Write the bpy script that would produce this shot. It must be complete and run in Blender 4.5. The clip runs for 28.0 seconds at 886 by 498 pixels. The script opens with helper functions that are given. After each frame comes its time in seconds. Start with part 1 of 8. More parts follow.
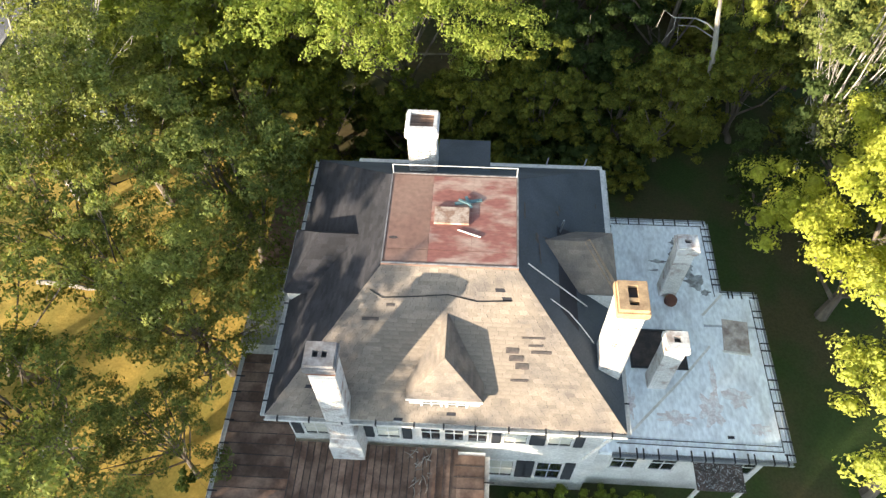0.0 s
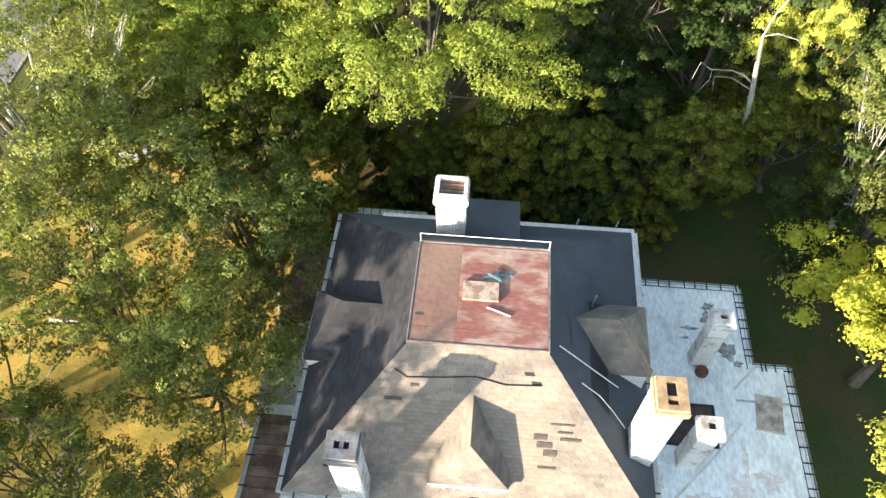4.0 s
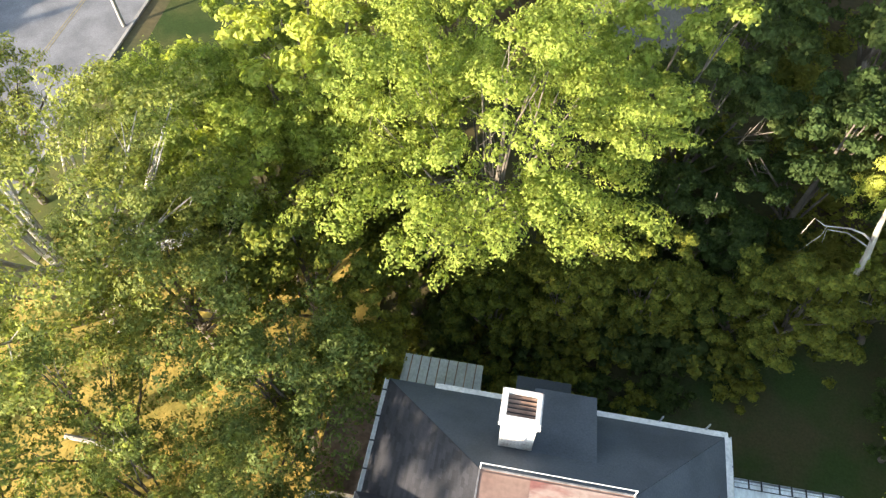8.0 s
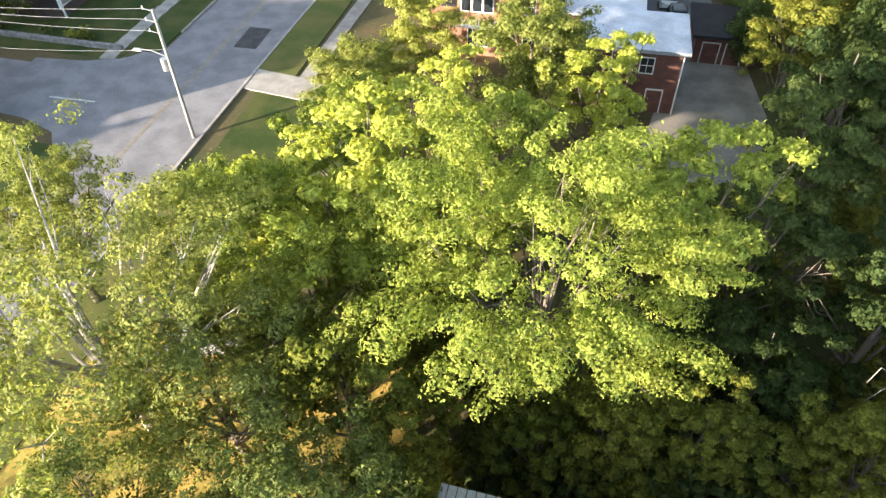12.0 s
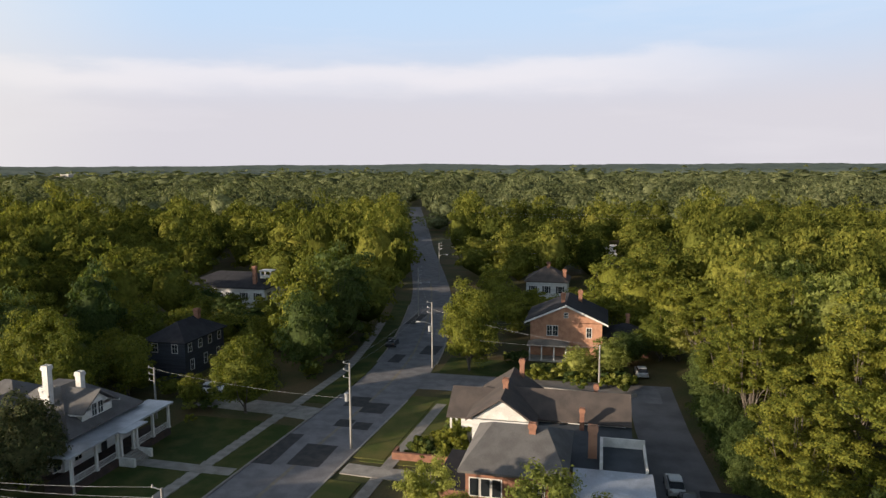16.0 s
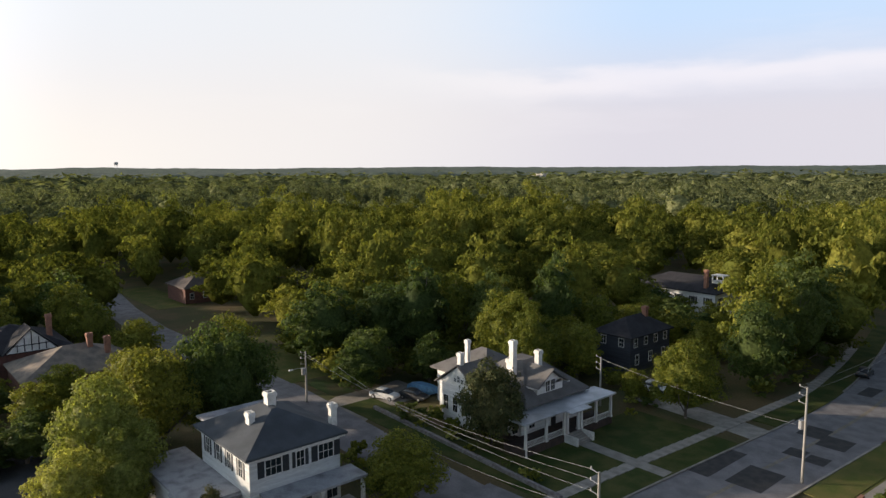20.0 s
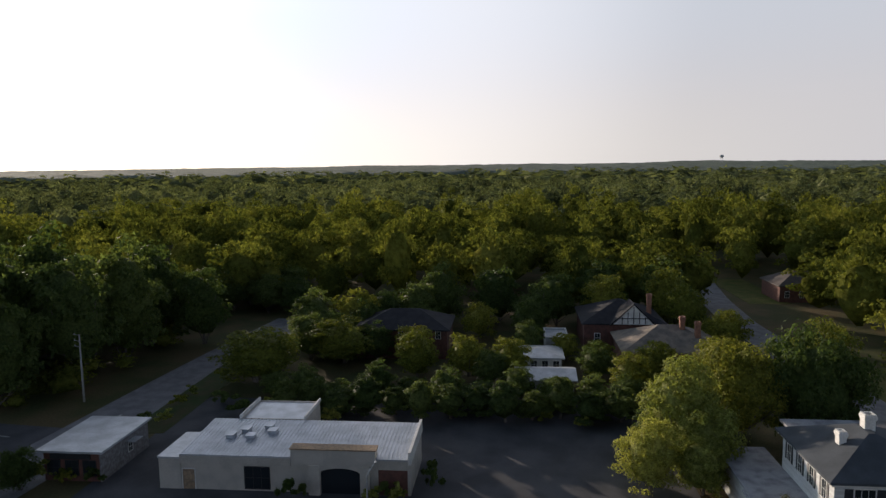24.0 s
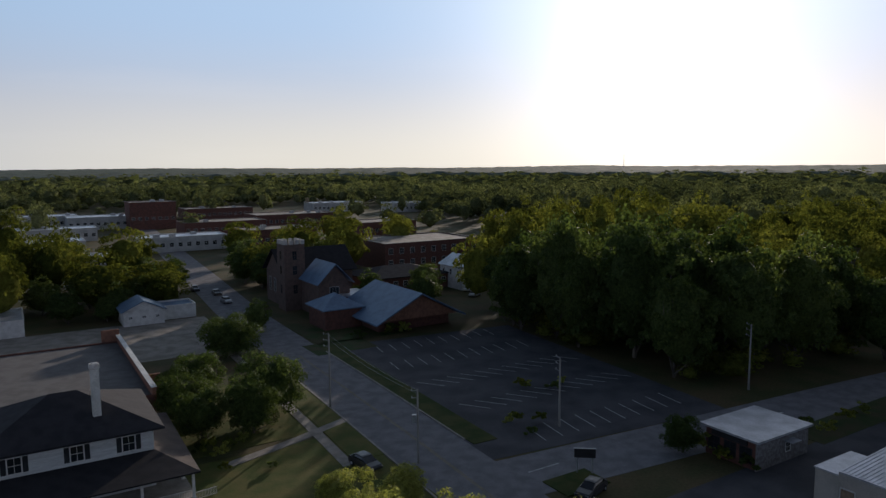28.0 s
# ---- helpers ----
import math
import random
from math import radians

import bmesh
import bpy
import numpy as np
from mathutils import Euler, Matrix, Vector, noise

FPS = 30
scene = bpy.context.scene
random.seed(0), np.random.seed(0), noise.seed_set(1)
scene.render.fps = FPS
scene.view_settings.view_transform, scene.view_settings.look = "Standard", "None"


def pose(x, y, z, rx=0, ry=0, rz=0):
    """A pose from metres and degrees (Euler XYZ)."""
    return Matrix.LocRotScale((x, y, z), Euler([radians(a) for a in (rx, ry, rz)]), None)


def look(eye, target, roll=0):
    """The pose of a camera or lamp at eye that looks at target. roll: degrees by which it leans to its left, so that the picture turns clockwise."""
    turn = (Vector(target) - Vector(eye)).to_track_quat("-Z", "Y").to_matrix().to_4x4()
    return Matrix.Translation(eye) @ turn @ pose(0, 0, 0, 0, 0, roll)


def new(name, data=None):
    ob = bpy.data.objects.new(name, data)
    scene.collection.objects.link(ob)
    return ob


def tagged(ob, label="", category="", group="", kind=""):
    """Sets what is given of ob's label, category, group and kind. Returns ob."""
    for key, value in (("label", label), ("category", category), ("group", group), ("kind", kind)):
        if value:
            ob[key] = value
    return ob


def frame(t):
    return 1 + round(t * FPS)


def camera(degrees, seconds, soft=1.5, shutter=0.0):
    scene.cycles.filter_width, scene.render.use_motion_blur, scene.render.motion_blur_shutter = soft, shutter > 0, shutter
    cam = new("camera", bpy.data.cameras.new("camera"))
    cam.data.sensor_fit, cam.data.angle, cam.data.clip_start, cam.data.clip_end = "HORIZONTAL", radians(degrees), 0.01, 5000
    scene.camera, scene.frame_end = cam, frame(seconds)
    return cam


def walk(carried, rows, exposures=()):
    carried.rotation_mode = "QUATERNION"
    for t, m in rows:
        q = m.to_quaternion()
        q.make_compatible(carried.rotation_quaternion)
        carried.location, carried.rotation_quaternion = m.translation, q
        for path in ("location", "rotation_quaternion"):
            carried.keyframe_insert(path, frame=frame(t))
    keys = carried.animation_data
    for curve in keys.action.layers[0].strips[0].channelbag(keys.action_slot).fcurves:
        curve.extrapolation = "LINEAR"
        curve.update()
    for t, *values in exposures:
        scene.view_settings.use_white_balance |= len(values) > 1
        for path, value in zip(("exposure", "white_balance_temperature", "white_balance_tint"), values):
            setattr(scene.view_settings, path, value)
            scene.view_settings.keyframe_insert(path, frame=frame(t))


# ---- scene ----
cam = camera(64.74, 28.0, soft=1.4)
PATH = [
    (0.0, pose(-0.000, 0.000, 32.000, 35.63, 0.75, -0.00)),
    (0.5, pose(-0.089, 0.610, 32.000, 35.62, 0.56, -0.02)),
    (1.0, pose(-0.088, 0.985, 32.114, 35.61, 0.60, 0.25)),
    (1.5, pose(-0.232, 1.115, 32.149, 35.61, 0.50, 0.64)),
    (2.0, pose(-0.363, 1.153, 32.202, 35.61, 0.39, 1.06)),
    (2.5, pose(-0.355, 1.109, 32.249, 35.62, 0.44, 1.48)),
    (4.5, pose(-0.779, 4.075, 32.908, 35.63, 0.29, 2.26)),
    (5.0, pose(-0.841, 5.854, 33.046, 35.62, 0.42, 3.08)),
    (5.5, pose(-1.175, 7.582, 33.249, 35.58, 0.33, 3.53)),
    (6.0, pose(-1.429, 8.299, 33.357, 35.53, 0.51, 4.24)),
    (6.5, pose(-1.640, 8.447, 33.425, 35.49, 0.46, 5.16)),
    (7.0, pose(-1.806, 8.755, 33.421, 35.48, 0.43, 5.95)),
    (7.5, pose(-1.959, 9.550, 33.440, 35.48, 0.46, 6.67)),
    (8.0, pose(-2.223, 10.728, 33.542, 35.50, 0.45, 7.22)),
    (8.5, pose(-2.406, 11.353, 33.599, 35.54, 0.46, 7.79)),
    (9.0, pose(-2.501, 11.229, 33.548, 32.26, 0.31, 8.94)),
    (9.5, pose(-2.501, 11.229, 33.548, 23.82, 0.28, 10.38)),
    (10.0, pose(-2.501, 11.229, 33.548, 21.43, 0.30, 10.81)),
    (10.5, pose(-2.501, 11.229, 33.548, 26.98, 0.30, 11.36)),
    (11.0, pose(-2.501, 11.229, 33.548, 33.10, 0.37, 11.75)),
    (11.5, pose(-2.501, 11.229, 33.548, 39.18, 0.45, 12.18)),
    (12.0, pose(-2.501, 11.229, 33.548, 44.82, 0.90, 11.99)),
    (12.5, pose(-2.501, 11.229, 33.548, 50.63, 0.90, 12.07)),
    (13.0, pose(-2.501, 11.229, 33.548, 56.50, 0.84, 12.24)),
    (13.5, pose(-2.501, 11.229, 33.548, 62.40, 0.91, 12.31)),
    (15.5, pose(-2.501, 11.229, 33.548, 83.01, 0.26, 12.98)),
    (16.0, pose(-2.501, 11.229, 33.548, 83.04, 0.26, 13.00)),
    (16.5, pose(-2.501, 11.229, 33.548, 83.08, 0.28, 13.89)),
    (17.0, pose(-2.501, 11.229, 33.548, 83.13, 0.26, 17.12)),
    (17.5, pose(-2.501, 11.229, 33.548, 83.23, 0.24, 22.10)),
    (18.0, pose(-2.501, 11.229, 33.548, 83.33, 0.27, 27.47)),
    (18.5, pose(-2.501, 11.229, 33.548, 83.37, 0.29, 32.85)),
    (19.0, pose(-2.501, 11.229, 33.548, 83.37, 0.25, 38.29)),
    (19.5, pose(-2.501, 11.229, 33.548, 83.32, 0.28, 43.68)),
    (20.0, pose(-2.501, 11.229, 33.548, 83.25, 0.26, 49.12)),
    (20.5, pose(-2.501, 11.229, 33.548, 83.19, 0.34, 54.49)),
    (21.0, pose(-2.501, 11.229, 33.548, 83.16, 0.43, 59.88)),
    (21.5, pose(-2.501, 11.229, 33.548, 83.14, 0.46, 65.25)),
    (22.0, pose(-2.501, 11.229, 33.548, 83.12, 0.52, 70.67)),
    (22.5, pose(-2.501, 11.229, 33.548, 83.09, 0.66, 78.44)),
    (24.5, pose(-2.501, 11.229, 33.548, 83.13, 0.73, 98.60)),
    (25.0, pose(-2.501, 11.229, 33.548, 83.21, 0.63, 101.93)),
    (25.5, pose(-2.501, 11.229, 33.548, 83.26, 0.46, 110.76)),
    (26.0, pose(-2.501, 11.229, 33.548, 83.28, 0.50, 120.95)),
    (26.5, pose(-2.501, 11.229, 33.548, 83.25, 0.35, 130.52)),
    (27.0, pose(-2.501, 11.229, 33.548, 83.25, 0.34, 138.97)),
    (27.5, pose(-2.501, 11.229, 33.548, 83.24, 0.34, 145.73)),
    (28.0, pose(-2.501, 11.229, 33.548, 83.25, 0.36, 147.97)),
]
walk(cam, PATH, [(0, 1.80, 6450, 10), (2.5, 1.85, 6450, 10), (5, 2.20, 6400, 10), (8, 2.28, 6400, 10), (9, 2.3, 6400, 10), (10, 2.52, 6450, 10), (11, 2.4, 6450, 11), (12, 2.34, 6500, 13), (13.5, 2.1, 6650, 16), (15.5, 0.34, 6700, 14), (17, 0.52, 6700, 14), (18, 0.54, 6700, 14), (20, 0.46, 6650, 15), (22.5, 0.19, 6550, 16), (24.5, -0.14, 6300, 17), (25, -0.18, 6250, 17), (26, -0.5, 6100, 17), (27, -0.82, 6000, 17), (28, -0.68, 6000, 18)])

# ---- world, sun ----
SUN_AZ = radians(229.0)
SUN_EL = radians(10.2)
SUN_DIR = (math.sin(SUN_AZ) * math.cos(SUN_EL), math.cos(SUN_AZ) * math.cos(SUN_EL), math.sin(SUN_EL))
world = bpy.data.worlds.new("sky")
scene.world = world
world.use_nodes = True
wn, wl = world.node_tree.nodes, world.node_tree.links
wn.clear()
wtc = wn.new("ShaderNodeTexCoord")
wsep = wn.new("ShaderNodeSeparateXYZ")
wl.new(wtc.outputs["Generated"], wsep.inputs["Vector"])


def sky_range(src, a, b, lo=0.0, hi=1.0, smooth=True):
    """A value that runs from lo to hi as src runs from a to b."""
    n = wn.new("ShaderNodeMapRange")
    n.interpolation_type = "SMOOTHSTEP" if smooth else "LINEAR"
    for k, v in (("From Min", a), ("From Max", b), ("To Min", lo), ("To Max", hi)):
        n.inputs[k].default_value = v
    wl.new(src, n.inputs["Value"])
    return n.outputs["Result"]


def sky_math(op, a, b):
    n = wn.new("ShaderNodeMath")
    n.operation = op
    for i, v in enumerate((a, b)):
        if isinstance(v, (int, float)):
            n.inputs[i].default_value = v
        else:
            wl.new(v, n.inputs[i])
    return n.outputs[0]


def sky_mix(factor, a, b, blend="MIX"):
    n = wn.new("ShaderNodeMix")
    n.data_type, n.blend_type = "RGBA", blend
    wl.new(factor, n.inputs["Factor"])
    for i, v in ((6, a), (7, b)):
        if isinstance(v, tuple):
            n.inputs[i].default_value = (*v, 1)
        else:
            wl.new(v, n.inputs[i])
    return n.outputs[2]


def sky_dot(way):
    n = wn.new("ShaderNodeVectorMath")
    n.operation = "DOT_PRODUCT"
    n.inputs[1].default_value = way
    wl.new(wtc.outputs["Generated"], n.inputs[0])
    return n.outputs["Value"]


def sky_noise(scale, stretch, shift):
    m, n = wn.new("ShaderNodeMapping"), wn.new("ShaderNodeTexNoise")
    m.inputs["Scale"].default_value, m.inputs["Location"].default_value = stretch, shift
    n.inputs["Scale"].default_value, n.inputs["Detail"].default_value, n.inputs["Roughness"].default_value = scale, 6, 0.55
    wl.new(wtc.outputs["Generated"], m.inputs["Vector"])
    wl.new(m.outputs["Vector"], n.inputs["Vector"])
    return n.outputs["Fac"]


sky = wn.new("ShaderNodeTexSky")
sky.sky_type = "NISHITA"
sky.sun_disc = False
sky.sun_elevation, sky.sun_rotation = SUN_EL, SUN_AZ
sky.air_density, sky.dust_density, sky.ozone_density = 0.5, 1.8, 1.6
Z = wsep.outputs["Z"]
# summer haze, thickest towards the horizon
haze = sky_mix(sky_range(Z, 0.06, 0.21), (13.4, 13.5, 14.7), (10.6, 14.4, 18.8))
air = sky_mix(sky_range(Z, 0.2, 0.55, 0.94, 0.12), sky.outputs["Color"], haze)
# thin streaks of cirrus, thinning out overhead
streak = sky_range(sky_noise(1.6, (1.3, 1.3, 9.0), (0.4, 0.2, 0.0)), 0.54, 0.80, 0.0, 0.35, False)
air = sky_mix(sky_math("MULTIPLY", streak, sky_range(Z, 0.3, 0.55, 1.0, 0.08)), air, (16.2, 16.2, 17.0))
# one long ragged bank of cirrus over the northern woods
zc = sky_math("ADD", Z, sky_math("MULTIPLY", sky_math("SUBTRACT", sky_noise(3.2, (1, 1, 4), (1.7, 0.4, 0.0)), 0.5), 0.09))
bank_of_cloud = sky_math("MULTIPLY", sky_math("MULTIPLY", sky_range(zc, 0.085, 0.128), sky_range(zc, 0.13, 0.150, 1.0, 0.0)), sky_range(sky_dot((-0.36, 0.93, 0.0)), 0.78, 0.95, 0.0, 0.62))
air = sky_mix(bank_of_cloud, air, (16.8, 16.6, 17.2))
# the bright veil of the low sun
near_sun = sky_dot(SUN_DIR)
veil = sky_mix(sky_range(Z, 0.0, 0.2), (8.6, 7.4, 4.6), (5.0, 5.8, 6.2))
air = sky_mix(sky_range(near_sun, 0.35, 0.97), air, veil, "ADD")
# a warm band low in the sunward sky, and white cloud veil north of the sun
low = sky_math("MULTIPLY", sky_range(near_sun, 0.1, 0.9), sky_range(Z, 0.0, 0.14, 1.0, 0.0))
air = sky_mix(low, air, (6.5, 4.6, 0.0), "ADD")
air = sky_mix(sky_range(sky_dot((-0.95, 0.24, 0.18)), 0.72, 0.97, 0.0, 0.72), air, (16.2, 16.3, 15.6))
air = sky_mix(sky_range(sky_dot((-0.91, -0.36, 0.2)), 0.8, 1.0), air, (6.5, 6.4, 6.2), "ADD")
air = sky_mix(sky_range(sky_dot((-0.15, -0.98, 0.1)), 0.5, 0.98), air, (2.6, 4.2, 4.6), "ADD")
around = sky_math("MAXIMUM", near_sun, 0.0)
air = sky_mix(sky_math("POWER", around, 34.0), air, (20.0, 18.0, 14.0), "ADD")
air = sky_mix(sky_math("POWER", around, 400.0), air, (100.0, 90.0, 75.0), "ADD")
thin = wn.new("ShaderNodeVectorMath")
thin.operation = "SCALE"
thin.inputs["Scale"].default_value = 0.83
wl.new(air, thin.inputs[0])
wbg = wn.new("ShaderNodeBackground")
wbg.inputs["Strength"].default_value = 0.05
wout = wn.new("ShaderNodeOutputWorld")
wl.new(thin.outputs["Vector"], wbg.inputs["Color"])
wl.new(wbg.outputs["Background"], wout.inputs["Surface"])

sun_data = bpy.data.lights.new("sun", "SUN")
sun_data.energy = 5.0
sun_data.angle = radians(0.6)
sun_data.color = (1.0, 0.86, 0.66)
sun_way = Vector(SUN_DIR)
sun = new("sun", sun_data)
sun.matrix_world = look(sun_way * 300, (0, 0, 0))


# ---- materials ----
def mat(name, base, col2=None, rough=0.85, scale=2.0, fine=30.0, bump=0.25, metal=0.0, island=0.0, objvar=0.0, spec=0.4, stretch=(1, 1, 1), lo=0.4, hi=0.62, dist=0.02):
    """A surface with two scales of variation: broad stains from base to col2, and fine grain."""
    m = bpy.data.materials.new(name)
    m.use_nodes = True
    n, l = m.node_tree.nodes, m.node_tree.links
    b = n["Principled BSDF"]
    b.inputs["Roughness"].default_value, b.inputs["Metallic"].default_value = rough, metal
    b.inputs["Specular IOR Level"].default_value = spec
    col2 = col2 or tuple(c * 0.72 for c in base)
    tc, mp = n.new("ShaderNodeTexCoord"), n.new("ShaderNodeMapping")
    mp.inputs["Scale"].default_value = stretch
    l.new(tc.outputs["Object"], mp.inputs["Vector"])
    a, f = n.new("ShaderNodeTexNoise"), n.new("ShaderNodeTexNoise")
    a.inputs["Scale"].default_value, a.inputs["Detail"].default_value = scale, 6
    f.inputs["Scale"].default_value, f.inputs["Detail"].default_value = fine, 4
    for t in (a, f):
        l.new(mp.outputs["Vector"], t.inputs["Vector"])
    r = n.new("ShaderNodeMapRange")
    r.inputs["From Min"].default_value, r.inputs["From Max"].default_value = lo, hi
    l.new(a.outputs["Fac"], r.inputs["Value"])
    mx = n.new("ShaderNodeMix")
    mx.data_type = "RGBA"
    mx.inputs[6].default_value, mx.inputs[7].default_value = (*base, 1), (*col2, 1)
    l.new(r.outputs["Result"], mx.inputs["Factor"])
    hsv = n.new("ShaderNodeHueSaturation")
    l.new(mx.outputs[2], hsv.inputs["Color"])
    val = n.new("ShaderNodeMapRange")
    val.inputs["From Min"].default_value, val.inputs["From Max"].default_value = 0.3, 0.7
    val.inputs["To Min"].default_value, val.inputs["To Max"].default_value = 0.82, 1.15
    l.new(f.outputs["Fac"], val.inputs["Value"])
    out = val.outputs["Result"]
    for amount, kind in ((island, "geo"), (objvar, "obj")):
        if amount:
            src = n.new("ShaderNodeNewGeometry").outputs["Random Per Island"] if kind == "geo" else n.new("ShaderNodeObjectInfo").outputs["Random"]
            rr = n.new("ShaderNodeMapRange")
            rr.inputs["To Min"].default_value, rr.inputs["To Max"].default_value = 1 - amount, 1 + amount
            l.new(src, rr.inputs["Value"])
            mu = n.new("ShaderNodeMath")
            mu.operation = "MULTIPLY"
            l.new(out, mu.inputs[0])
            l.new(rr.outputs["Result"], mu.inputs[1])
            out = mu.outputs[0]
    l.new(out, hsv.inputs["Value"])
    l.new(hsv.outputs["Color"], b.inputs["Base Color"])
    if bump:
        bp = n.new("ShaderNodeBump")
        bp.inputs["Strength"].default_value, bp.inputs["Distance"].default_value = bump, dist
        l.new(f.outputs["Fac"], bp.inputs["Height"])
        l.new(bp.outputs["Normal"], b.inputs["Normal"])
    return m


def leaf_mat(name, base, col2, through_light=0.38, patch=0.0):
    """Leaves: each leaf its own shade, each tree its own hue, some light coming through."""
    m = bpy.data.materials.new(name)
    m.use_nodes = True
    n, l = m.node_tree.nodes, m.node_tree.links
    b, o = n["Principled BSDF"], n["Material Output"]
    b.inputs["Roughness"].default_value = 0.9 if patch else 0.6
    b.inputs["Specular IOR Level"].default_value = 0.0 if patch else 0.08
    g, oi = n.new("ShaderNodeNewGeometry"), n.new("ShaderNodeObjectInfo")
    mx = n.new("ShaderNodeMix")
    mx.data_type = "RGBA"
    mx.inputs[6].default_value, mx.inputs[7].default_value = (*base, 1), (*col2, 1)
    hsv = n.new("ShaderNodeHueSaturation")
    l.new(g.outputs["Random Per Island"], mx.inputs["Factor"])
    l.new(mx.outputs[2], hsv.inputs["Color"])
    rr = n.new("ShaderNodeMapRange")
    rr.inputs["To Min"].default_value, rr.inputs["To Max"].default_value = 0.72, 1.25
    src = oi.outputs["Random"]
    if patch:
        t = n.new("ShaderNodeTexNoise")
        t.inputs["Scale"].default_value, t.inputs["Detail"].default_value = patch, 2
        l.new(g.outputs["Position"], t.inputs["Vector"])
        rr.inputs["From Min"].default_value, rr.inputs["From Max"].default_value = 0.35, 0.65
        src = t.outputs["Fac"]
    l.new(src, rr.inputs["Value"])
    value = rr.outputs["Result"]
    leafy, span, mul, bp = n.new("ShaderNodeTexNoise"), n.new("ShaderNodeMapRange"), n.new("ShaderNodeMath"), n.new("ShaderNodeBump")
    leafy.inputs["Scale"].default_value, leafy.inputs["Detail"].default_value, leafy.inputs["Roughness"].default_value = 0.9 if patch else 2.4, 4, 0.65
    l.new(g.outputs["Position"], leafy.inputs["Vector"])
    span.inputs["From Min"].default_value, span.inputs["From Max"].default_value = 0.36, 0.64
    span.inputs["To Min"].default_value, span.inputs["To Max"].default_value = 0.6, 1.25
    l.new(leafy.outputs["Fac"], span.inputs["Value"])
    mul.operation = "MULTIPLY"
    l.new(value, mul.inputs[0])
    l.new(span.outputs["Result"], mul.inputs[1])
    value = mul.outputs[0]
    bp.inputs["Strength"].default_value, bp.inputs["Distance"].default_value = 0.7 if patch else 0.45, 0.9 if patch else 0.3
    l.new(leafy.outputs["Fac"], bp.inputs["Height"])
    l.new(bp.outputs["Normal"], b.inputs["Normal"])
    if patch:
        rr.inputs["To Min"].default_value, rr.inputs["To Max"].default_value = 0.5, 1.4
    l.new(value, hsv.inputs["Value"])
    hh = n.new("ShaderNodeMapRange")
    hh.inputs["From Min"].default_value, hh.inputs["From Max"].default_value = (0.3, 0.7) if patch else (0, 1)
    hh.inputs["To Min"].default_value, hh.inputs["To Max"].default_value = 0.515, 0.485
    l.new(src, hh.inputs["Value"])
    l.new(hh.outputs["Result"], hsv.inputs["Hue"])
    l.new(hsv.outputs["Color"], b.inputs["Base Color"])
    tr, ms = n.new("ShaderNodeBsdfTranslucent"), n.new("ShaderNodeMixShader")
    warm = n.new("ShaderNodeMix")
    warm.data_type, warm.blend_type = "RGBA", "MULTIPLY"
    warm.inputs["Factor"].default_value = 1
    warm.inputs[7].default_value = (1.3, 1.35, 0.75, 1)
    l.new(hsv.outputs["Color"], warm.inputs[6])
    l.new(warm.outputs[2], tr.inputs["Color"])
    ms.inputs["Fac"].default_value = through_light
    l.new(b.outputs[0], ms.inputs[1])
    l.new(tr.outputs[0], ms.inputs[2])
    l.new(ms.outputs[0], o.inputs["Surface"])
    return m


def glass_mat(name, tint=(0.02, 0.025, 0.03), rough=0.06):
    m = bpy.data.materials.new(name)
    m.use_nodes = True
    b = m.node_tree.nodes["Principled BSDF"]
    b.inputs["Base Color"].default_value = (*tint, 1)
    b.inputs["Roughness"].default_value = rough
    b.inputs["Specular IOR Level"].default_value = 0.7
    return m


M_LEAF = {
    "oak": leaf_mat("oak_leaves", (0.158, 0.195, 0.054), (0.312, 0.322, 0.096), 0.42),
    "maple": leaf_mat("maple_leaves", (0.27, 0.325, 0.06), (0.465, 0.485, 0.11), 0.46),
    # brighter, yellower copy of the maple leaves, full sun put into the colour
    "golden": leaf_mat("sunlit_maple_leaves", (0.34, 0.375, 0.055), (0.50, 0.495, 0.09), 0.5),
    "green": leaf_mat("green_leaves", (0.108, 0.135, 0.027), (0.24, 0.238, 0.038), 0.36),
    "dark": leaf_mat("dark_leaves", (0.072, 0.105, 0.034), (0.115, 0.15, 0.046), 0.48),
    "light": leaf_mat("willow_leaves", (0.21, 0.235, 0.055), (0.39, 0.395, 0.11), 0.45),
    "magnolia": leaf_mat("magnolia_leaves", (0.045, 0.065, 0.024), (0.15, 0.14, 0.06), 0.2),
}
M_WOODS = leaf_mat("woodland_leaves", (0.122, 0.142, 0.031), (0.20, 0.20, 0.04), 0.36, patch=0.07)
# bluer, greyer greens: distance haze is put into these two base colours
M_FARWOODS = leaf_mat("far_woodland_leaves_hazed", (0.125, 0.145, 0.07), (0.175, 0.188, 0.09), 0.32, patch=0.03)
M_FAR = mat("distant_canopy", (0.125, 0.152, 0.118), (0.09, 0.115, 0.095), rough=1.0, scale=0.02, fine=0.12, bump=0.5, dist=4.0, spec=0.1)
M_BARK = mat("bark", (0.17, 0.14, 0.11), (0.09, 0.075, 0.06), scale=2, fine=18, bump=0.7, stretch=(1, 1, 0.25))
M_PALEBARK = mat("pale_bark", (0.42, 0.39, 0.34), (0.24, 0.21, 0.18), scale=2, fine=18, bump=0.5, stretch=(1, 1, 0.3))
M_GROUND = mat("woodland_floor", (0.07, 0.075, 0.03), (0.12, 0.09, 0.045), scale=0.12, fine=3, bump=0.6, spec=0.15)
# grass in darker and lighter copies, shade and low sunlight put into the colour
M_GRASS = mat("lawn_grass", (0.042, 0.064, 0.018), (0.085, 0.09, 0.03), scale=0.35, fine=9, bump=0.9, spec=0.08)
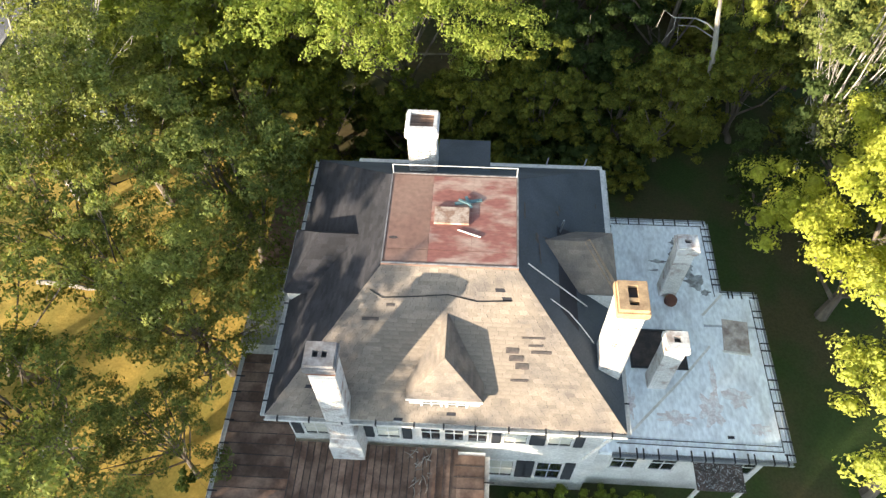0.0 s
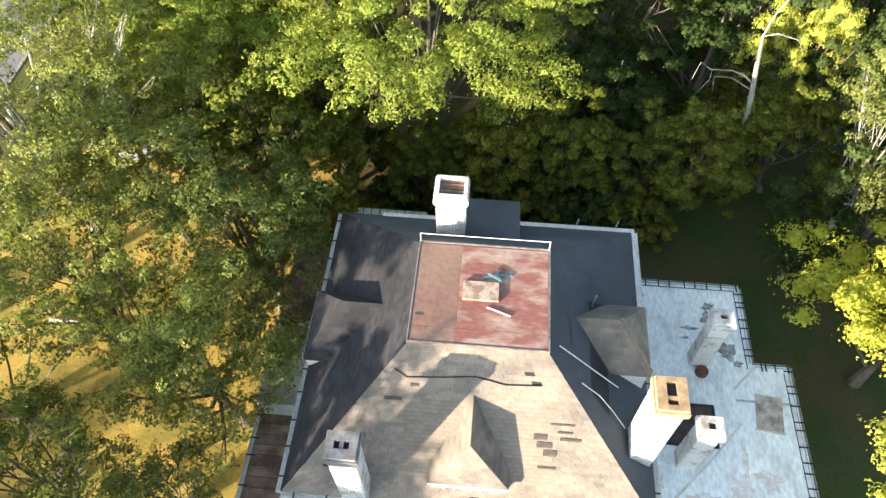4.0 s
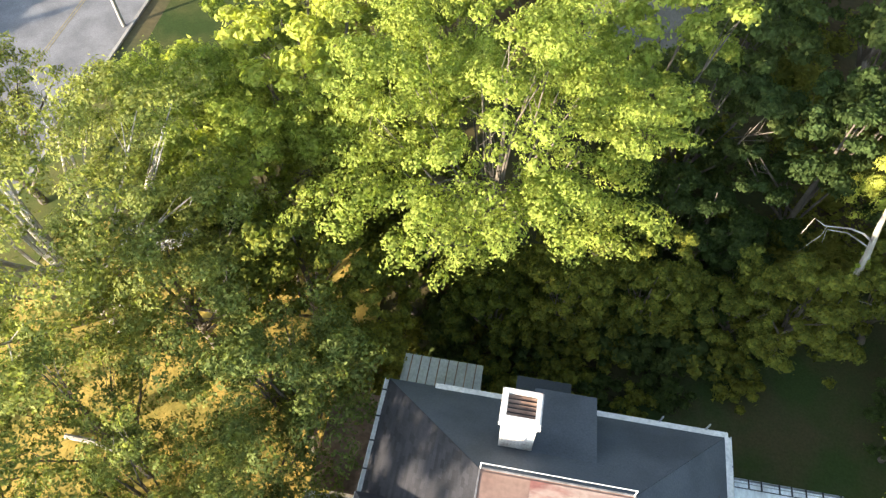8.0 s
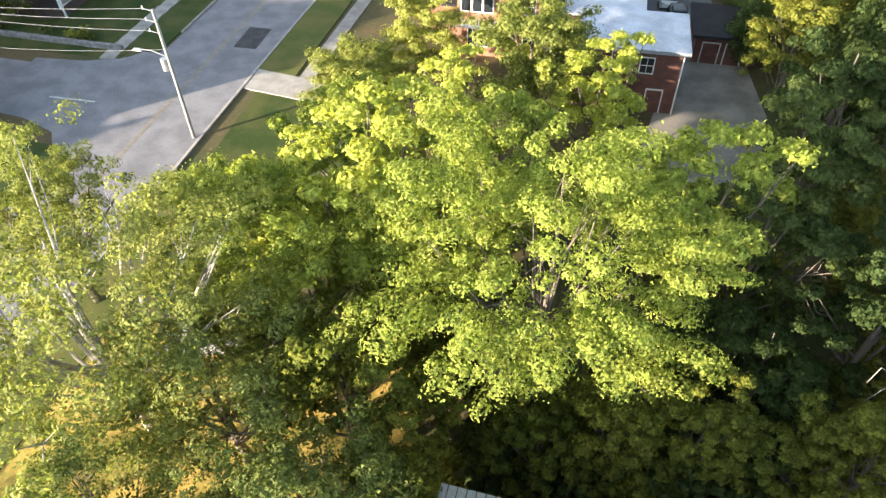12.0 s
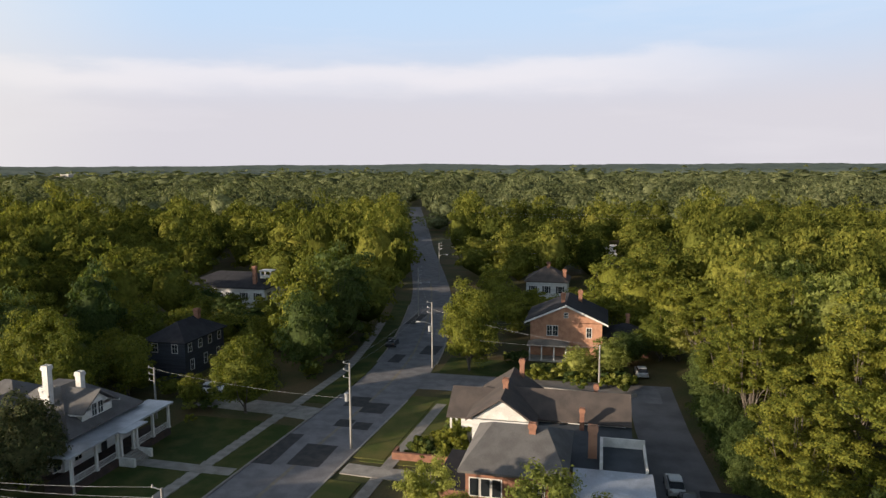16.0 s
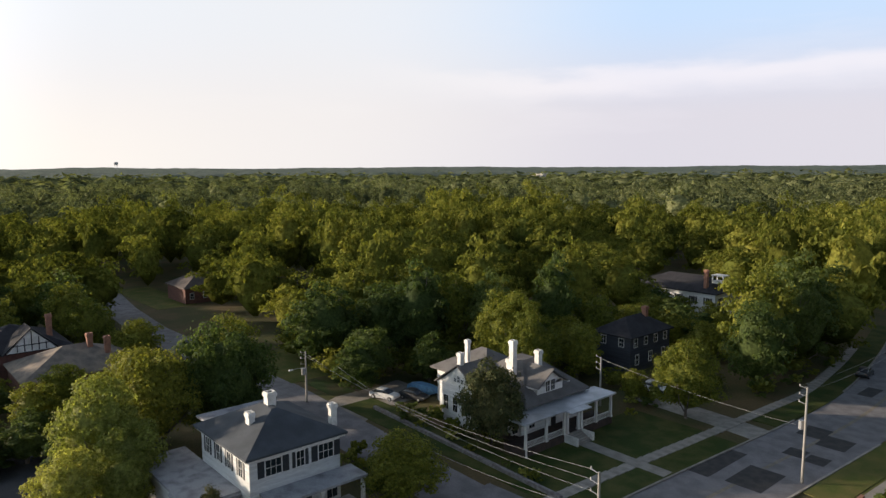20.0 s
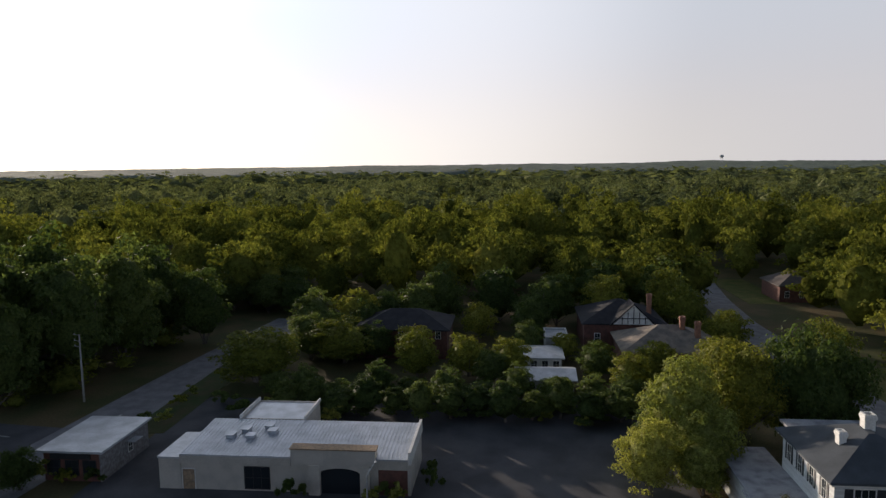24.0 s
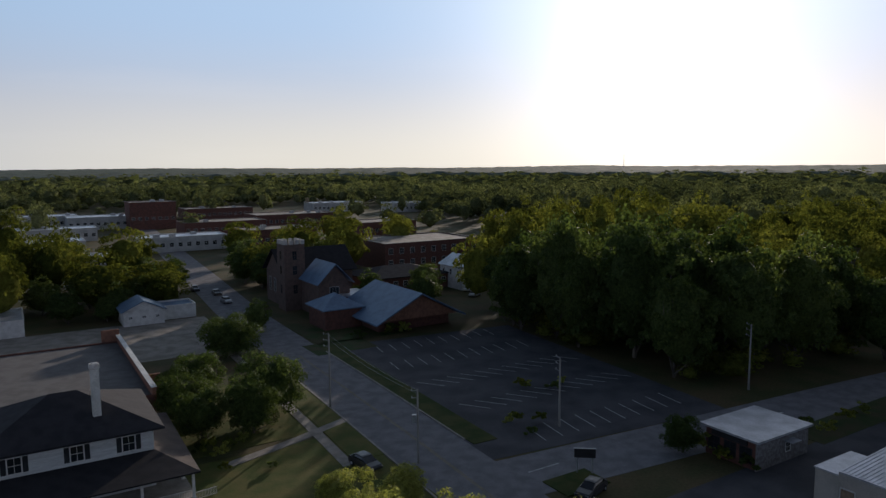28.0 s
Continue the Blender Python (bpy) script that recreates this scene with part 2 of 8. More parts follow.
M_GRASSLIT = mat("sunlit_toned_grass", (0.088, 0.108, 0.03), (0.14, 0.13, 0.045), scale=0.35, fine=9, bump=0.9, spec=0.08)
M_DRY = mat("dry_grass", (0.54, 0.375, 0.095), (0.32, 0.255, 0.062), scale=0.45, fine=8, bump=0.9, lo=0.42, hi=0.58, spec=0.15)
M_SHADEGRASS = mat("shade_toned_grass", (0.045, 0.072, 0.022), (0.08, 0.072, 0.035), scale=0.3, fine=9, bump=0.8, spec=0.15)
M_ASPHALT = mat("worn_asphalt", (0.235, 0.228, 0.236), (0.175, 0.17, 0.178), scale=0.5, fine=14, bump=0.25, rough=0.9, spec=0.15)
M_PATCH = mat("new_asphalt_patch", (0.042, 0.042, 0.045), (0.065, 0.063, 0.06), scale=1, fine=20, bump=0.3, rough=0.9)
M_LOT = mat("parking_asphalt", (0.105, 0.103, 0.11), (0.07, 0.07, 0.076), scale=0.2, fine=12, bump=0.25, rough=0.9, spec=0.15)
M_DRIVE = mat("worn_drive", (0.205, 0.195, 0.20), (0.145, 0.138, 0.142), scale=0.25, fine=10, bump=0.3, rough=0.9, spec=0.15)
M_GRAVEL = mat("gravel_drive", (0.30, 0.27, 0.235), (0.20, 0.18, 0.15), scale=0.4, fine=10, bump=0.5)
M_CONC = mat("concrete", (0.34, 0.315, 0.28), (0.25, 0.23, 0.205), scale=0.8, fine=14, bump=0.2, objvar=0.1)
M_YELLOW = mat("road_paint_yellow", (0.29, 0.24, 0.14), rough=0.8, bump=0.1)
M_LINE = mat("road_paint_white", (0.55, 0.55, 0.53), (0.35, 0.35, 0.34), rough=0.8, bump=0.1)
M_WHITE = mat("white_paint", (0.74, 0.72, 0.68), (0.60, 0.58, 0.54), rough=0.6, scale=0.9, fine=10, bump=0.1)
M_WHITEBRICK = mat("painted_brick", (0.68, 0.66, 0.63), (0.40, 0.32, 0.28), rough=0.85, scale=2.4, fine=14, bump=0.4, lo=0.50, hi=0.68, island=0.08, objvar=0.08)
M_SIDING = mat("white_clapboard", (0.68, 0.68, 0.66), (0.57, 0.565, 0.55), rough=0.65, scale=0.8, fine=6, bump=0.25, stretch=(0.3, 0.3, 5))
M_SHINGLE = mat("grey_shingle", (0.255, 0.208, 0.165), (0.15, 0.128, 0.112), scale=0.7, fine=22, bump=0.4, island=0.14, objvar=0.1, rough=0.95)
M_ROOFGREY = mat("grey_roof", (0.15, 0.142, 0.137), (0.115, 0.108, 0.104), scale=0.6, fine=14, bump=0.35, rough=0.95)
M_ROOFBROWN = mat("brown_roof", (0.105, 0.085, 0.075), (0.075, 0.062, 0.057), scale=0.6, fine=14, bump=0.35, rough=0.95)
M_PINKBRICK = mat("orange_brick", (0.50, 0.26, 0.16), (0.40, 0.20, 0.125), scale=1.2, fine=14, bump=0.4)
# dark enough to carry the tree shade on the old house's west slope
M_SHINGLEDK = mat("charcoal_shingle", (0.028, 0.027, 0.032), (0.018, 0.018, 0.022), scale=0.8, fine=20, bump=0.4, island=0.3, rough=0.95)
M_SLATE = mat("blue_grey_roofing", (0.074, 0.084, 0.097), (0.054, 0.062, 0.072), scale=0.5, fine=16, bump=0.3, rough=0.95)
# brown rust whose broad patches also stand in for tree dapples
M_RUST = mat("rusted_dappled_deck", (0.27, 0.165, 0.125), (0.225, 0.125, 0.095), scale=0.5, fine=5, bump=0.12, rough=0.7, lo=0.42, hi=0.62)
M_REDRUST = mat("peeling_red_deck", (0.26, 0.105, 0.085), (0.40, 0.28, 0.225), scale=1.1, fine=6, bump=0.2, rough=0.75, lo=0.44, hi=0.6, stretch=(0.7, 1.6, 1))
M_TEAL = mat("teal_painted_board", (0.13, 0.21, 0.22), (0.09, 0.15, 0.16), scale=2, fine=14, bump=0.2)
M_FLAKED = mat("flaking_pale_wood", (0.46, 0.36, 0.29), (0.28, 0.17, 0.12), scale=3.5, fine=16, bump=0.3, lo=0.45, hi=0.6)
M_BROWNTIN = mat("brown_metal_roof", (0.125, 0.072, 0.05), (0.28, 0.18, 0.13), scale=1.3, fine=9, bump=0.15, rough=0.65, objvar=0.3)
M_MEMBRANE = mat("white_membrane", (0.85, 0.89, 0.92), (0.60, 0.61, 0.63), scale=1.3, fine=7, bump=0.1, rough=0.6, lo=0.5, hi=0.74, stretch=(1.0, 0.45, 1))
M_GREYROOF = mat("grey_membrane", (0.38, 0.38, 0.40), (0.20, 0.20, 0.21), scale=0.7, fine=8, bump=0.1, rough=0.7, lo=0.45, hi=0.7)
M_TIN = mat("pale_metal_roof", (0.55, 0.57, 0.61), (0.40, 0.42, 0.45), scale=0.5, fine=8, bump=0.08, rough=0.42, metal=0.45)
M_DARKGREY = mat("dark_mottled_grey", (0.16, 0.145, 0.14), (0.26, 0.25, 0.25), scale=2.5, fine=14, bump=0.1)
M_TARRED = mat("tarred_patch", (0.05, 0.044, 0.042), (0.10, 0.075, 0.068), scale=2.5, fine=14, bump=0.3)
M_DARK = mat("black_metal", (0.03, 0.03, 0.033), rough=0.5, bump=0.1)
M_SHUT = mat("dark_shutter", (0.03, 0.032, 0.036), rough=0.6, bump=0.15, fine=12)
M_BRICK = mat("red_brick", (0.32, 0.155, 0.098), (0.23, 0.11, 0.075), scale=1.5, fine=16, bump=0.5, objvar=0.08)
M_BRICKDK = mat("dark_brick", (0.165, 0.072, 0.054), (0.11, 0.052, 0.042), scale=1.5, fine=16, bump=0.5)
M_MORTAR = mat("painted_mortar", (0.62, 0.60, 0.57), (0.44, 0.40, 0.37), scale=3, fine=30, bump=0.3)
M_OCHRE = mat("ochre_brick", (0.47, 0.315, 0.175), (0.34, 0.22, 0.125), scale=3, fine=16, bump=0.4)
M_STUCCO = mat("cream_stucco", (0.52, 0.47, 0.41), (0.44, 0.40, 0.35), scale=0.7, fine=12, bump=0.2)
M_WOOD = mat("weathered_wood", (0.40, 0.27, 0.17), (0.26, 0.19, 0.13), scale=3, fine=20, bump=0.3, objvar=0.15)
M_POLE = mat("pole_wood", (0.34, 0.325, 0.30), (0.24, 0.225, 0.205), scale=2, fine=25, bump=0.3, stretch=(1, 1, 0.1))
M_STEEL = mat("galvanised_steel", (0.45, 0.46, 0.47), rough=0.45, metal=0.5, bump=0.05)
M_BLIND = mat("pale_blind", (0.66, 0.64, 0.54), (0.52, 0.50, 0.42), rough=0.8, scale=2, fine=20, bump=0.2, stretch=(0.3, 0.3, 6))
M_GLASS = glass_mat("window_glass")
M_CARGLASS = glass_mat("car_glass", (0.012, 0.014, 0.016), 0.04)
M_TYRE = mat("tyre_rubber", (0.02, 0.02, 0.02), rough=0.9)
M_NAVY = mat("navy_clapboard", (0.05, 0.056, 0.072), (0.036, 0.04, 0.05), rough=0.7, scale=0.8, fine=6, bump=0.25, stretch=(0.3, 0.3, 5))
M_FOUND = mat("dark_foundation", (0.075, 0.05, 0.042), (0.05, 0.038, 0.034), scale=1.5, fine=16, bump=0.4)
M_PALEWALL = mat("pale_stucco", (0.50, 0.49, 0.47), (0.40, 0.39, 0.37), scale=0.4, fine=8, bump=0.2)
M_STONE = mat("church_stone", (0.15, 0.10, 0.085), (0.105, 0.075, 0.065), scale=1.2, fine=9, bump=0.6)
M_BLUEROOF = mat("blue_metal_roof", (0.14, 0.22, 0.33), (0.11, 0.17, 0.26), scale=0.6, fine=8, bump=0.1, rough=0.5)
M_COVER = mat("blue_tarpaulin", (0.10, 0.25, 0.42), rough=0.6, bump=0.3, fine=6)
M_TARP = mat("faded_tarpaulin", (0.42, 0.55, 0.68), (0.30, 0.42, 0.56), rough=0.6, bump=0.3, fine=6)


# ---- mesh helpers ----
def box(bm, x0, x1, y0, y1, z0, z1, taper=0.0):
    c, t = ((x0 + x1) / 2, (y0 + y1) / 2), 1 - taper
    lo = [bm.verts.new(p) for p in ((x0, y0, z0), (x1, y0, z0), (x1, y1, z0), (x0, y1, z0))]
    hi = [bm.verts.new((c[0] + (p[0] - c[0]) * t, c[1] + (p[1] - c[1]) * t, z1)) for p in ((x0, y0), (x1, y0), (x1, y1), (x0, y1))]
    bm.faces.new(lo[::-1])
    bm.faces.new(hi)
    for i in range(4):
        bm.faces.new((lo[i], lo[(i + 1) % 4], hi[(i + 1) % 4], hi[i]))
    return bm


def boxes(*rows):
    bm = bmesh.new()
    for r in rows:
        box(bm, *r)
    return bm


def poly(bm, pts, faces):
    v = [bm.verts.new(p) for p in pts]
    for f in faces:
        bm.faces.new([v[i] for i in f])
    return bm


def tube(bm, pts, radii, sides=6):
    rings = []
    for i, p in enumerate(pts):
        p = Vector(p)
        d = Vector(pts[min(i + 1, len(pts) - 1)]) - Vector(pts[max(i - 1, 0)])
        d.normalize()
        u = d.orthogonal().normalized()
        w = d.cross(u)
        r = radii[i] if isinstance(radii, (list, tuple)) else radii
        rings.append([bm.verts.new(p + (u * math.cos(a) + w * math.sin(a)) * r) for a in (2 * math.pi * k / sides for k in range(sides))])
    for a, b in zip(rings, rings[1:]):
        for k in range(sides):
            bm.faces.new((a[k], a[(k + 1) % sides], b[(k + 1) % sides], b[k]))
    bm.faces.new(rings[0][::-1])
    bm.faces.new(rings[-1])
    return bm


def mesh_of(name, bm, material):
    bmesh.ops.recalc_face_normals(bm, faces=bm.faces)
    me = bpy.data.meshes.new(name)
    bm.to_mesh(me)
    bm.free()
    me.materials.append(material)
    return me


def raw_mesh(name, verts, faces, material, smooth=False):
    """A mesh from arrays: verts n x 3, faces m x k."""
    me = bpy.data.meshes.new(name)
    verts, faces = np.asarray(verts, np.float32), np.asarray(faces, np.int32)
    k = faces.shape[1]
    me.vertices.add(len(verts))
    me.vertices.foreach_set("co", verts.ravel())
    me.loops.add(faces.size)
    me.loops.foreach_set("vertex_index", faces.ravel())
    me.polygons.add(len(faces))
    me.polygons.foreach_set("loop_start", np.arange(0, faces.size, k, dtype=np.int32))
    me.polygons.foreach_set("loop_total", np.full(len(faces), k, np.int32))
    if smooth:
        me.polygons.foreach_set("use_smooth", np.ones(len(faces), bool))
    me.update(calc_edges=True)
    me.materials.append(material)
    return me


def thing(name, label, category, m=None, group="", kind=""):
    ob = new(name)
    ob.empty_display_size = 0.2
    if m is not None:
        ob.matrix_basis = m
    return tagged(ob, label, category, group, kind)


def part(name, bm, material, parent, label="", m=None):
    me = bm if isinstance(bm, bpy.types.Mesh) else mesh_of(name, bm, material)
    ob = new(name, me)
    ob.parent = parent
    if m is not None:
        ob.matrix_basis = m
    return tagged(ob, label) if label else ob


def solo(name, bm, material, label, category, m=None, group="", kind=""):
    me = bm if isinstance(bm, bpy.types.Mesh) else mesh_of(name, bm, material)
    ob = new(name, me)
    if m is not None:
        ob.matrix_basis = m
    return tagged(ob, label, category, group, kind)


def hip(x0, x1, y0, y1, z0, z1, deck=None, t=0.22):
    """A hipped roof on a rectangle; deck: half sizes of a flat top, else a ridge along the longer side."""
    cx, cy, w, d = (x0 + x1) / 2, (y0 + y1) / 2, x1 - x0, y1 - y0
    if deck:
        top = [(cx - deck[0], cy - deck[1], z1), (cx + deck[0], cy - deck[1], z1), (cx + deck[0], cy + deck[1], z1), (cx - deck[0], cy + deck[1], z1)]
    elif w >= d:
        k = (w - d) / 2 + 0.02
        top = [(cx - k, cy - 0.01, z1), (cx + k, cy - 0.01, z1), (cx + k, cy + 0.01, z1), (cx - k, cy + 0.01, z1)]
    else:
        k = (d - w) / 2 + 0.02
        top = [(cx - 0.01, cy - k, z1), (cx + 0.01, cy - k, z1), (cx + 0.01, cy + k, z1), (cx - 0.01, cy + k, z1)]
    pts = [(x0, y0, z0 - t), (x1, y0, z0 - t), (x1, y1, z0 - t), (x0, y1, z0 - t), (x0, y0, z0), (x1, y0, z0), (x1, y1, z0), (x0, y1, z0), *top]
    f = [(3, 2, 1, 0), (8, 9, 10, 11)]
    for i in range(4):
        j = (i + 1) % 4
        f += [(i, j, 4 + j, 4 + i), (4 + i, 4 + j, 8 + j, 8 + i)]
    return poly(bmesh.new(), pts, f)


def gable(x0, x1, y0, y1, z0, z1, along="x", t=0.18):
    """A gabled roof slab pair with thickness, ridge along x or y."""
    if along == "x":
        c = (y0 + y1) / 2
        prof = [(y0, z0), (c, z1), (y1, z0), (y1, z0 - t), (c, z1 - t), (y0, z0 - t)]
        pts = [(x0, a, b) for a, b in prof] + [(x1, a, b) for a, b in prof]
    else:
        c = (x0 + x1) / 2
        prof = [(x0, z0), (c, z1), (x1, z0), (x1, z0 - t), (c, z1 - t), (x0, z0 - t)]
        pts = [(a, y0, b) for a, b in prof] + [(a, y1, b) for a, b in prof]
    f = [(i, (i + 1) % 6, 6 + (i + 1) % 6, 6 + i) for i in range(6)]
    f += [(0, 1, 4, 5), (1, 2, 3, 4), (6, 7, 10, 11), (7, 8, 9, 10)]
    return poly(bmesh.new(), pts, f)


def gable_wall(x0, x1, y0, y1, z0, z1, along="x"):
    """The triangular prism that fills a gable under its roof."""
    if along == "x":
        c = (y0 + y1) / 2
        pts = [(x0, y0, z0), (x0, y1, z0), (x0, c, z1), (x1, y0, z0), (x1, y1, z0), (x1, c, z1)]
    else:
        c = (x0 + x1) / 2
        pts = [(x0, y0, z0), (x1, y0, z0), (c, y0, z1), (x0, y1, z0), (x1, y1, z0), (c, y1, z1)]
    return poly(bmesh.new(), pts, [(0, 1, 2), (3, 4, 5), (0, 1, 4, 3), (1, 2, 5, 4), (2, 0, 3, 5)])


def shell(x0, x1, y0, y1, z0, z1, t=0.25):
    """Four walls of thickness t as one ring."""
    x0, x1, y0, y1 = min(x0, x1), max(x0, x1), min(y0, y1), max(y0, y1)
    pts = []
    for z in (z0, z1):
        for g in (0.0, t):
            pts += [(x0 + g, y0 + g, z), (x1 - g, y0 + g, z), (x1 - g, y1 - g, z), (x0 + g, y1 - g, z)]
    f = []
    for i in range(4):
        j = (i + 1) % 4
        f += [(i, j, 8 + j, 8 + i), (4 + j, 4 + i, 12 + i, 12 + j), (8 + i, 8 + j, 12 + j, 12 + i), (j, i, 4 + i, 4 + j)]
    return poly(bmesh.new(), pts, f)


CACHE = {}


def cached(key, make):
    if key not in CACHE:
        CACHE[key] = make()
    return CACHE[key]


def window(parent, x, y, z, face, w=0.9, h=1.6, shutters=False, material=None, cols=2, smat=None, blind=False):
    """A sash window standing 3 cm proud of a wall. face: the way it looks, in degrees from south turning east (0 S, 90 E, 180 N, 270 W)."""
    m = pose(x, y, z, 0, 0, face)
    material = material or M_WHITE

    def ring():
        e, bm = 0.09, bmesh.new()
        pts = []
        for y in (-0.05, 0.12):
            for g in (e, 0.0):
                pts += [(-w / 2 - g, y, -g), (w / 2 + g, y, -g), (w / 2 + g, y, h + g), (-w / 2 - g, y, h + g)]
        f = []
        for i in range(4):
            j = (i + 1) % 4
            f += [(i, j, 4 + j, 4 + i), (8 + i, 8 + j, 12 + j, 12 + i), (i, j, 8 + j, 8 + i), (4 + i, 4 + j, 12 + j, 12 + i)]
        return mesh_of("window", poly(bm, pts, f), material)

    ob = part("window", cached(("win", w, h, material.name), ring), None, parent, m=m)
    part("pane", cached(("pane", w, h), lambda: mesh_of("pane", boxes((-w / 2, w / 2, -0.012, 0.012, 0, h)), M_GLASS)), None, ob)
    if blind:
        part("blind", cached(("blind", w, h), lambda: mesh_of("blind", boxes((-w / 2 + 0.02, w / 2 - 0.02, -0.02, -0.013, h * 0.12, h)), M_BLIND)), None, ob, "drawn pale blind")
    if cols > 1:
        part("meeting_rail", cached(("rail", w, h, material.name), lambda: mesh_of("meeting_rail", boxes((-w / 2, w / 2, -0.035, -0.012, h / 2 - 0.025, h / 2 + 0.025)), material)), None, ob)
        bar = cached(("bar", h, material.name), lambda: mesh_of("glazing_bar", boxes((-0.02, 0.02, -0.03, -0.012, 0, h)), material))
        for k in range(1, cols):
            part("glazing_bar", bar, None, ob, m=pose(-w / 2 + w * k / cols, 0, 0))
    if shutters:
        def sh():
            sw = max(0.28, w * 0.42)
            n = max(6, int(h / 0.09))
            pts, faces = [], []
            for k in range(n + 1):
                z = (h + 0.05) * k / n
                for yy, dz in ((-0.05, 0.0), (-0.02, 0.045)):
                    pts += [(-sw / 2, yy, min(z + dz, h + 0.05)), (sw / 2, yy, min(z + dz, h + 0.05))]
            for k in range(len(pts) // 2 - 1):
                faces.append((2 * k, 2 * k + 1, 2 * k + 3, 2 * k + 2))
            e = len(pts)
            pts += [(-sw / 2, 0.03, 0), (sw / 2, 0.03, 0), (sw / 2, 0.03, h + 0.05), (-sw / 2, 0.03, h + 0.05)]
            faces += [(e, e + 3, e + 2, e + 1), (0, e, e + 1, 1), (e - 2, e - 1, e + 2, e + 3), tuple([e, *range(0, e, 2), e + 3]), tuple([e + 1, *range(1, e, 2), e + 2])]
            return mesh_of("shutter", poly(bmesh.new(), pts, faces), smat or M_SHUT)
        me = cached(("shut", w, h, (smat or M_SHUT).name), sh)
        off = w / 2 + 0.13 + max(0.28, w * 0.42) / 2
        for s in (-1, 1):
            part("shutter", me, None, parent, m=m @ pose(s * off, -0.01, -0.02))
    return ob


def door(parent, x, y, z, face, w=1.0, h=2.1, material=None):
    m, material = pose(x, y, z, 0, 0, face), material or M_SHUT
    ob = part("door", boxes((-w / 2, w / 2, -0.04, 0.05, 0, h)), material, parent, m=m)
    o, i = w / 2 + 0.1, w / 2
    ring = [(-o, 0), (-o, h + 0.12), (o, h + 0.12), (o, 0), (i, 0), (i, h), (-i, h), (-i, 0)]
    quads = [(0, 1, 6, 7), (1, 2, 5, 6), (2, 3, 4, 5)]
    part("door_frame", poly(bmesh.new(), [(a, -0.075, b) for a, b in ring] + [(a, 0.05, b) for a, b in ring], quads + [tuple(k + 8 for k in q[::-1]) for q in quads] + [(k, (k + 1) % 8, (k + 1) % 8 + 8, k + 8) for k in range(8)]), M_WHITE, ob)
    for z0, z1 in ((0.25, 0.9), (1.1, h - 0.2)):
        part("door_panel", boxes((-w / 2 + 0.12, w / 2 - 0.12, -0.06, -0.03, z0, z1)), material, ob)
    part("door_handle", boxes((w / 2 - 0.15, w / 2 - 0.1, -0.11, -0.04, 1.0, 1.05)), M_STEEL, ob)
    return ob


def chimney(parent, x, y, z0, z1, w, d, body, cap=None, flues=1, bricks=False, rim=(0.13, 0.13)):
    """A stack with corbelled head, hollow flues and courses that step out."""
    cap = cap or body
    ob = part("chimney", boxes((x - w / 2, x + w / 2, y - d / 2, y + d / 2, z0, z1 - 0.55)), M_MORTAR if bricks else body, parent)
    if bricks:
        brickwork(ob, x, y, z0, z1 - 0.56, w, d, body)
    bm = bmesh.new()
    for k, (a, b) in enumerate(((0.55, 0.42), (0.42, 0.16))):
        g = 0.05 + 0.045 * k
        box(bm, x - w / 2 - g, x + w / 2 + g, y - d / 2 - g, y + d / 2 + g, z1 - a, z1 - b)
    g, z, (tx, ty) = 0.04, z1 - 0.16, rim
    for r in ((-w / 2 - g, w / 2 + g, -d / 2 - g, -d / 2 + ty), (-w / 2 - g, w / 2 + g, d / 2 - ty, d / 2 + g), (-w / 2 - g, -w / 2 + tx, -d / 2 + ty, d / 2 - ty), (w / 2 - tx, w / 2 + g, -d / 2 + ty, d / 2 - ty)):
        box(bm, x + r[0], x + r[1], y + r[2], y + r[3], z, z1)
    if flues > 1:
        if w > d:
            box(bm, x - 0.06, x + 0.06, y - d / 2 + ty, y + d / 2 - ty, z, z1 - 0.02)
        else:
            box(bm, x - w / 2 + tx, x + w / 2 - tx, y - 0.2, y - 0.08, z, z1 - 0.02)
    part("chimney_cap", bm, cap, ob)
    part("flue", boxes((x - w / 2 + tx, x + w / 2 - tx, y - d / 2 + ty, y + d / 2 - ty, z, z + 0.012)), M_DARK, ob, "black plate across the flue opening")
    return ob


BRICK_FACES = np.array([(0, 1, 5, 4), (1, 2, 6, 5), (2, 3, 7, 6), (3, 0, 4, 7), (4, 5, 6, 7)])


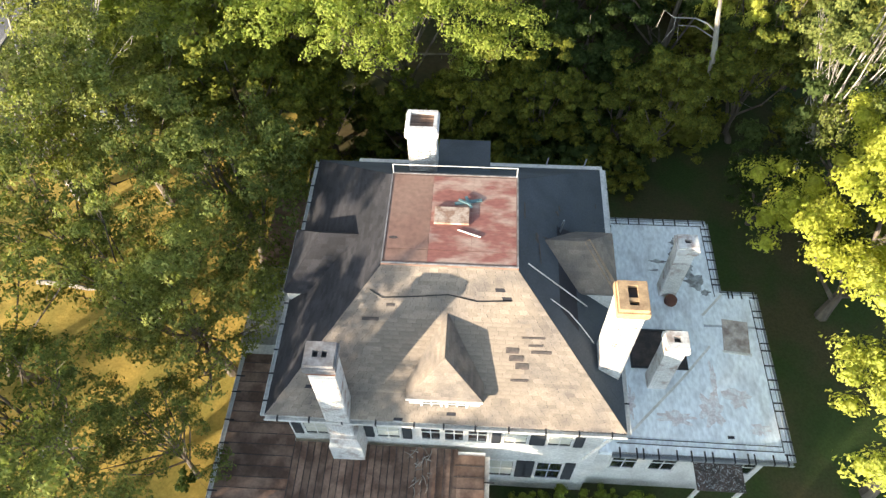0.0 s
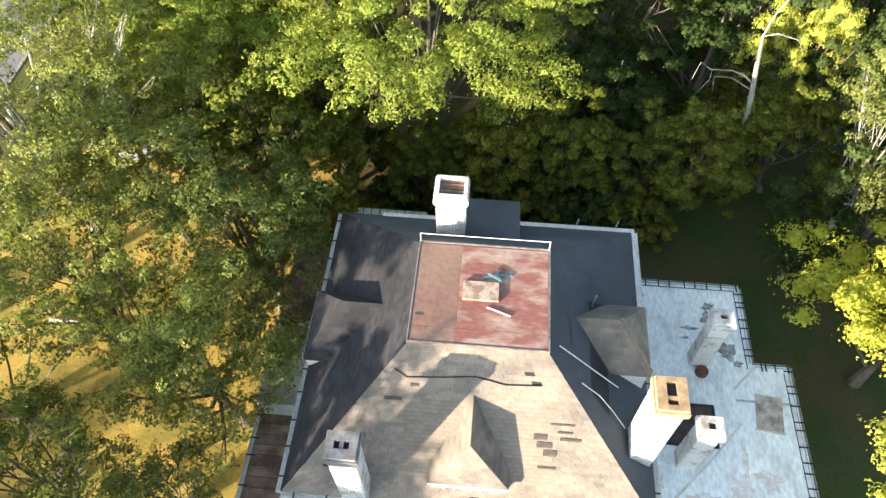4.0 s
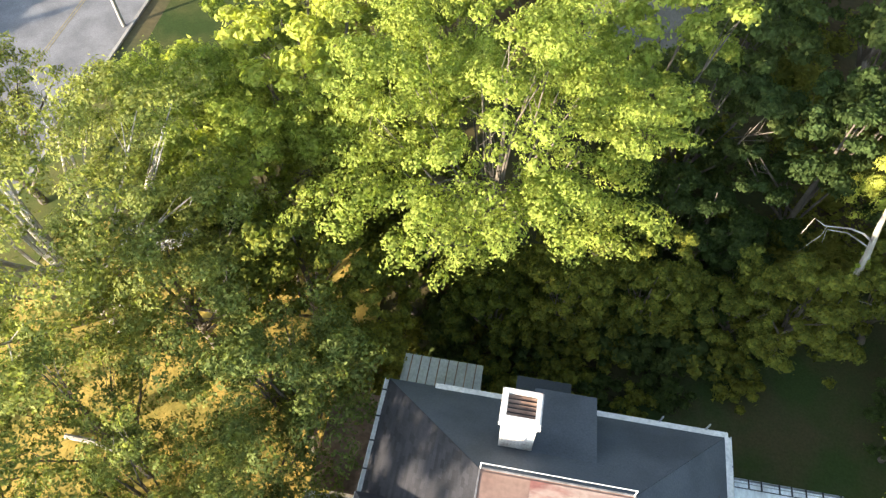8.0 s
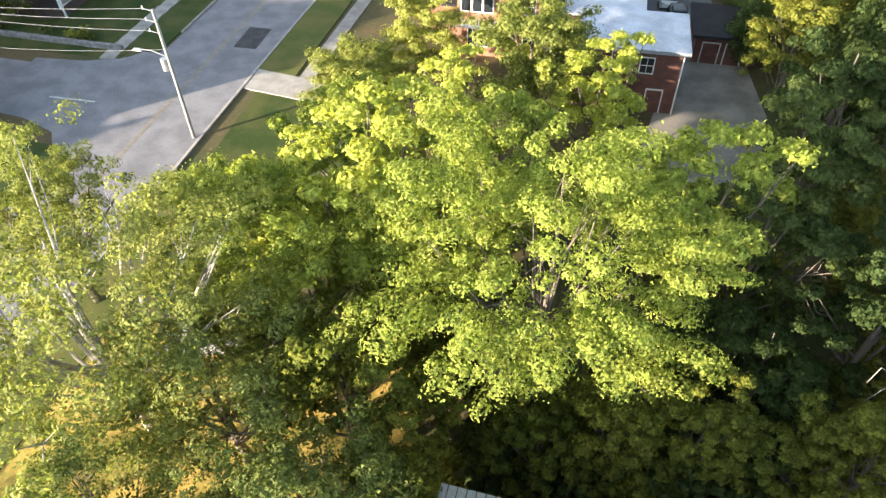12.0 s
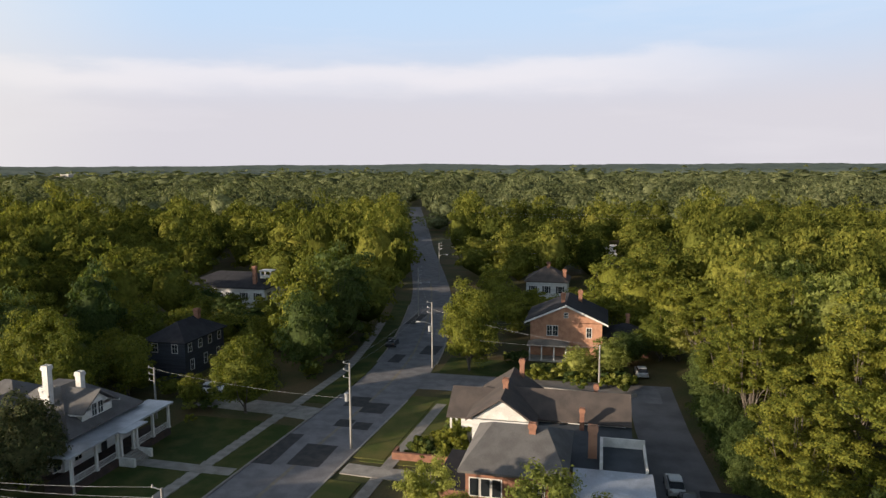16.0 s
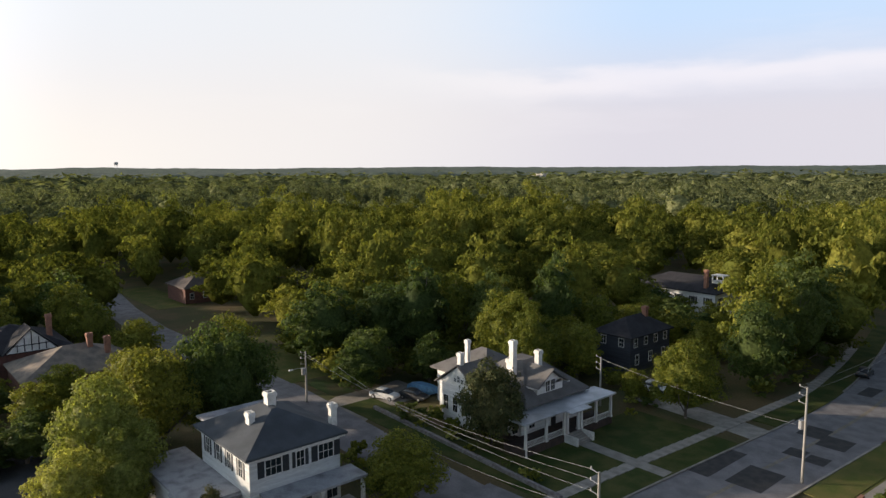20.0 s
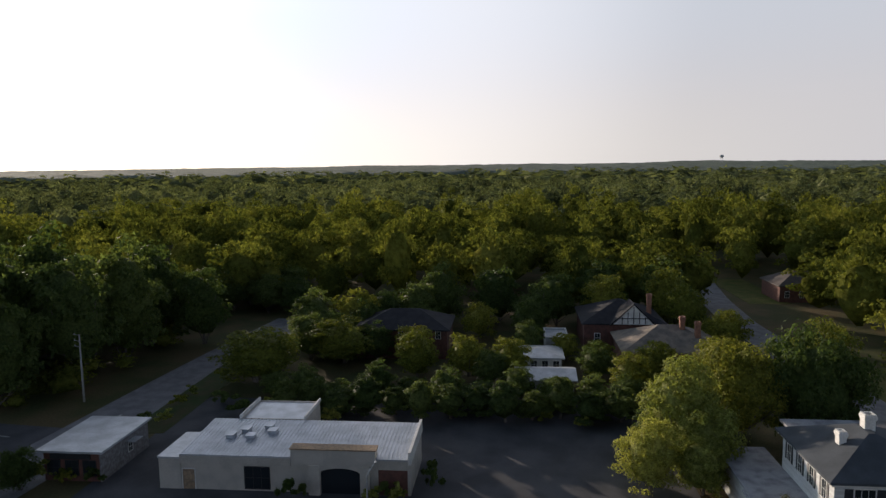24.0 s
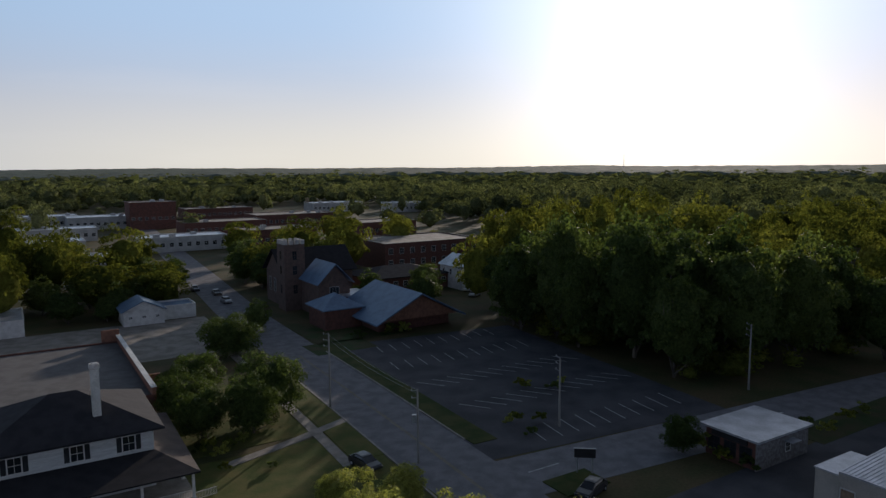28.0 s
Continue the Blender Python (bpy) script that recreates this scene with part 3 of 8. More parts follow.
def brickwork(stack, x, y, z0, z1, w, d, material, loose=7):
    """Painted bricks in courses with recessed joints; the top courses are bricks of their own."""
    rng = np.random.default_rng(int(abs(x * 100 + y * 10)) + 3)
    V, F, k, unit = [], [], 0, {}
    rows = int((z1 - z0) / 0.076)
    for i in range(rows):
        za = z0 + i * 0.076
        for side in range(4):
            run, out = (w, d / 2) if side % 2 == 0 else (d, w / 2)
            n = max(2, round(run / 0.215))
            step = run / n
            off = (i % 2) * step / 2
            for j in range(n + (1 if off else 0)):
                a0, a1 = max(j * step - off, 0) - run / 2, min((j + 1) * step - off, run) - run / 2 - 0.012
                if a1 - a0 < 0.05:
                    continue
                p = 0.003 + 0.003 * rng.random()
                if i >= rows - loose:
                    key = (round(a1 - a0, 2), material.name)
                    if key not in unit:
                        bm = bmesh.new()
                        box(bm, 0, a1 - a0, -0.012, 0.03, 0, 0.064)
                        unit[key] = mesh_of("brick", bm, material)
                    part("brick", unit[key], None, stack, "", pose(x, y, za, 0, 0, 90 * side) @ pose(a0, -out + 0.012 - p, 0))
                    continue
                c = [(a0, -out), (a1, -out), (a1, -out), (a0, -out)]
                q = [(a0, -out, za), (a1, -out, za), (a1, -out, za + 0.064), (a0, -out, za + 0.064)]
                q += [(e[0], e[1] - p, e[2]) for e in q]
                ca, sa = ((1, 0), (0, 1), (-1, 0), (0, -1))[side]
                V += [(x + e[0] * ca - e[1] * sa, y + e[0] * sa + e[1] * ca, e[2]) for e in q]
                F.append(BRICK_FACES + k)
                k += 8
    tagged(part("brickwork", raw_mesh("brickwork", np.array(V), np.vstack(F), material), None, stack), kind="stuff")


def column(parent, x, y, z0, z1, s=0.26):
    me = cached(("col", round(z1 - z0, 2), s), lambda: mesh_of("column", boxes((-s / 2 - 0.05, s / 2 + 0.05, -s / 2 - 0.05, s / 2 + 0.05, 0, 0.16), (-s / 2, s / 2, -s / 2, s / 2, 0.16, z1 - z0 - 0.2, 0.15),
                                                                          (-s / 2 - 0.04, s / 2 + 0.04, -s / 2 - 0.04, s / 2 + 0.04, z1 - z0 - 0.2, z1 - z0)), M_WHITE))
    return part("column", me, None, parent, m=pose(x, y, z0))


def railing(parent, a, b, z, h=0.85):
    (ax, ay), (bx, by) = a, b
    n = math.hypot(bx - ax, by - ay)
    rows = [(0, n, -0.035, 0.035, h - 0.07, h), (0, n, -0.03, 0.03, 0.1, 0.16)]
    rows += [(k * 0.16 + 0.06, k * 0.16 + 0.1, -0.02, 0.02, 0.16, h - 0.07) for k in range(int(n / 0.16))]
    part("railing", boxes(*rows), M_WHITE, parent, m=pose(ax, ay, z, 0, 0, math.degrees(math.atan2(by - ay, bx - ax))))


# ---- trees ----
def leaf_cards(rng, pos, nrm, length, width):
    n = len(pos)
    t = np.cross(nrm, rng.normal(size=(n, 3)))
    t /= np.linalg.norm(t, axis=1, keepdims=True) + 1e-9
    b = np.cross(nrm, t)
    s = rng.uniform(0.6, 1.35, (n, 1))
    L, W = length * s / 2, width * s / 2
    droop = nrm * L * 0.25
    v = np.stack([pos - t * L - droop - b * W * 0.5, pos + b * W, pos + t * L - droop - b * W * 0.5], 1).reshape(-1, 3)
    return v, np.arange(n * 3).reshape(-1, 3)


def lumps(rng, n, r, z0, z1, shape=1.0, fill=0.45, small=0.13, large=0.25, even=False, limbs=0, low=1.6):
    """Centres and radii of the leafy masses of a crown with an uneven outline; limbs: gathered on that many boughs."""
    d = rng.normal(size=(n, 3))
    d[:, 2] = d[:, 2] * 0.9 + 0.3
    if even:
        k = np.arange(n) + 0.5
        up, turn = 1 - 1.72 * k / n, k * 2.39996
        flat = np.sqrt(np.maximum(1 - up ** 2, 0.05))
        d = np.column_stack([flat * np.cos(turn), flat * np.sin(turn), up]) + rng.normal(size=(n, 3)) * 0.16
    d /= np.linalg.norm(d, axis=1, keepdims=True)
    lobes = rng.normal(size=(7, 3))
    lobes /= np.linalg.norm(lobes, axis=1, keepdims=True)
    bulge = 0.86 + 0.24 * (np.maximum(d @ lobes.T, 0) ** 4).max(1)
    rho = rng.uniform(fill, 0.92, n) * bulge
    zc, rz = (z0 + z1) / 2, (z1 - z0) / 2
    unit = d * rho[:, None]
    if limbs:  # boughs spread evenly over the crown, each with its own cloud of tufts
        k = np.arange(limbs) + 0.5
        up, turn = 1 - low * k / limbs, k * 2.39996
        flat = np.sqrt(np.maximum(1 - up ** 2, 0.02))
        bough = np.column_stack([flat * np.cos(turn), flat * np.sin(turn), up]) + rng.normal(size=(limbs, 3)) * 0.17
        bough *= rng.uniform(fill, 0.80, (limbs, 1))
        reach = rng.uniform(0.27, 0.42, limbs) * (16 / limbs) ** 0.33
        at = rng.integers(limbs, size=n)
        d[:, 2] = np.where(d[:, 2] < -0.3, -d[:, 2] * 0.6, d[:, 2])
        unit = bough[at] + d * (reach[at] * rng.uniform(0.35, 1.0, n) ** 0.5)[:, None] * (1, 1, 0.8)
    c = np.column_stack([unit[:, 0] * r, unit[:, 1] * r, zc + np.clip(unit[:, 2], -0.95, 1.0) * rz])
    narrow = 1 - (shape - 1) * np.clip((c[:, 2] - zc) / rz, 0, 1) * 0.5
    c[:, :2] *= narrow[:, None]
    return c, rng.uniform(small, large, n) * r


def ball(detail):
    bm = bmesh.new()
    bmesh.ops.create_icosphere(bm, subdivisions=detail, radius=1)
    v = np.array([p.co[:] for p in bm.verts])
    f = np.array([[q.index for q in t.verts] for t in bm.faces])
    bm.free()
    return v, f


def cores(rng, c, cr, flat, size=0.8, detail=1):
    """Dense inner leaf masses, one uneven ball to a lump."""
    bv, bf = ball(detail)
    V = [bv * (1 + 0.16 * rng.normal(size=(len(bv), 1))) * q * size * (1, 1, flat) + p for p, q in zip(c, cr)]
    return np.vstack(V), np.vstack([bf + i * len(bv) for i in range(len(c))])


def crown_arrays(seed, n_lumps, n_leaves, r, z0, z1, length, width, shape=1.0, fill=0.45, hollow=0.35, size=(0.13, 0.25), flat=0.62, core=0.0, even=False, spray=0.0, boughs=0):
    rng = np.random.default_rng(seed)
    c, cr = lumps(rng, n_lumps, r, z0, z1, shape, fill, size[0], size[1], even, boughs, 1.85 if even else 1.6)
    w = cr ** 2
    k = rng.choice(n_lumps, n_leaves, p=w / w.sum())
    d = rng.normal(size=(n_leaves, 3))
    d[:, 2] = np.where(d[:, 2] < -0.35, -0.4 * d[:, 2], d[:, 2])
    d /= np.linalg.norm(d, axis=1, keepdims=True)
    rag = rng.uniform(hollow, 1.0, n_leaves) ** 0.6 * np.where(rng.random(n_leaves) < 0.12, 1.45, 1.0)
    p = c[k] + d * (cr[k] * rag)[:, None] * (1, 1, flat)
    if spray:  # leafy ends of limbs reach outwards and hang a little
        out = c * (1, 1, 0.5) - (0, 0, 0.5 * (z0 + (z1 - z0) * 0.35))
        out /= np.linalg.norm(out, axis=1, keepdims=True) + 1e-9
        out[:, 2] -= 0.12
        off = p - c[k]
        along = (off * out[k]).sum(1, keepdims=True)
        p = c[k] + off * (1 - 0.3 * spray) + out[k] * along * spray * 1.5 - np.column_stack([along * 0, along * 0, along ** 2 * 0.16 * spray])
    nrm = d + rng.normal(size=d.shape) * 0.32 + (0, 0, 0.15)
    nrm /= np.linalg.norm(nrm, axis=1, keepdims=True)
    v, f = leaf_cards(rng, p, nrm, length, width)
    if core:
        if even:
            cv, cf = ball(2)
            cv = cv * (1 + 0.07 * rng.normal(size=(len(cv), 1))) * (r * core, r * core, (z1 - z0) / 2 * core) + (0, 0, (z0 + z1) / 2)
            up = np.clip((cv[:, 2] - (z0 + z1) / 2) / (z1 - z0) * 2, 0, 1)
            cv[:, :2] *= (1 - (shape - 1) * up * 0.5)[:, None]
        else:
            cv, cf = cores(rng, c, cr, flat, core)
        f = np.vstack([f, cf + len(v)])
        v = np.vstack([v, cv])
    return v, f, c, cr


def trunk_mesh(name, seed, h, z0, r0, centres, material, limbs=9):
    rng = np.random.default_rng(seed + 77)
    bm = bmesh.new()
    lean = rng.normal(size=2) * 0.25
    fork = Vector((lean[0], lean[1], z0 * 0.75 + 0.4))
    tube(bm, [(0, 0, -0.3), (lean[0] * 0.3, lean[1] * 0.3, fork.z * 0.4), fork, (lean[0] * 1.6, lean[1] * 1.6, h * 0.82)], [r0 * 1.25, r0, r0 * 0.8, r0 * 0.12], 8)
    order = rng.permutation(len(centres))[:limbs]
    for i in order:
        e = Vector(centres[i])
        s = Vector((lean[0] * 1.2, lean[1] * 1.2, fork.z + rng.uniform(-0.1, 0.35) * (h - fork.z) * (0.3 + 0.7 * rng.random())))
        mid = (s + e) / 2 + Vector(rng.normal(size=3) * 0.35) - Vector((0, 0, 0.4))
        tube(bm, [s, mid, e], [r0 * 0.42, r0 * 0.26, r0 * 0.06], 6)
        for _ in range(2):
            q = mid + (e - mid) * rng.uniform(0.1, 0.6)
            tube(bm, [q, q + (e - q) * 0.5 + Vector(rng.normal(size=3) * 0.3), q + (e - q) * 0.8 + Vector(rng.normal(size=3) * 0.5)], [r0 * 0.1, r0 * 0.07, r0 * 0.025], 5)
    return mesh_of(name, bm, material)


def tree_kind(kind, seed, h, r, n_lumps, n_leaves, length, width, z0=None, shape=1.0, fill=0.45, bark=None, limbs=9, size=(0.13, 0.25), flat=0.62, core=0.0, hollow=0.35, even=False, spray=0.0, boughs=0, stout=1.0):
    """The two meshes of a tree h high with a crown of radius r."""
    z0 = h * 0.28 if z0 is None else z0
    v, f, c, cr = crown_arrays(seed, n_lumps, n_leaves, r, z0, h, length, width, shape, fill, hollow, size, flat, core, even, spray, boughs)
    crown = raw_mesh("crown", v, f, M_LEAF[kind])
    return trunk_mesh("trunk", seed, h, z0, (0.035 * h * 0.5 + 0.06) * stout, c, bark or M_BARK, limbs), crown, h, r


LEAFY = {"oak": "broad oak with olive-green leaves and bare limbs showing", "maple": "tall tree with bright yellow-green sunlit leaves", "dark": "dense deep-green broadleaf tree in shade",
         "green": "full round tree with mid-green summer leaves", "light": "feathery light-green tree with drooping foliage", "magnolia": "dark glossy evergreen magnolia with rusty leaf backs"}


def plant(meshes, kind, x, y, h, r, turn, label="", z=0.0, group=""):
    tm, cm, h0, r0 = meshes
    m = Matrix.LocRotScale((x, y, z), Euler((0, 0, turn)), (r / r0, r / r0, h / h0))
    t = thing("tree", label or LEAFY[kind], "tree", m, group)
    part("trunk", tm, None, t)
    part("crown", cm, None, t)
    return t

# ---- ground, streets ----
solo("ground", poly(bmesh.new(), [(-5000, -5000, 0), (5000, -5000, 0), (5000, 5000, 0), (-5000, 5000, 0)], [(0, 1, 2, 3)]), M_GROUND, "leaf-strewn earth and rough grass reaching the horizon", "ground", kind="structure")

STREET_Y = np.array([-420, -224, -146, -77, -50, 0, 45, 70, 92, 117, 139, 158, 185, 222, 279, 347, 540.0])
STREET_X = np.array([-68, -53, -46.5, -44.3, -43, -39.5, -37.2, -36.4, -35.0, -33.6, -36.4, -39.8, -45.5, -56.3, -73.5, -92.3, -148.0])


def street_x(y):
    return float(np.interp(y, STREET_Y, STREET_X))


def strip(path, half, z0, z1, side=0.0):
    """A slab along a line of (x, y), half wide each way, shifted sideways by side."""
    bm, rows = bmesh.new(), []
    for i, p in enumerate(path):
        a, b = Vector(path[max(i - 1, 0)]), Vector(path[min(i + 1, len(path) - 1)])
        d = (b - a).normalized()
        nrm = Vector((d.y, -d.x))
        c = Vector(p) + nrm * side
        l, r = c - nrm * half, c + nrm * half
        rows.append([bm.verts.new((q.x, q.y, z)) for q, z in ((l, z0), (l, z1), (r, z1), (r, z0))])
    for a, b in zip(rows, rows[1:]):
        for k in range(3):
            bm.faces.new((a[k], a[k + 1], b[k + 1], b[k]))
    bm.faces.new(rows[0])
    bm.faces.new(rows[-1][::-1])
    return bm


def smooth_street(y0, y1, step=6.0):
    ys = np.arange(y0, y1 + 0.1, step)
    xs = np.interp(ys, STREET_Y, STREET_X)
    xs = np.convolve(np.pad(xs, 2, mode="edge"), np.ones(5) / 5, "valid")
    return [(float(a), float(b)) for a, b in zip(xs, ys)]


MAIN = smooth_street(-400, 540)
solo("road", strip(MAIN, 5.0, -0.1, 0.04), M_ASPHALT, "worn grey asphalt main street", "road", kind="structure")
solo("road", strip([(-42, 56.5), (-60, 57.3), (-96, 59.3), (-150, 58), (-176, 60), (-193, 62.3), (-215, 65.5)], 3.5, -0.1, 0.034), M_ASPHALT, "grey asphalt side street between the white houses", "road", kind="structure")
mouth = [(-41.5, 48.2), (-41.5, 65.2), (-42.6, 65.2), (-44.4, 62.9), (-48, 61.6), (-53, 61.3), (-53, 52.8), (-48, 52.2), (-44.4, 50.8), (-42.6, 48.2)]
solo("road", poly(bmesh.new(), [(x, y, 0.038) for x, y in mouth] + [(x, y, -0.1) for x, y in mouth], [tuple(range(9, -1, -1))] + [(k, (k + 1) % 10, (k + 1) % 10 + 10, k + 10) for k in range(10)]), M_ASPHALT, "flared mouth of the grey side street", "road", kind="structure")
solo("road", strip([(-41, -46.5), (-80, -43), (-106, -41), (-122, -39.5), (-150, -36)], 4.6, -0.1, 0.036), M_ASPHALT, "grey asphalt side street past the small shop", "road", kind="structure")
solo("road", strip([(-31, 113.5), (-10, 113.5), (6, 114)], 4.0, -0.1, 0.036), M_ASPHALT, "asphalt cross street beside the brick house", "road", kind="structure")
solo("driveway", strip([(4.5, 118), (5.2, 100), (6.3, 86), (6.9, 78)], 3.3, -0.1, 0.03), M_DRIVE, "worn grey asphalt driveway behind the brick houses", "driveway", kind="structure")
solo("driveway", strip([(6.9, 78.01), (7.6, 72), (8.6, 64), (6.8, 54)], 4.4, -0.1, 0.034), M_GRAVEL, "pale gravel yard beside the flat-roofed brick building", "driveway", kind="structure")
solo("parking_lot", strip([(-50, -80), (-88, -76)], 29, -0.1, 0.03), M_LOT, "large asphalt parking lot with faded white bay lines", "parking lot", kind="structure")
solo("parking_lot", boxes((-98, -44, -34, 30, -0.1, 0.028)), M_LOT, "asphalt yard round the flat-roofed shop", "parking lot", kind="structure")
solo("parking_lot", boxes((-39, 12, -150, -117, -0.1, 0.03)), M_GRAVEL, "pale concrete yard beside the brick warehouse", "parking lot", kind="structure")
solo("driveway", strip([(-58, 98), (-46, 97), (-40, 96)], 2.2, -0.1, 0.045), M_CONC, "concrete driveway crossing the verge", "driveway", kind="structure")
solo("driveway", strip([(-80, 58), (-84, 66), (-84, 76)], 4.5, -0.1, 0.03), M_GRAVEL, "gravel parking place behind the white house", "driveway", kind="structure")

# kerbs, verges and sidewalks along the main street
for side, name in ((-5.15, "west"), (5.15, "east")):
    for y0, y1 in ((-110, -54), (-38, 49), (64, 106), (121, 175)) if side < 0 else ((-110, 106), (121, 175)):
        solo("kerb", strip([p for p in MAIN if y0 <= p[1] <= y1], 0.12, -0.1, 0.16, side), M_CONC, "low grey concrete kerb along the street", "kerb", kind="structure")
VERGES = []
# east verges take the lighter grass, sunlight put into their colour
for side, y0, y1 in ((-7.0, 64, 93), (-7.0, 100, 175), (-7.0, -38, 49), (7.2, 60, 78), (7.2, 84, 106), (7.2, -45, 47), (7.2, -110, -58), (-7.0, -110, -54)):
    VERGES.append(solo("verge", strip([p for p in smooth_street(y0, y1, 3)], 1.7 if side < 0 else 1.9, -0.05, 0.11, side), M_GRASSLIT if side > 0 else M_GRASS, "mown grass verge beside the street", "grass verge", kind="structure"))
slab = None
for y in np.arange(63, 150, 1.55):
    x = street_x(y)
    ang = math.degrees(math.atan2(street_x(y + 1) - x, -1)) + 180
    if slab is None:
        walkway = thing("sidewalk", "concrete slab sidewalk west of the street", "sidewalk", kind="structure")
        slab = mesh_of("slab", boxes((-0.75, 0.75, -0.76, 0.76, -0.1, 0.10)), M_CONC)
    part("slab", slab, None, walkway, m=pose(x - 9.6, y, random.uniform(-0.008, 0.008), 0, 0, -ang))
solo("sidewalk", strip([p for p in MAIN if 58 <= p[1] <= 106], 0.7, -0.05, 0.1, 10.2), M_CONC, "concrete sidewalk east of the street", "sidewalk", kind="structure")
solo("sidewalk", strip([p for p in MAIN if -112 <= p[1] <= -54], 0.7, -0.05, 0.1, 10.0), M_CONC, "concrete sidewalk before the houses", "sidewalk", kind="structure")
solo("sidewalk", strip([(-53, 77.4), (-45, 77.2), (-41.5, 77.2)], 0.9, -0.05, 0.12), M_CONC, "concrete path from porch steps to the street", "path", kind="structure")
solo("sidewalk", strip([(-39, -72), (-30, -68.5), (-22, -66)], 0.7, -0.05, 0.12), M_CONC, "concrete path across the lawn to the porch", "path", kind="structure")
solo("sidewalk", strip([(-30, 80.8), (-25, 80.5), (-18, 80.5)], 1.3, -0.05, 0.115), M_CONC, "concrete entrance drive to the brick house", "path", kind="structure")
solo("sidewalk", strip([(-31.5, 61.5), (-25, 60.5), (-19, 60)], 1.6, -0.05, 0.115), M_CONC, "broken concrete drive by the round tree", "path", kind="structure")

# lawns, with sunlight and shade put into the choice of grass tone
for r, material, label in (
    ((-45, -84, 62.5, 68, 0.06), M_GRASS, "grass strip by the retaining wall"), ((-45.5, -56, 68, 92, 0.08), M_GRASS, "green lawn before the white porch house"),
    ((-29, -18.5, 83, 106, 0.07), M_GRASSLIT, "sunlit lawn before the white gabled house"), ((-28, 2, 118, 127, 0.07), M_GRASS, "hedged lawn before the brick house"),
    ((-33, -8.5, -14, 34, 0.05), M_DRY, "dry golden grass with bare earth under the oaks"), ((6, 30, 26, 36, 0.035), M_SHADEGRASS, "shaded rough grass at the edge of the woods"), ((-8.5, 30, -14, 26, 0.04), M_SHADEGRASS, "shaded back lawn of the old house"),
    ((-30, -18.5, 36, 62, 0.03), M_GRASS, "grass verge beside the street"), ((-38, -17, -68, -20, 0.06), M_GRASSLIT, "lawn before the porch of the southern house"), ((-36, -19, -96, -70, 0.05), M_GRASSLIT, "lawn with trees beside the street"),
    ((-100, -84, 48, 56, 0.05), M_GRASSLIT, "sunlit lawn behind the side street"), ((-118, -98, 62.5, 76, 0.06), M_GRASSLIT, "sunlit lawn beyond the side street"), ((-98, -88, 64, 74, 0.05), M_SHADEGRASS, "lawn behind the parked cars"),
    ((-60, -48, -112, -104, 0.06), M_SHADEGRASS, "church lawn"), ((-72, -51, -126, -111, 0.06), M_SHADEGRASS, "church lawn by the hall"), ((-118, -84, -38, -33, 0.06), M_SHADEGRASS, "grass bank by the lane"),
    ((-205, -170, 66.5, 76, 0.05), M_GRASSLIT, "far lawn at the end of the lane"), ((-30, 60, -400, -300, 0.05), M_GRASS, "open green field")):
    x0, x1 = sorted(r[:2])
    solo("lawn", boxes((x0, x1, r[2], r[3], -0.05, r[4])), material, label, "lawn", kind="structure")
for x0, x1, y0, y1 in ((-41.2, -38.4, 80, 89), (-36.8, -32.9, 80.5, 86.5), (-35.3, -33, 66.5, 70.5), (-36.0, -33.8, 92.5, 95), (-33.5, -31.2, 92, 94.5), (-34.5, -31.2, 98, 102), (-37.5, -34.5, 100, 104), (-34, -31, 128, 134), (-38, -36, 122, 127), (-43, -40.6, 150, 160)):
    solo("road_patch", boxes((x0, x1, y0, y1, 0.0, 0.052)), M_PATCH, "dark fresh asphalt repair patch on the street", "asphalt patch", group="street patches", kind="structure")
for s in (-0.12, 0.12):
    solo("road_marking", strip([p for p in MAIN if -110 <= p[1] <= 200], 0.05, 0.0, 0.048, s), M_YELLOW, "faded double yellow centre line", "road marking", kind="structure")
for x, y in ((-45.5, 55.5), (-51.5, -46.2), (-88, -42.2)):
    solo("road_marking", boxes((x - 2.2, x + 2.2, y - 0.1, y + 0.1, 0, 0.05)), M_LINE, "worn white lane line", "road marking", kind="structure")
bay = mesh_of("bay_line", boxes((-0.06, 0.06, -2.4, 2.4, 0, 0.045)), M_LINE)
for row, (y, x0, x1) in enumerate(((-54.5, -82, -56), (-67, -84, -56), (-79, -84, -56), (-91, -84, -56), (-102, -84, -58))):
    for x in np.arange(x0, x1, 2.75):
        solo("bay_line", bay, None, "faded white parking bay line", "road marking", pose(x, y, 0, 0, 0, 35 if row in (1, 2) else -10), "parking bay lines", "structure")
# retaining walls
solo("retaining_wall", strip([(-45.5, 64.0), (-60, 64.6), (-80, 65.5)], 0.22, -0.1, 0.5), M_DARKGREY, "low stone retaining wall along the side street", "wall", kind="structure")
solo("garden_wall", boxes((-25.5, -16.5, 84.2, 84.6, -0.1, 0.9), (-25.5, -25.1, 84.6, 86.0, -0.1, 0.9)), M_BRICK, "low red brick garden wall with shrubs", "wall", kind="structure")
solo("garden_wall", strip([(-15.5, 113.6), (-7, 112.4), (0.3, 111.3), (2.6, 112.6)], 0.2, -0.1, 0.45), M_CONC, "low pale kerb wall before the hedge", "wall", kind="structure")


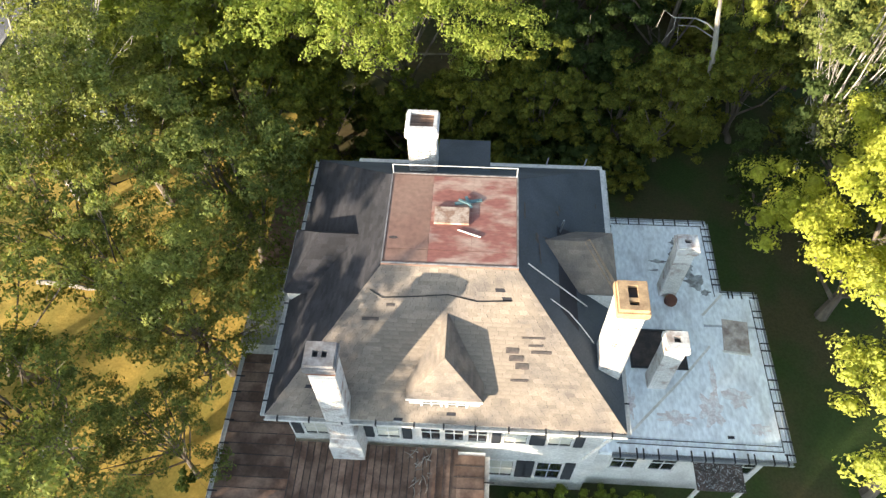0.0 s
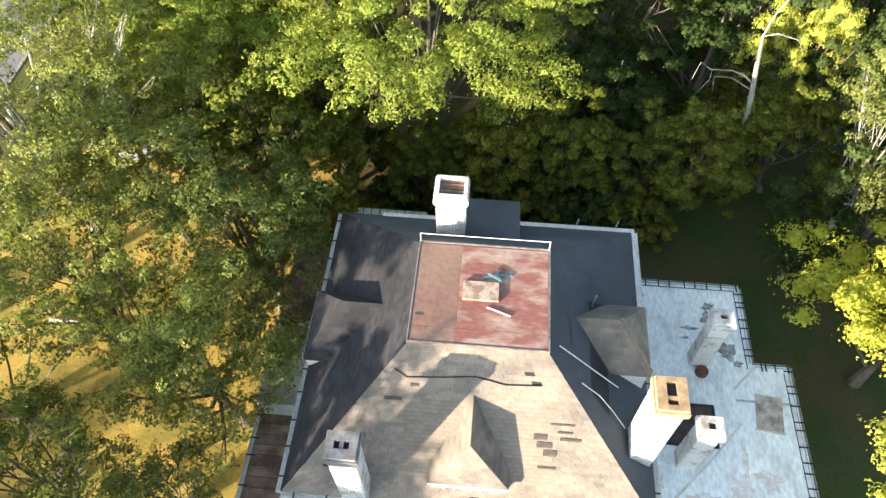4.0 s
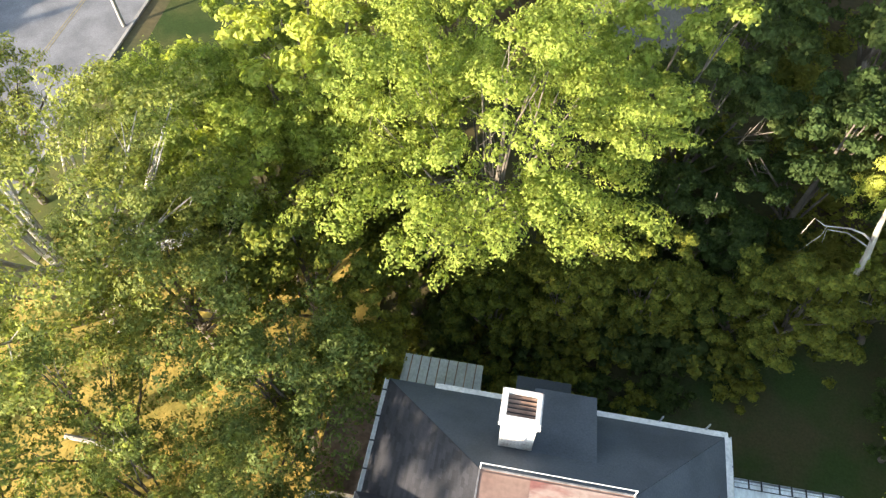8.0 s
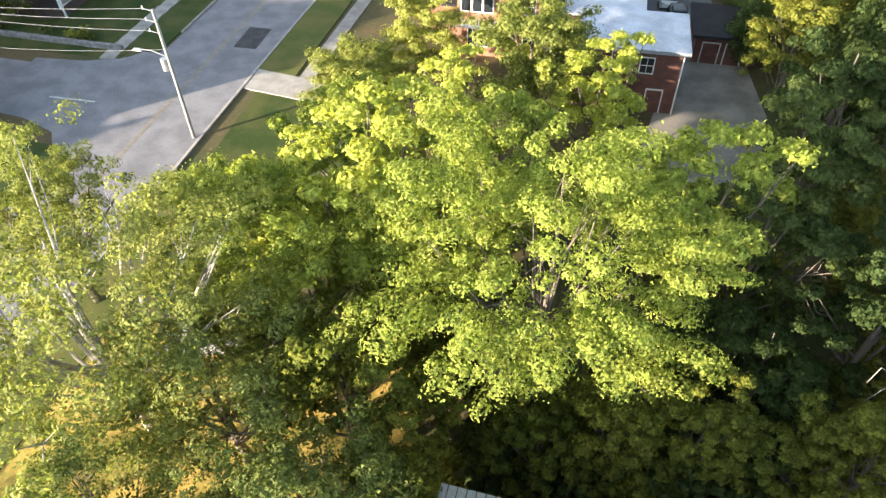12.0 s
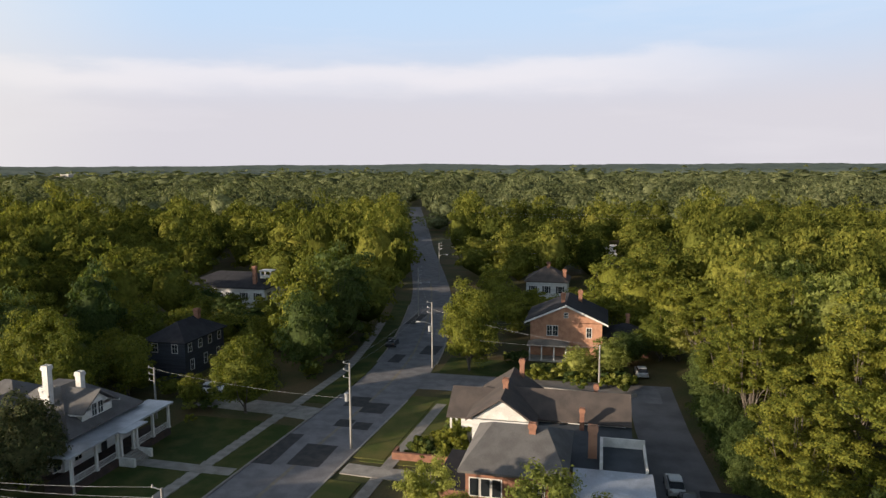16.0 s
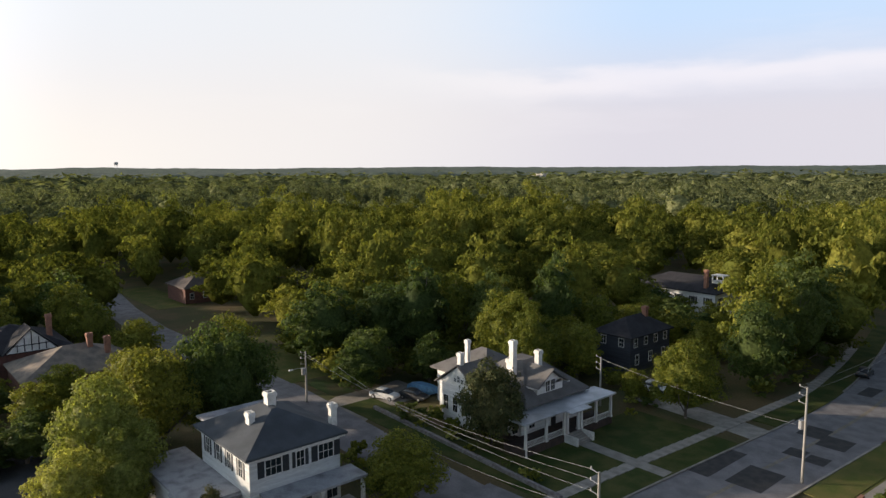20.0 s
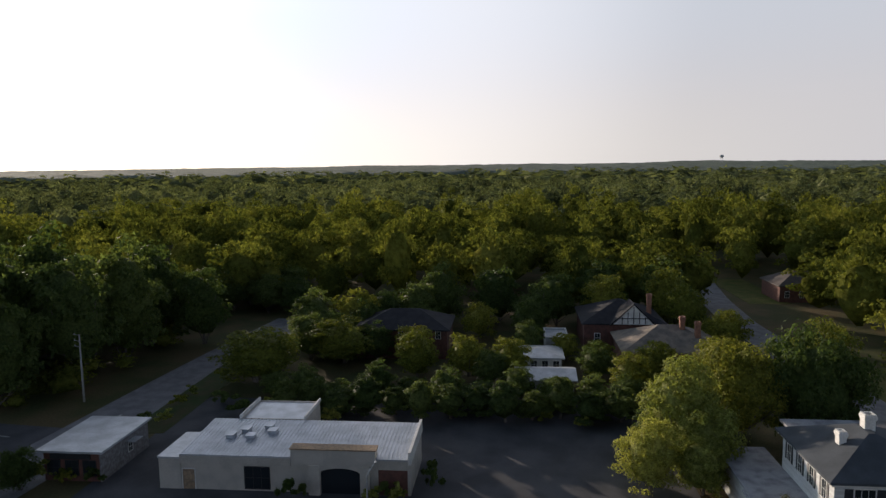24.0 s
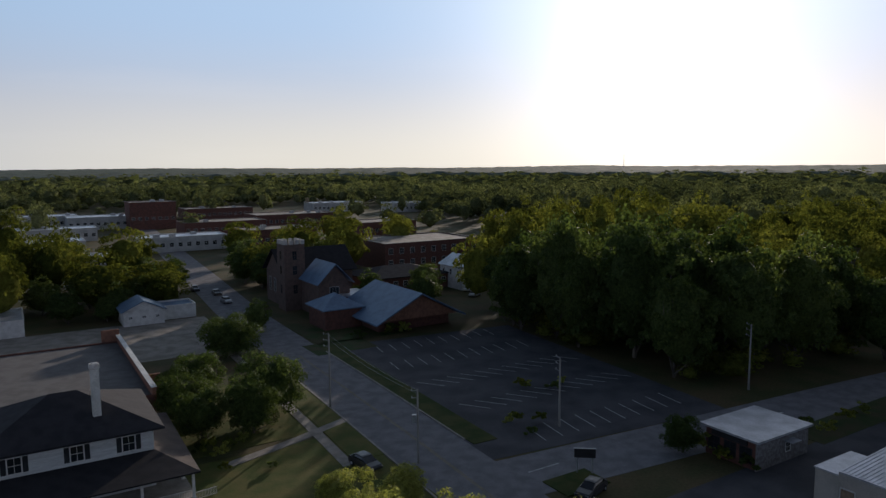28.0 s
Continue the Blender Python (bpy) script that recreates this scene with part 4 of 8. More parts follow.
# ---- the old house ----
HOUSE = pose(0.08, 15.6, 0, 0, 0, -3.4)
house = thing("house", "weathered white two-storey house with hipped shingle roof and rusted deck", "house", HOUSE)
part("wall", shell(-6.0, 6.0, -5.75, 5.75, 0, 8.05), M_WHITE, house)
part("cornice", boxes((-6.3, 6.3, -6.05, -5.75, 7.55, 8.0), (-6.3, 6.3, 5.75, 6.05, 7.55, 8.0), (-6.3, -6.0, -5.75, 5.75, 7.55, 8.0), (6.0, 6.3, -5.75, 5.75, 7.55, 8.0)), M_WHITE, house)
E0, E1, DX, DY, ZE, ZD = 6.45, 6.2, 2.3, 2.0, 8.2, 12.1
roof = part("roof", hip(-E0, E0, -E1, E1, ZE, ZD, (DX, DY)), M_SHINGLEDK, house, "hipped shingle roof, sunlight and shade toned into its slopes")


def slope_tabs(a0, a1, b0, b1, rng, tab=0.32, course=0.15):
    """Shingle tabs laid in courses on the quad whose eave runs a0 to a1 and top b0 to b1."""
    a0, a1, b0, b1 = (np.array(p, float) for p in (a0, a1, b0, b1))
    up = (b0 + b1) / 2 - (a0 + a1) / 2
    n = np.cross(a1 - a0, up)
    n /= np.linalg.norm(n)
    rise = np.linalg.norm(up)
    rows, vs = int(rise / course), []
    for i in range(rows):
        t0, t1 = i / rows, (i + 1.12) / rows
        l0, r0, l1, r1 = a0 + (b0 - a0) * t0, a1 + (b1 - a1) * t0, a0 + (b0 - a0) * min(t1, 1), a1 + (b1 - a1) * min(t1, 1)
        w = np.linalg.norm(r0 - l0)
        m = max(1, int(w / tab))
        off = rng.random() * 0.5
        for k in range(-1, m + 1):
            s0, s1 = np.clip([(k + off) / m, (k + 1 + off) / m - 0.006 / w], 0, 1)
            if s1 - s0 < 0.002 or rng.random() < 0.004:
                continue
            lift = 0.013 + rng.random() * 0.006
            vs.append([l0 + (r0 - l0) * s0 + n * lift, l0 + (r0 - l0) * s1 + n * lift, l1 + (r1 - l1) * s1 + n * 0.008, l1 + (r1 - l1) * s0 + n * 0.008])
    v = np.array(vs).reshape(-1, 3)
    return v, np.arange(len(v)).reshape(-1, 4)


srng = np.random.default_rng(5)
corners = [(-E0, -E1, ZE), (E0, -E1, ZE), (E0, E1, ZE), (-E0, E1, ZE)]
tops = [(-DX, -DY, ZD), (DX, -DY, ZD), (DX, DY, ZD), (-DX, DY, ZD)]
# front shingles toned lighter for sun, west ones darker for shade
for i, material, tag in ((0, M_SHINGLE, "grey-brown shingles in a lighter, sunlit tone"), (1, M_SLATE, "blue-grey roll roofing"), (2, M_SLATE, "blue-grey roll roofing"), (3, M_SHINGLEDK, "charcoal shingles darkened for the west slope's shade")):
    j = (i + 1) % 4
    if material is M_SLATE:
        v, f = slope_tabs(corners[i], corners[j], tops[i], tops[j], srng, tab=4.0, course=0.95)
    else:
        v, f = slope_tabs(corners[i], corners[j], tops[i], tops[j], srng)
    if i == 0:
        # the middle of the sunny slope in single shingles
        loose = [q for q in range(len(f)) if abs(v[4 * q, 0]) < 2.6 and 8.9 < v[4 * q, 2] < 10.7][:300]
        one = mesh_of("shingle", boxes((0, 1, 0, 1, -0.004, 0.005)), material)
        for q in loose:
            p = [Vector(c) for c in v[4 * q:4 * q + 4]]
            ex, ey = p[1] - p[0], p[3] - p[0]
            ey = ey - ex * (ey.dot(ex) / ex.length_squared)
            m = Matrix.Identity(4)
            m.col[0][:3], m.col[1][:3], m.col[2][:3], m.col[3][:3] = ex, ey, ex.cross(ey).normalized(), p[0]
            part("shingle", one, None, roof, "", m)
        keep = np.setdiff1d(np.arange(len(f)), loose)
        f = f[keep]
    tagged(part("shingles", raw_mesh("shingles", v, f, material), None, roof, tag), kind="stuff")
# the flat deck: brown and peeling red panels, a raised rim and a thin pipe rail at the back
deck = part("roof_deck", boxes((-DX - 0.08, DX + 0.08, -DY - 0.08, DY + 0.08, ZD - 0.05, ZD + 0.06)), M_RUST, house, "flat rusted metal roof deck")
for x0, x1, y0, y1, material in ((-2.3, -0.79, -1.45, 1.95, M_RUST), (-0.78, 0.72, -1.45, 1.95, M_REDRUST), (0.73, 2.3, -1.45, 1.95, M_REDRUST), (-2.3, -0.79, -1.98, -1.47, M_RUST), (-0.78, 2.3, -1.98, -1.47, M_REDRUST)):
    part("panel", boxes((x0, x1, y0, y1, ZD + 0.06, ZD + 0.072)), material, deck)
for r in ((-2.38, 2.38, -2.08, -2.03), (-2.38, 2.38, 2.03, 2.08), (-2.38, -2.33, -2.03, 2.03), (2.33, 2.38, -2.03, 2.03)):
    part("rim", boxes((*r, ZD + 0.02, ZD + 0.09)), M_DARKGREY, deck)
part("rail", tube(bmesh.new(), [(-2.33, 2.05, ZD + 0.55), (2.33, 2.05, ZD + 0.55)], 0.018, 6), M_WHITE, deck, "thin pale pipe rail")
for x in (-2.33, 2.33):
    part("rail_post", tube(bmesh.new(), [(x, 2.05, ZD + 0.06), (x, 2.05, ZD + 0.56)], 0.02, 6), M_WHITE, deck)
part("stain", poly(bmesh.new(), [(-2.05 + 0.17 * math.cos(q), -0.98 + 0.07 * math.sin(q), ZD + 0.078) for q in (k * 0.785 for k in range(8))], [tuple(range(8))]), M_TARRED, deck, "small dark rust hole")
part("hatch", boxes((-0.65, 0.6, -0.32, 0.42, ZD + 0.072, ZD + 0.17)), M_FLAKED, deck, "low wooden roof hatch cover with flaking paint")
for x, y, a, w, h in ((0.55, 0.74, 12, 1.0, 0.13), (0.56, 0.70, 112, 0.55, 0.11), (0.42, 0.66, -28, 0.5, 0.08)):
    solo("loose_board", boxes((-w / 2, w / 2, -h / 2, h / 2, 0, 0.04)), M_TEAL, "faded teal board lying on the roof deck", "board", HOUSE @ pose(x, y, ZD + 0.075 + 0.041 * (a > 100) + 0.082 * (a < 0), 0, 0, a), "boards on the deck")
solo("loose_pipe", tube(bmesh.new(), [(0.23, -0.56, ZD + 0.1), (1.04, -0.85, ZD + 0.1)], 0.028, 8), M_WHITE, "short white pipe lying on the roof deck", "pipe", HOUSE)


def dormer(y_front, hw, z_eave, z_ridge, face, ridge_back, hipped, roof_mat, wall_mat=M_WHITE, win=True, hip=1.5):
    """A roof dormer looking south in its own frame, turned by face degrees."""
    m = pose(0, 0, 0, 0, 0, face)
    d = part("dormer", boxes((-hw + 0.1, hw - 0.1, y_front + 0.06, -2.6, 8.3, z_eave - 0.02)), wall_mat, house, m=m)
    y1 = y_front + (hip if hipped else 0.0)
    yb = ridge_back
    pts = [(-hw, y_front, z_eave), (hw, y_front, z_eave), (0, y1, z_ridge), (0, yb, z_ridge), (-hw, yb + 0.6, z_eave), (hw, yb + 0.6, z_eave),
           (-hw, y_front, z_eave - 0.14), (hw, y_front, z_eave - 0.14), (-hw, yb + 0.6, z_eave - 0.14), (hw, yb + 0.6, z_eave - 0.14)]
    part("dormer_roof", poly(bmesh.new(), pts, [(0, 1, 2), (1, 5, 3, 2), (0, 2, 3, 4), (4, 3, 5), (0, 6, 7, 1), (1, 7, 9, 5), (0, 4, 8, 6), (6, 8, 9, 7), (4, 5, 9, 8)]), roof_mat, d)
    v1, f1 = slope_tabs((hw, y_front, z_eave), (hw, yb + 0.6, z_eave), (0, y1, z_ridge), (0, yb, z_ridge), srng)
    v2, f2 = slope_tabs((-hw, yb + 0.6, z_eave), (-hw, y_front, z_eave), (0, yb, z_ridge), (0, y1, z_ridge), srng)
    tagged(part("shingles", raw_mesh("shingles", np.vstack([v1, v2]), np.vstack([f1, f2 + len(v1)]), roof_mat), None, d), kind="stuff")
    if hipped:
        v3, f3 = slope_tabs((-hw, y_front, z_eave), (hw, y_front, z_eave), (0, y1, z_ridge), (0.01, y1, z_ridge), srng)
        tagged(part("shingles", raw_mesh("shingles", v3, f3, roof_mat), None, d), kind="stuff")
    if win:
        for s in (-0.45, 0.45):
            window(d, s, y_front + 0.05, z_eave - 0.62, 0, 0.62, 0.42)
    part("dormer_fascia", boxes((-hw, hw, y_front - 0.03, y_front + 0.02, z_eave - 0.15, z_eave - 0.02)), M_WHITE, d)
    return d


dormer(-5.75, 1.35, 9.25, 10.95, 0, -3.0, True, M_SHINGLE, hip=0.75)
# the west dormer takes the same shade-darkened shingles
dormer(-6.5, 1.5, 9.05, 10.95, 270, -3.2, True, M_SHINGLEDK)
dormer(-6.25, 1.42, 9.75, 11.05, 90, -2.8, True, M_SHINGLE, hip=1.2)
part("board_strip", poly(bmesh.new(), [(4.9, -0.03, 11.05), (5.1, 0.13, 11.05), (6.34, -1.27, 9.80), (6.14, -1.43, 9.80), (4.9, -0.03, 11.0), (5.1, 0.13, 11.0), (6.34, -1.27, 9.75), (6.14, -1.43, 9.75)],
                        [(0, 3, 2, 1), (4, 5, 6, 7), (0, 1, 5, 4), (1, 2, 6, 5), (2, 3, 7, 6), (3, 0, 4, 7)]), M_WOOD, house, "bare plywood strip on the dormer hip")
nd = part("dormer", boxes((-0.75, 1.25, 3.0, 5.85, 8.4, 9.9)), M_SLATE, house, "boxy dormer clad in blue-grey roofing")
part("dormer_roof", poly(bmesh.new(), [(-0.85, 3.2, 10.95), (1.35, 3.2, 10.95), (1.35, 5.98, 10.05), (-0.85, 5.98, 10.05), (-0.85, 3.2, 10.83), (1.35, 3.2, 10.83), (1.35, 5.98, 9.93), (-0.85, 5.98, 9.93)],
                         [(0, 1, 2, 3), (7, 6, 5, 4), (0, 4, 5, 1), (1, 5, 6, 2), (2, 6, 7, 3), (3, 7, 4, 0)]), M_SLATE, nd)
# tar smears on the eastern slope
for x, y, w, h, a in ((4.1, 2.05, 0.13, 0.3, 15), (4.0, 1.7, 0.24, 0.24, 40), (2.62, 0.75, 0.13, 0.9, 0), (3.1, -0.15, 0.2, 0.5, 5), (3.2, -0.7, 0.1, 1.1, 4), (4.4, -0.76, 0.3, 0.12, 10), (5.9, 3.6, 0.12, 0.3, 0), (4.9, 0.9, 0.7, 0.09, 3), (3.5, 0.1, 0.6, 0.1, 8)):
    z = ZE + (E0 - x) * (ZD - ZE) / (E0 - DX)
    bm = bmesh.new()
    srow = [bm.verts.new((math.cos(q) * h / 2 * srng.uniform(0.75, 1.15), math.sin(q) * w / 2 * srng.uniform(0.6, 1.2), 0.03)) for q in (k * 0.524 for k in range(12))]
    bm.faces.new(srow)
    part("stain", bm, M_TARRED, roof, "black tar smear", pose(x, y, z, 0, math.degrees(math.atan2(ZD - ZE, E0 - DX)), 0) @ pose(0, 0, 0, 0, 0, 90 + a))
part("vent_pipe", tube(bmesh.new(), [(4.1, 0.9, 10.35), (4.2, 1.0, 11.0)], 0.035, 6), M_STEEL, house)
# chimneys
chimney(house, -3.78, -5.95, 5.1, 12.75, 0.86, 0.76, M_WHITEBRICK, M_DARKGREY, 2, True, (0.2, 0.26))
part("chimney_band", boxes((-4.24, -3.32, -6.36, -5.54, 12.05, 12.2)), M_BRICK, house, "band of bare red brick under the cap")
part("chimney_shoulder", boxes((-4.35, -3.1, -6.55, -5.75, 4.9, 6.2), (-4.35, -3.1, -6.55, -5.75, 6.2, 6.9, 0.22)), M_WHITEBRICK, house)
chimney(house, 5.85, -3.75, 7.8, 13.4, 0.85, 1.0, M_WHITEBRICK, M_OCHRE, 2, True, (0.27, 0.13))
back = chimney(house, -1.35, 3.8, 9.6, 13.3, 1.1, 0.95, M_WHITEBRICK, M_WHITEBRICK, 1, True, (0.1, 0.1))
for k in range(5):
    part("louvre", boxes((-1.79, -0.91, -0.05, 0.05, 0, 0.012)), M_BROWNTIN, back, "rusty louvre blade", pose(0, 3.5 + 0.15 * k, 13.18, 20, 0, 0))
chimney(house, 9.5, 1.75, 5.2, 9.0, 0.75, 0.6, M_WHITEBRICK, M_WHITEBRICK, 1, True, (0.24, 0.2))
chimney(house, 8.5, -2.75, 5.2, 8.9, 0.75, 0.65, M_WHITEBRICK, M_WHITEBRICK, 1, True, (0.24, 0.2))
# gutters with straps
def gutter(parent, a, b, z, n, material=M_WHITE, strap=M_DARK):
    (ax, ay), (bx, by) = a, b
    L = math.hypot(bx - ax, by - ay)
    m = pose(ax, ay, z, 0, 0, math.degrees(math.atan2(by - ay, bx - ax)))
    g = part("gutter", boxes((0, L, 0.0, 0.16, -0.14, -0.12), (0, L, 0.15, 0.17, -0.14, 0.0), (0, L, -0.02, 0.0, -0.14, 0.02)), material, parent, m=m)
    for k in range(n):
        s = (k + 0.5) * L / n + random.uniform(-0.15, 0.15)
        part("gutter_strap", boxes((s - 0.03, s + 0.03, -0.22, 0.18, 0.02, 0.035), (s - 0.03, s + 0.03, 0.165, 0.18, -0.14, 0.03)), strap, g)


gutter(house, (-E0, -E1), (-E0, E1), ZE, 12)
gutter(house, (E0, -E1), (-E0, -E1), ZE, 11)
gutter(house, (E0, E1), (E0, -E1), ZE, 6)
part("parapet", boxes((-4.6, E0, E1 - 0.14, E1 + 0.08, ZE - 0.1, ZE + 0.14)), M_WHITE, house, "peeling white roof edge board")
part("parapet", boxes((E0 - 0.14, E0 + 0.1, 1.6, E1 - 0.14, ZE - 0.1, ZE + 0.14)), M_WHITE, house)
for x in (3.9, 5.6):
    part("vent_pipe", tube(bmesh.new(), [(x, 6.25, 7.9), (x + 0.1, 6.3, 8.75)], 0.035, 6), M_STEEL, house)
part("downpipe", tube(bmesh.new(), [(6.15, -6.05, 8.0), (6.2, -6.0, 7.4), (5.3, -6.3, 5.6)], 0.06, 8), M_WHITE, house)
# upper storey windows on the front
for x in (-5.0, -2.2, -0.55, 0.35, 1.25, 2.7, 4.4):
    window(house, x, -5.75, 5.5, 0, 0.85 if abs(x) > 1.5 else 0.7, 1.45, shutters=abs(x) > 2, blind=abs(x) > 2)
for x in (2.3, 4.3):
    window(house, x, -5.75, 1.6, 0, 1.0, 1.9, shutters=True, blind=x < 3)
for y in (-3.5, 0.0, 3.5):
    window(house, -6.0, y, 6.0, 270, 0.9, 1.4, shutters=True)
    window(house, 6.0, y, 6.0, 90, 0.9, 1.4)
for x in (-4, 0, 4):
    window(house, x, 5.75, 6.0, 180, 0.9, 1.4)
# the east wing with its white membrane roof
part("wing_wall", shell(5.99, 11.5, -5.4, 5.4, 0, 5.0), M_WHITE, house)
part("wing_wall", shell(11.5, 13.0, -5.4, 1.4, 0, 5.0), M_WHITE, house)
wing = part("wing_roof", boxes((6.02, 11.85, -5.85, 5.7, 5.0, 5.28), (11.85, 13.4, -5.85, 1.72, 5.0, 5.28)), M_MEMBRANE, house, "flat white membrane roof with dark stains")
gutter(wing, (6.6, 5.62), (11.85, 5.62), 5.3, 9, M_STEEL)
gutter(wing, (11.77, 5.62), (11.77, 1.8), 5.3, 8, M_STEEL)
gutter(wing, (11.95, 1.64), (13.4, 1.64), 5.3, 4, M_STEEL)
gutter(wing, (13.32, 1.72), (13.32, -5.85), 5.3, 14, M_STEEL)
gutter(wing, (13.4, -5.85), (6.5, -5.85), 5.3, 13, M_STEEL)
for a, b in (((6.7, -5.45), (13.1, -5.5)), ((6.7, -5.25), (13.1, -5.28)), ((11.55, 5.4), (11.6, 1.5)), ((13.1, 1.4), (13.1, -5.5)), ((6.7, 5.4), (11.6, 5.42))):
    part("heating_cable", tube(bmesh.new(), [(*a, 5.31), (*b, 5.31)], 0.018, 5), M_DARK, wing)
part("stain", boxes((7.65, 9.85, -2.1, -0.4, 5.28, 5.286)), M_TARRED, wing, "dark square patch on the white roof")
for r in ((7.57, 9.93, -0.4, -0.32), (7.57, 9.93, -2.18, -2.1), (7.57, 7.65, -2.1, -0.4), (9.85, 9.93, -2.1, -0.4)):
    part("kerb_strip", boxes((*r, 5.28, 5.34)), M_DARK, wing)
M_MOULD = mat("roof_mould", (0.20, 0.20, 0.20), (0.42, 0.44, 0.45), scale=5, fine=16, bump=0.1)
M_FADED = mat("brown_stained_sheet", (0.52, 0.46, 0.42), (0.28, 0.22, 0.19), scale=2.2, fine=14, bump=0.1, lo=0.42, hi=0.62)
M_SCUFF = mat("scuffed_membrane", (0.66, 0.58, 0.57), (0.80, 0.80, 0.80), scale=4, fine=14, bump=0.1)


def blot(cx, cy, rx, ry, n, z, seed):
    """A ragged flat stain."""
    rng = np.random.default_rng(seed)
    bm = bmesh.new()
    bm.faces.new([bm.verts.new((cx + math.cos(q) * rx * k, cy + math.sin(q) * ry * k, z)) for q, k in ((6.2832 * i / n, rng.uniform(0.45, 1.15)) for i in range(n))])
    return bm


for k, (cx, cy, rx, ry) in enumerate(((10.35, 3.9, 0.5, 0.45), (10.6, 3.1, 0.4, 0.6), (10.8, 2.3, 0.45, 0.55), (10.3, 4.5, 0.35, 0.25), (11.2, 1.7, 0.3, 0.22), (9.3, 3.3, 0.5, 0.12), (9.1, 2.8, 0.3, 0.08))):
    part("stain", blot(cx, cy, rx, ry, 22, 5.2835 + 0.0006 * k, 300 + k), M_MOULD, wing, "dark mould stain beside the chimney")
for k, (cx, cy, rx, ry) in enumerate(((9.2, -4.3, 0.8, 0.35), (10.6, -3.9, 0.5, 0.8), (11.8, -3.3, 0.7, 0.5), (7.4, -3.7, 0.2, 0.7), (10.9, -2.6, 0.15, 0.9), (12.4, -4.6, 0.5, 0.3), (8.3, 0.6, 0.5, 0.2))):
    part("stain", blot(cx, cy, rx, ry, 26, 5.2835 + 0.0006 * k, 320 + k), M_SCUFF, wing, "pinkish scuffed patch on the white roof")
for p, q in (((7.25, -5.05), (9.6, -2.6)), ((9.6, -2.6), (11.0, -1.0)), ((11.9, 1.6), (10.9, 0.5))):
    u = Vector((q[0] - p[0], q[1] - p[1], 0)).normalized()
    c = Vector((-u.y, u.x, 0)) * 0.05
    part("seam", poly(bmesh.new(), [(p[0] - c.x, p[1] - c.y, 5.289), (q[0] - c.x, q[1] - c.y, 5.289), (q[0] + c.x, q[1] + c.y, 5.289), (p[0] + c.x, p[1] + c.y, 5.289)], [(0, 1, 2, 3)]), M_WHITE, wing)
part("roof_scrap", boxes((11.05, 11.3, -5.05, -4.95, 5.28, 5.32)), M_DARK, wing)
part("roof_drum", tube(bmesh.new(), [(9.6, 1.15, 5.28), (9.6, 1.15, 5.5)], 0.27, 14), M_BRICKDK, wing, "round rusty vent cap")
part("seam", boxes((10.9, 13.2, -0.05, 0.05, 5.28, 5.3)), M_TIN, wing, m=pose(0, 0, 0))
sheet = thing("roof_sheet", "brown-stained sheet laid flat on the white roof", "roof sheet", HOUSE @ pose(12.2, -0.55, 5.285, 0, 0, -6))
part("sheet", boxes((-0.58, 0.5, -0.7, 0.85, 0, 0.03)), M_FADED, sheet)
part("lip", boxes((-0.62, 0.55, -0.8, -0.7, 0, 0.07)), M_WHITE, sheet, "pale raised lip")
for x in (7.4, 9.0, 12.2):
    window(house, x, -5.4, 2.4, 0, 1.0, 1.6)
canopy = part("awning", boxes((10.0, 11.9, -6.7, -5.5, 3.9, 3.96)), M_TARRED, house, "small mossy canopy over the side entry", pose(0, 0, 0))
lrng = np.random.default_rng(71)
spots_on = np.column_stack([lrng.uniform(10.03, 11.87, 420), lrng.uniform(-6.67, -5.55, 420), np.full(420, 3.972)])
v, f = leaf_cards(lrng, spots_on, np.column_stack([lrng.normal(size=(420, 2)) * 0.15, np.ones(420)]), 0.075, 0.04)
tagged(part("leaf_litter", raw_mesh("leaf_litter", v, f, M_MOULD), None, canopy, "scattered grey dead leaves"), kind="stuff")
for x in (10.1, 11.8):
    part("awning_post", boxes((x - 0.06, x + 0.06, -6.65, -6.53, 0, 3.9)), M_WHITE, house)
# the front porch roof: long metal pans with ribs
porch = part("porch_roof", boxes((-8.9, 1.6, -13.2, -5.99, 4.62, 4.86), (-8.9, -6.0, -5.99, -1.7, 4.62, 4.86)), M_WHITE, house, "wide brown sheet-metal porch roof")
for x in np.arange(-6.0, 0.35, 0.272):
    part("metal_pan", boxes((x + 0.012, x + 0.262, -13.15, -5.9, 4.86, 4.875)), M_BROWNTIN, porch)
    part("seam_rib", boxes((x - 0.014, x + 0.014, -13.15, -5.9, 4.86, 4.905)), M_TARRED, porch)
for x0, x1, ytop in ((-8.85, -6.02, -1.75), (0.42, 1.58, -5.95)):
    for y in np.arange(-13.15, ytop - 0.4, 0.44):
        part("metal_pan", boxes((x0, x1, y + 0.012, y + 0.43, 4.86, 4.874)), M_BROWNTIN, porch)
        part("seam_rib", boxes((x0, x1, y - 0.012, y + 0.012, 4.86, 4.892)), M_TARRED, porch)
gutter(porch, (-8.88, -13.2), (-8.88, -1.7), 4.86, 12, M_WHITE)
gutter(porch, (1.75, -13.2), (1.75, -6.1), 4.86, 3, M_WHITE)
for x in (-8.6, -5.4, -2.0, 1.3):
    column(house, x, -12.8, 0.8, 4.62, 0.4)
for y in (-9.5, -6, -2.2):
    column(house, -8.6, y, 0.8, 4.62, 0.4)
part("porch_floor", boxes((-8.9, 1.6, -13.1, -5.76, 0.0, 0.8), (-9.2, -6.01, -5.76, 6.7, 0.0, 0.8)), M_CONC, house)
part("side_porch_roof", boxes((-9.3, -6.46, -1.6, 2.3, 4.45, 4.66)), M_PALEWALL, house, "small flat white side-porch roof")
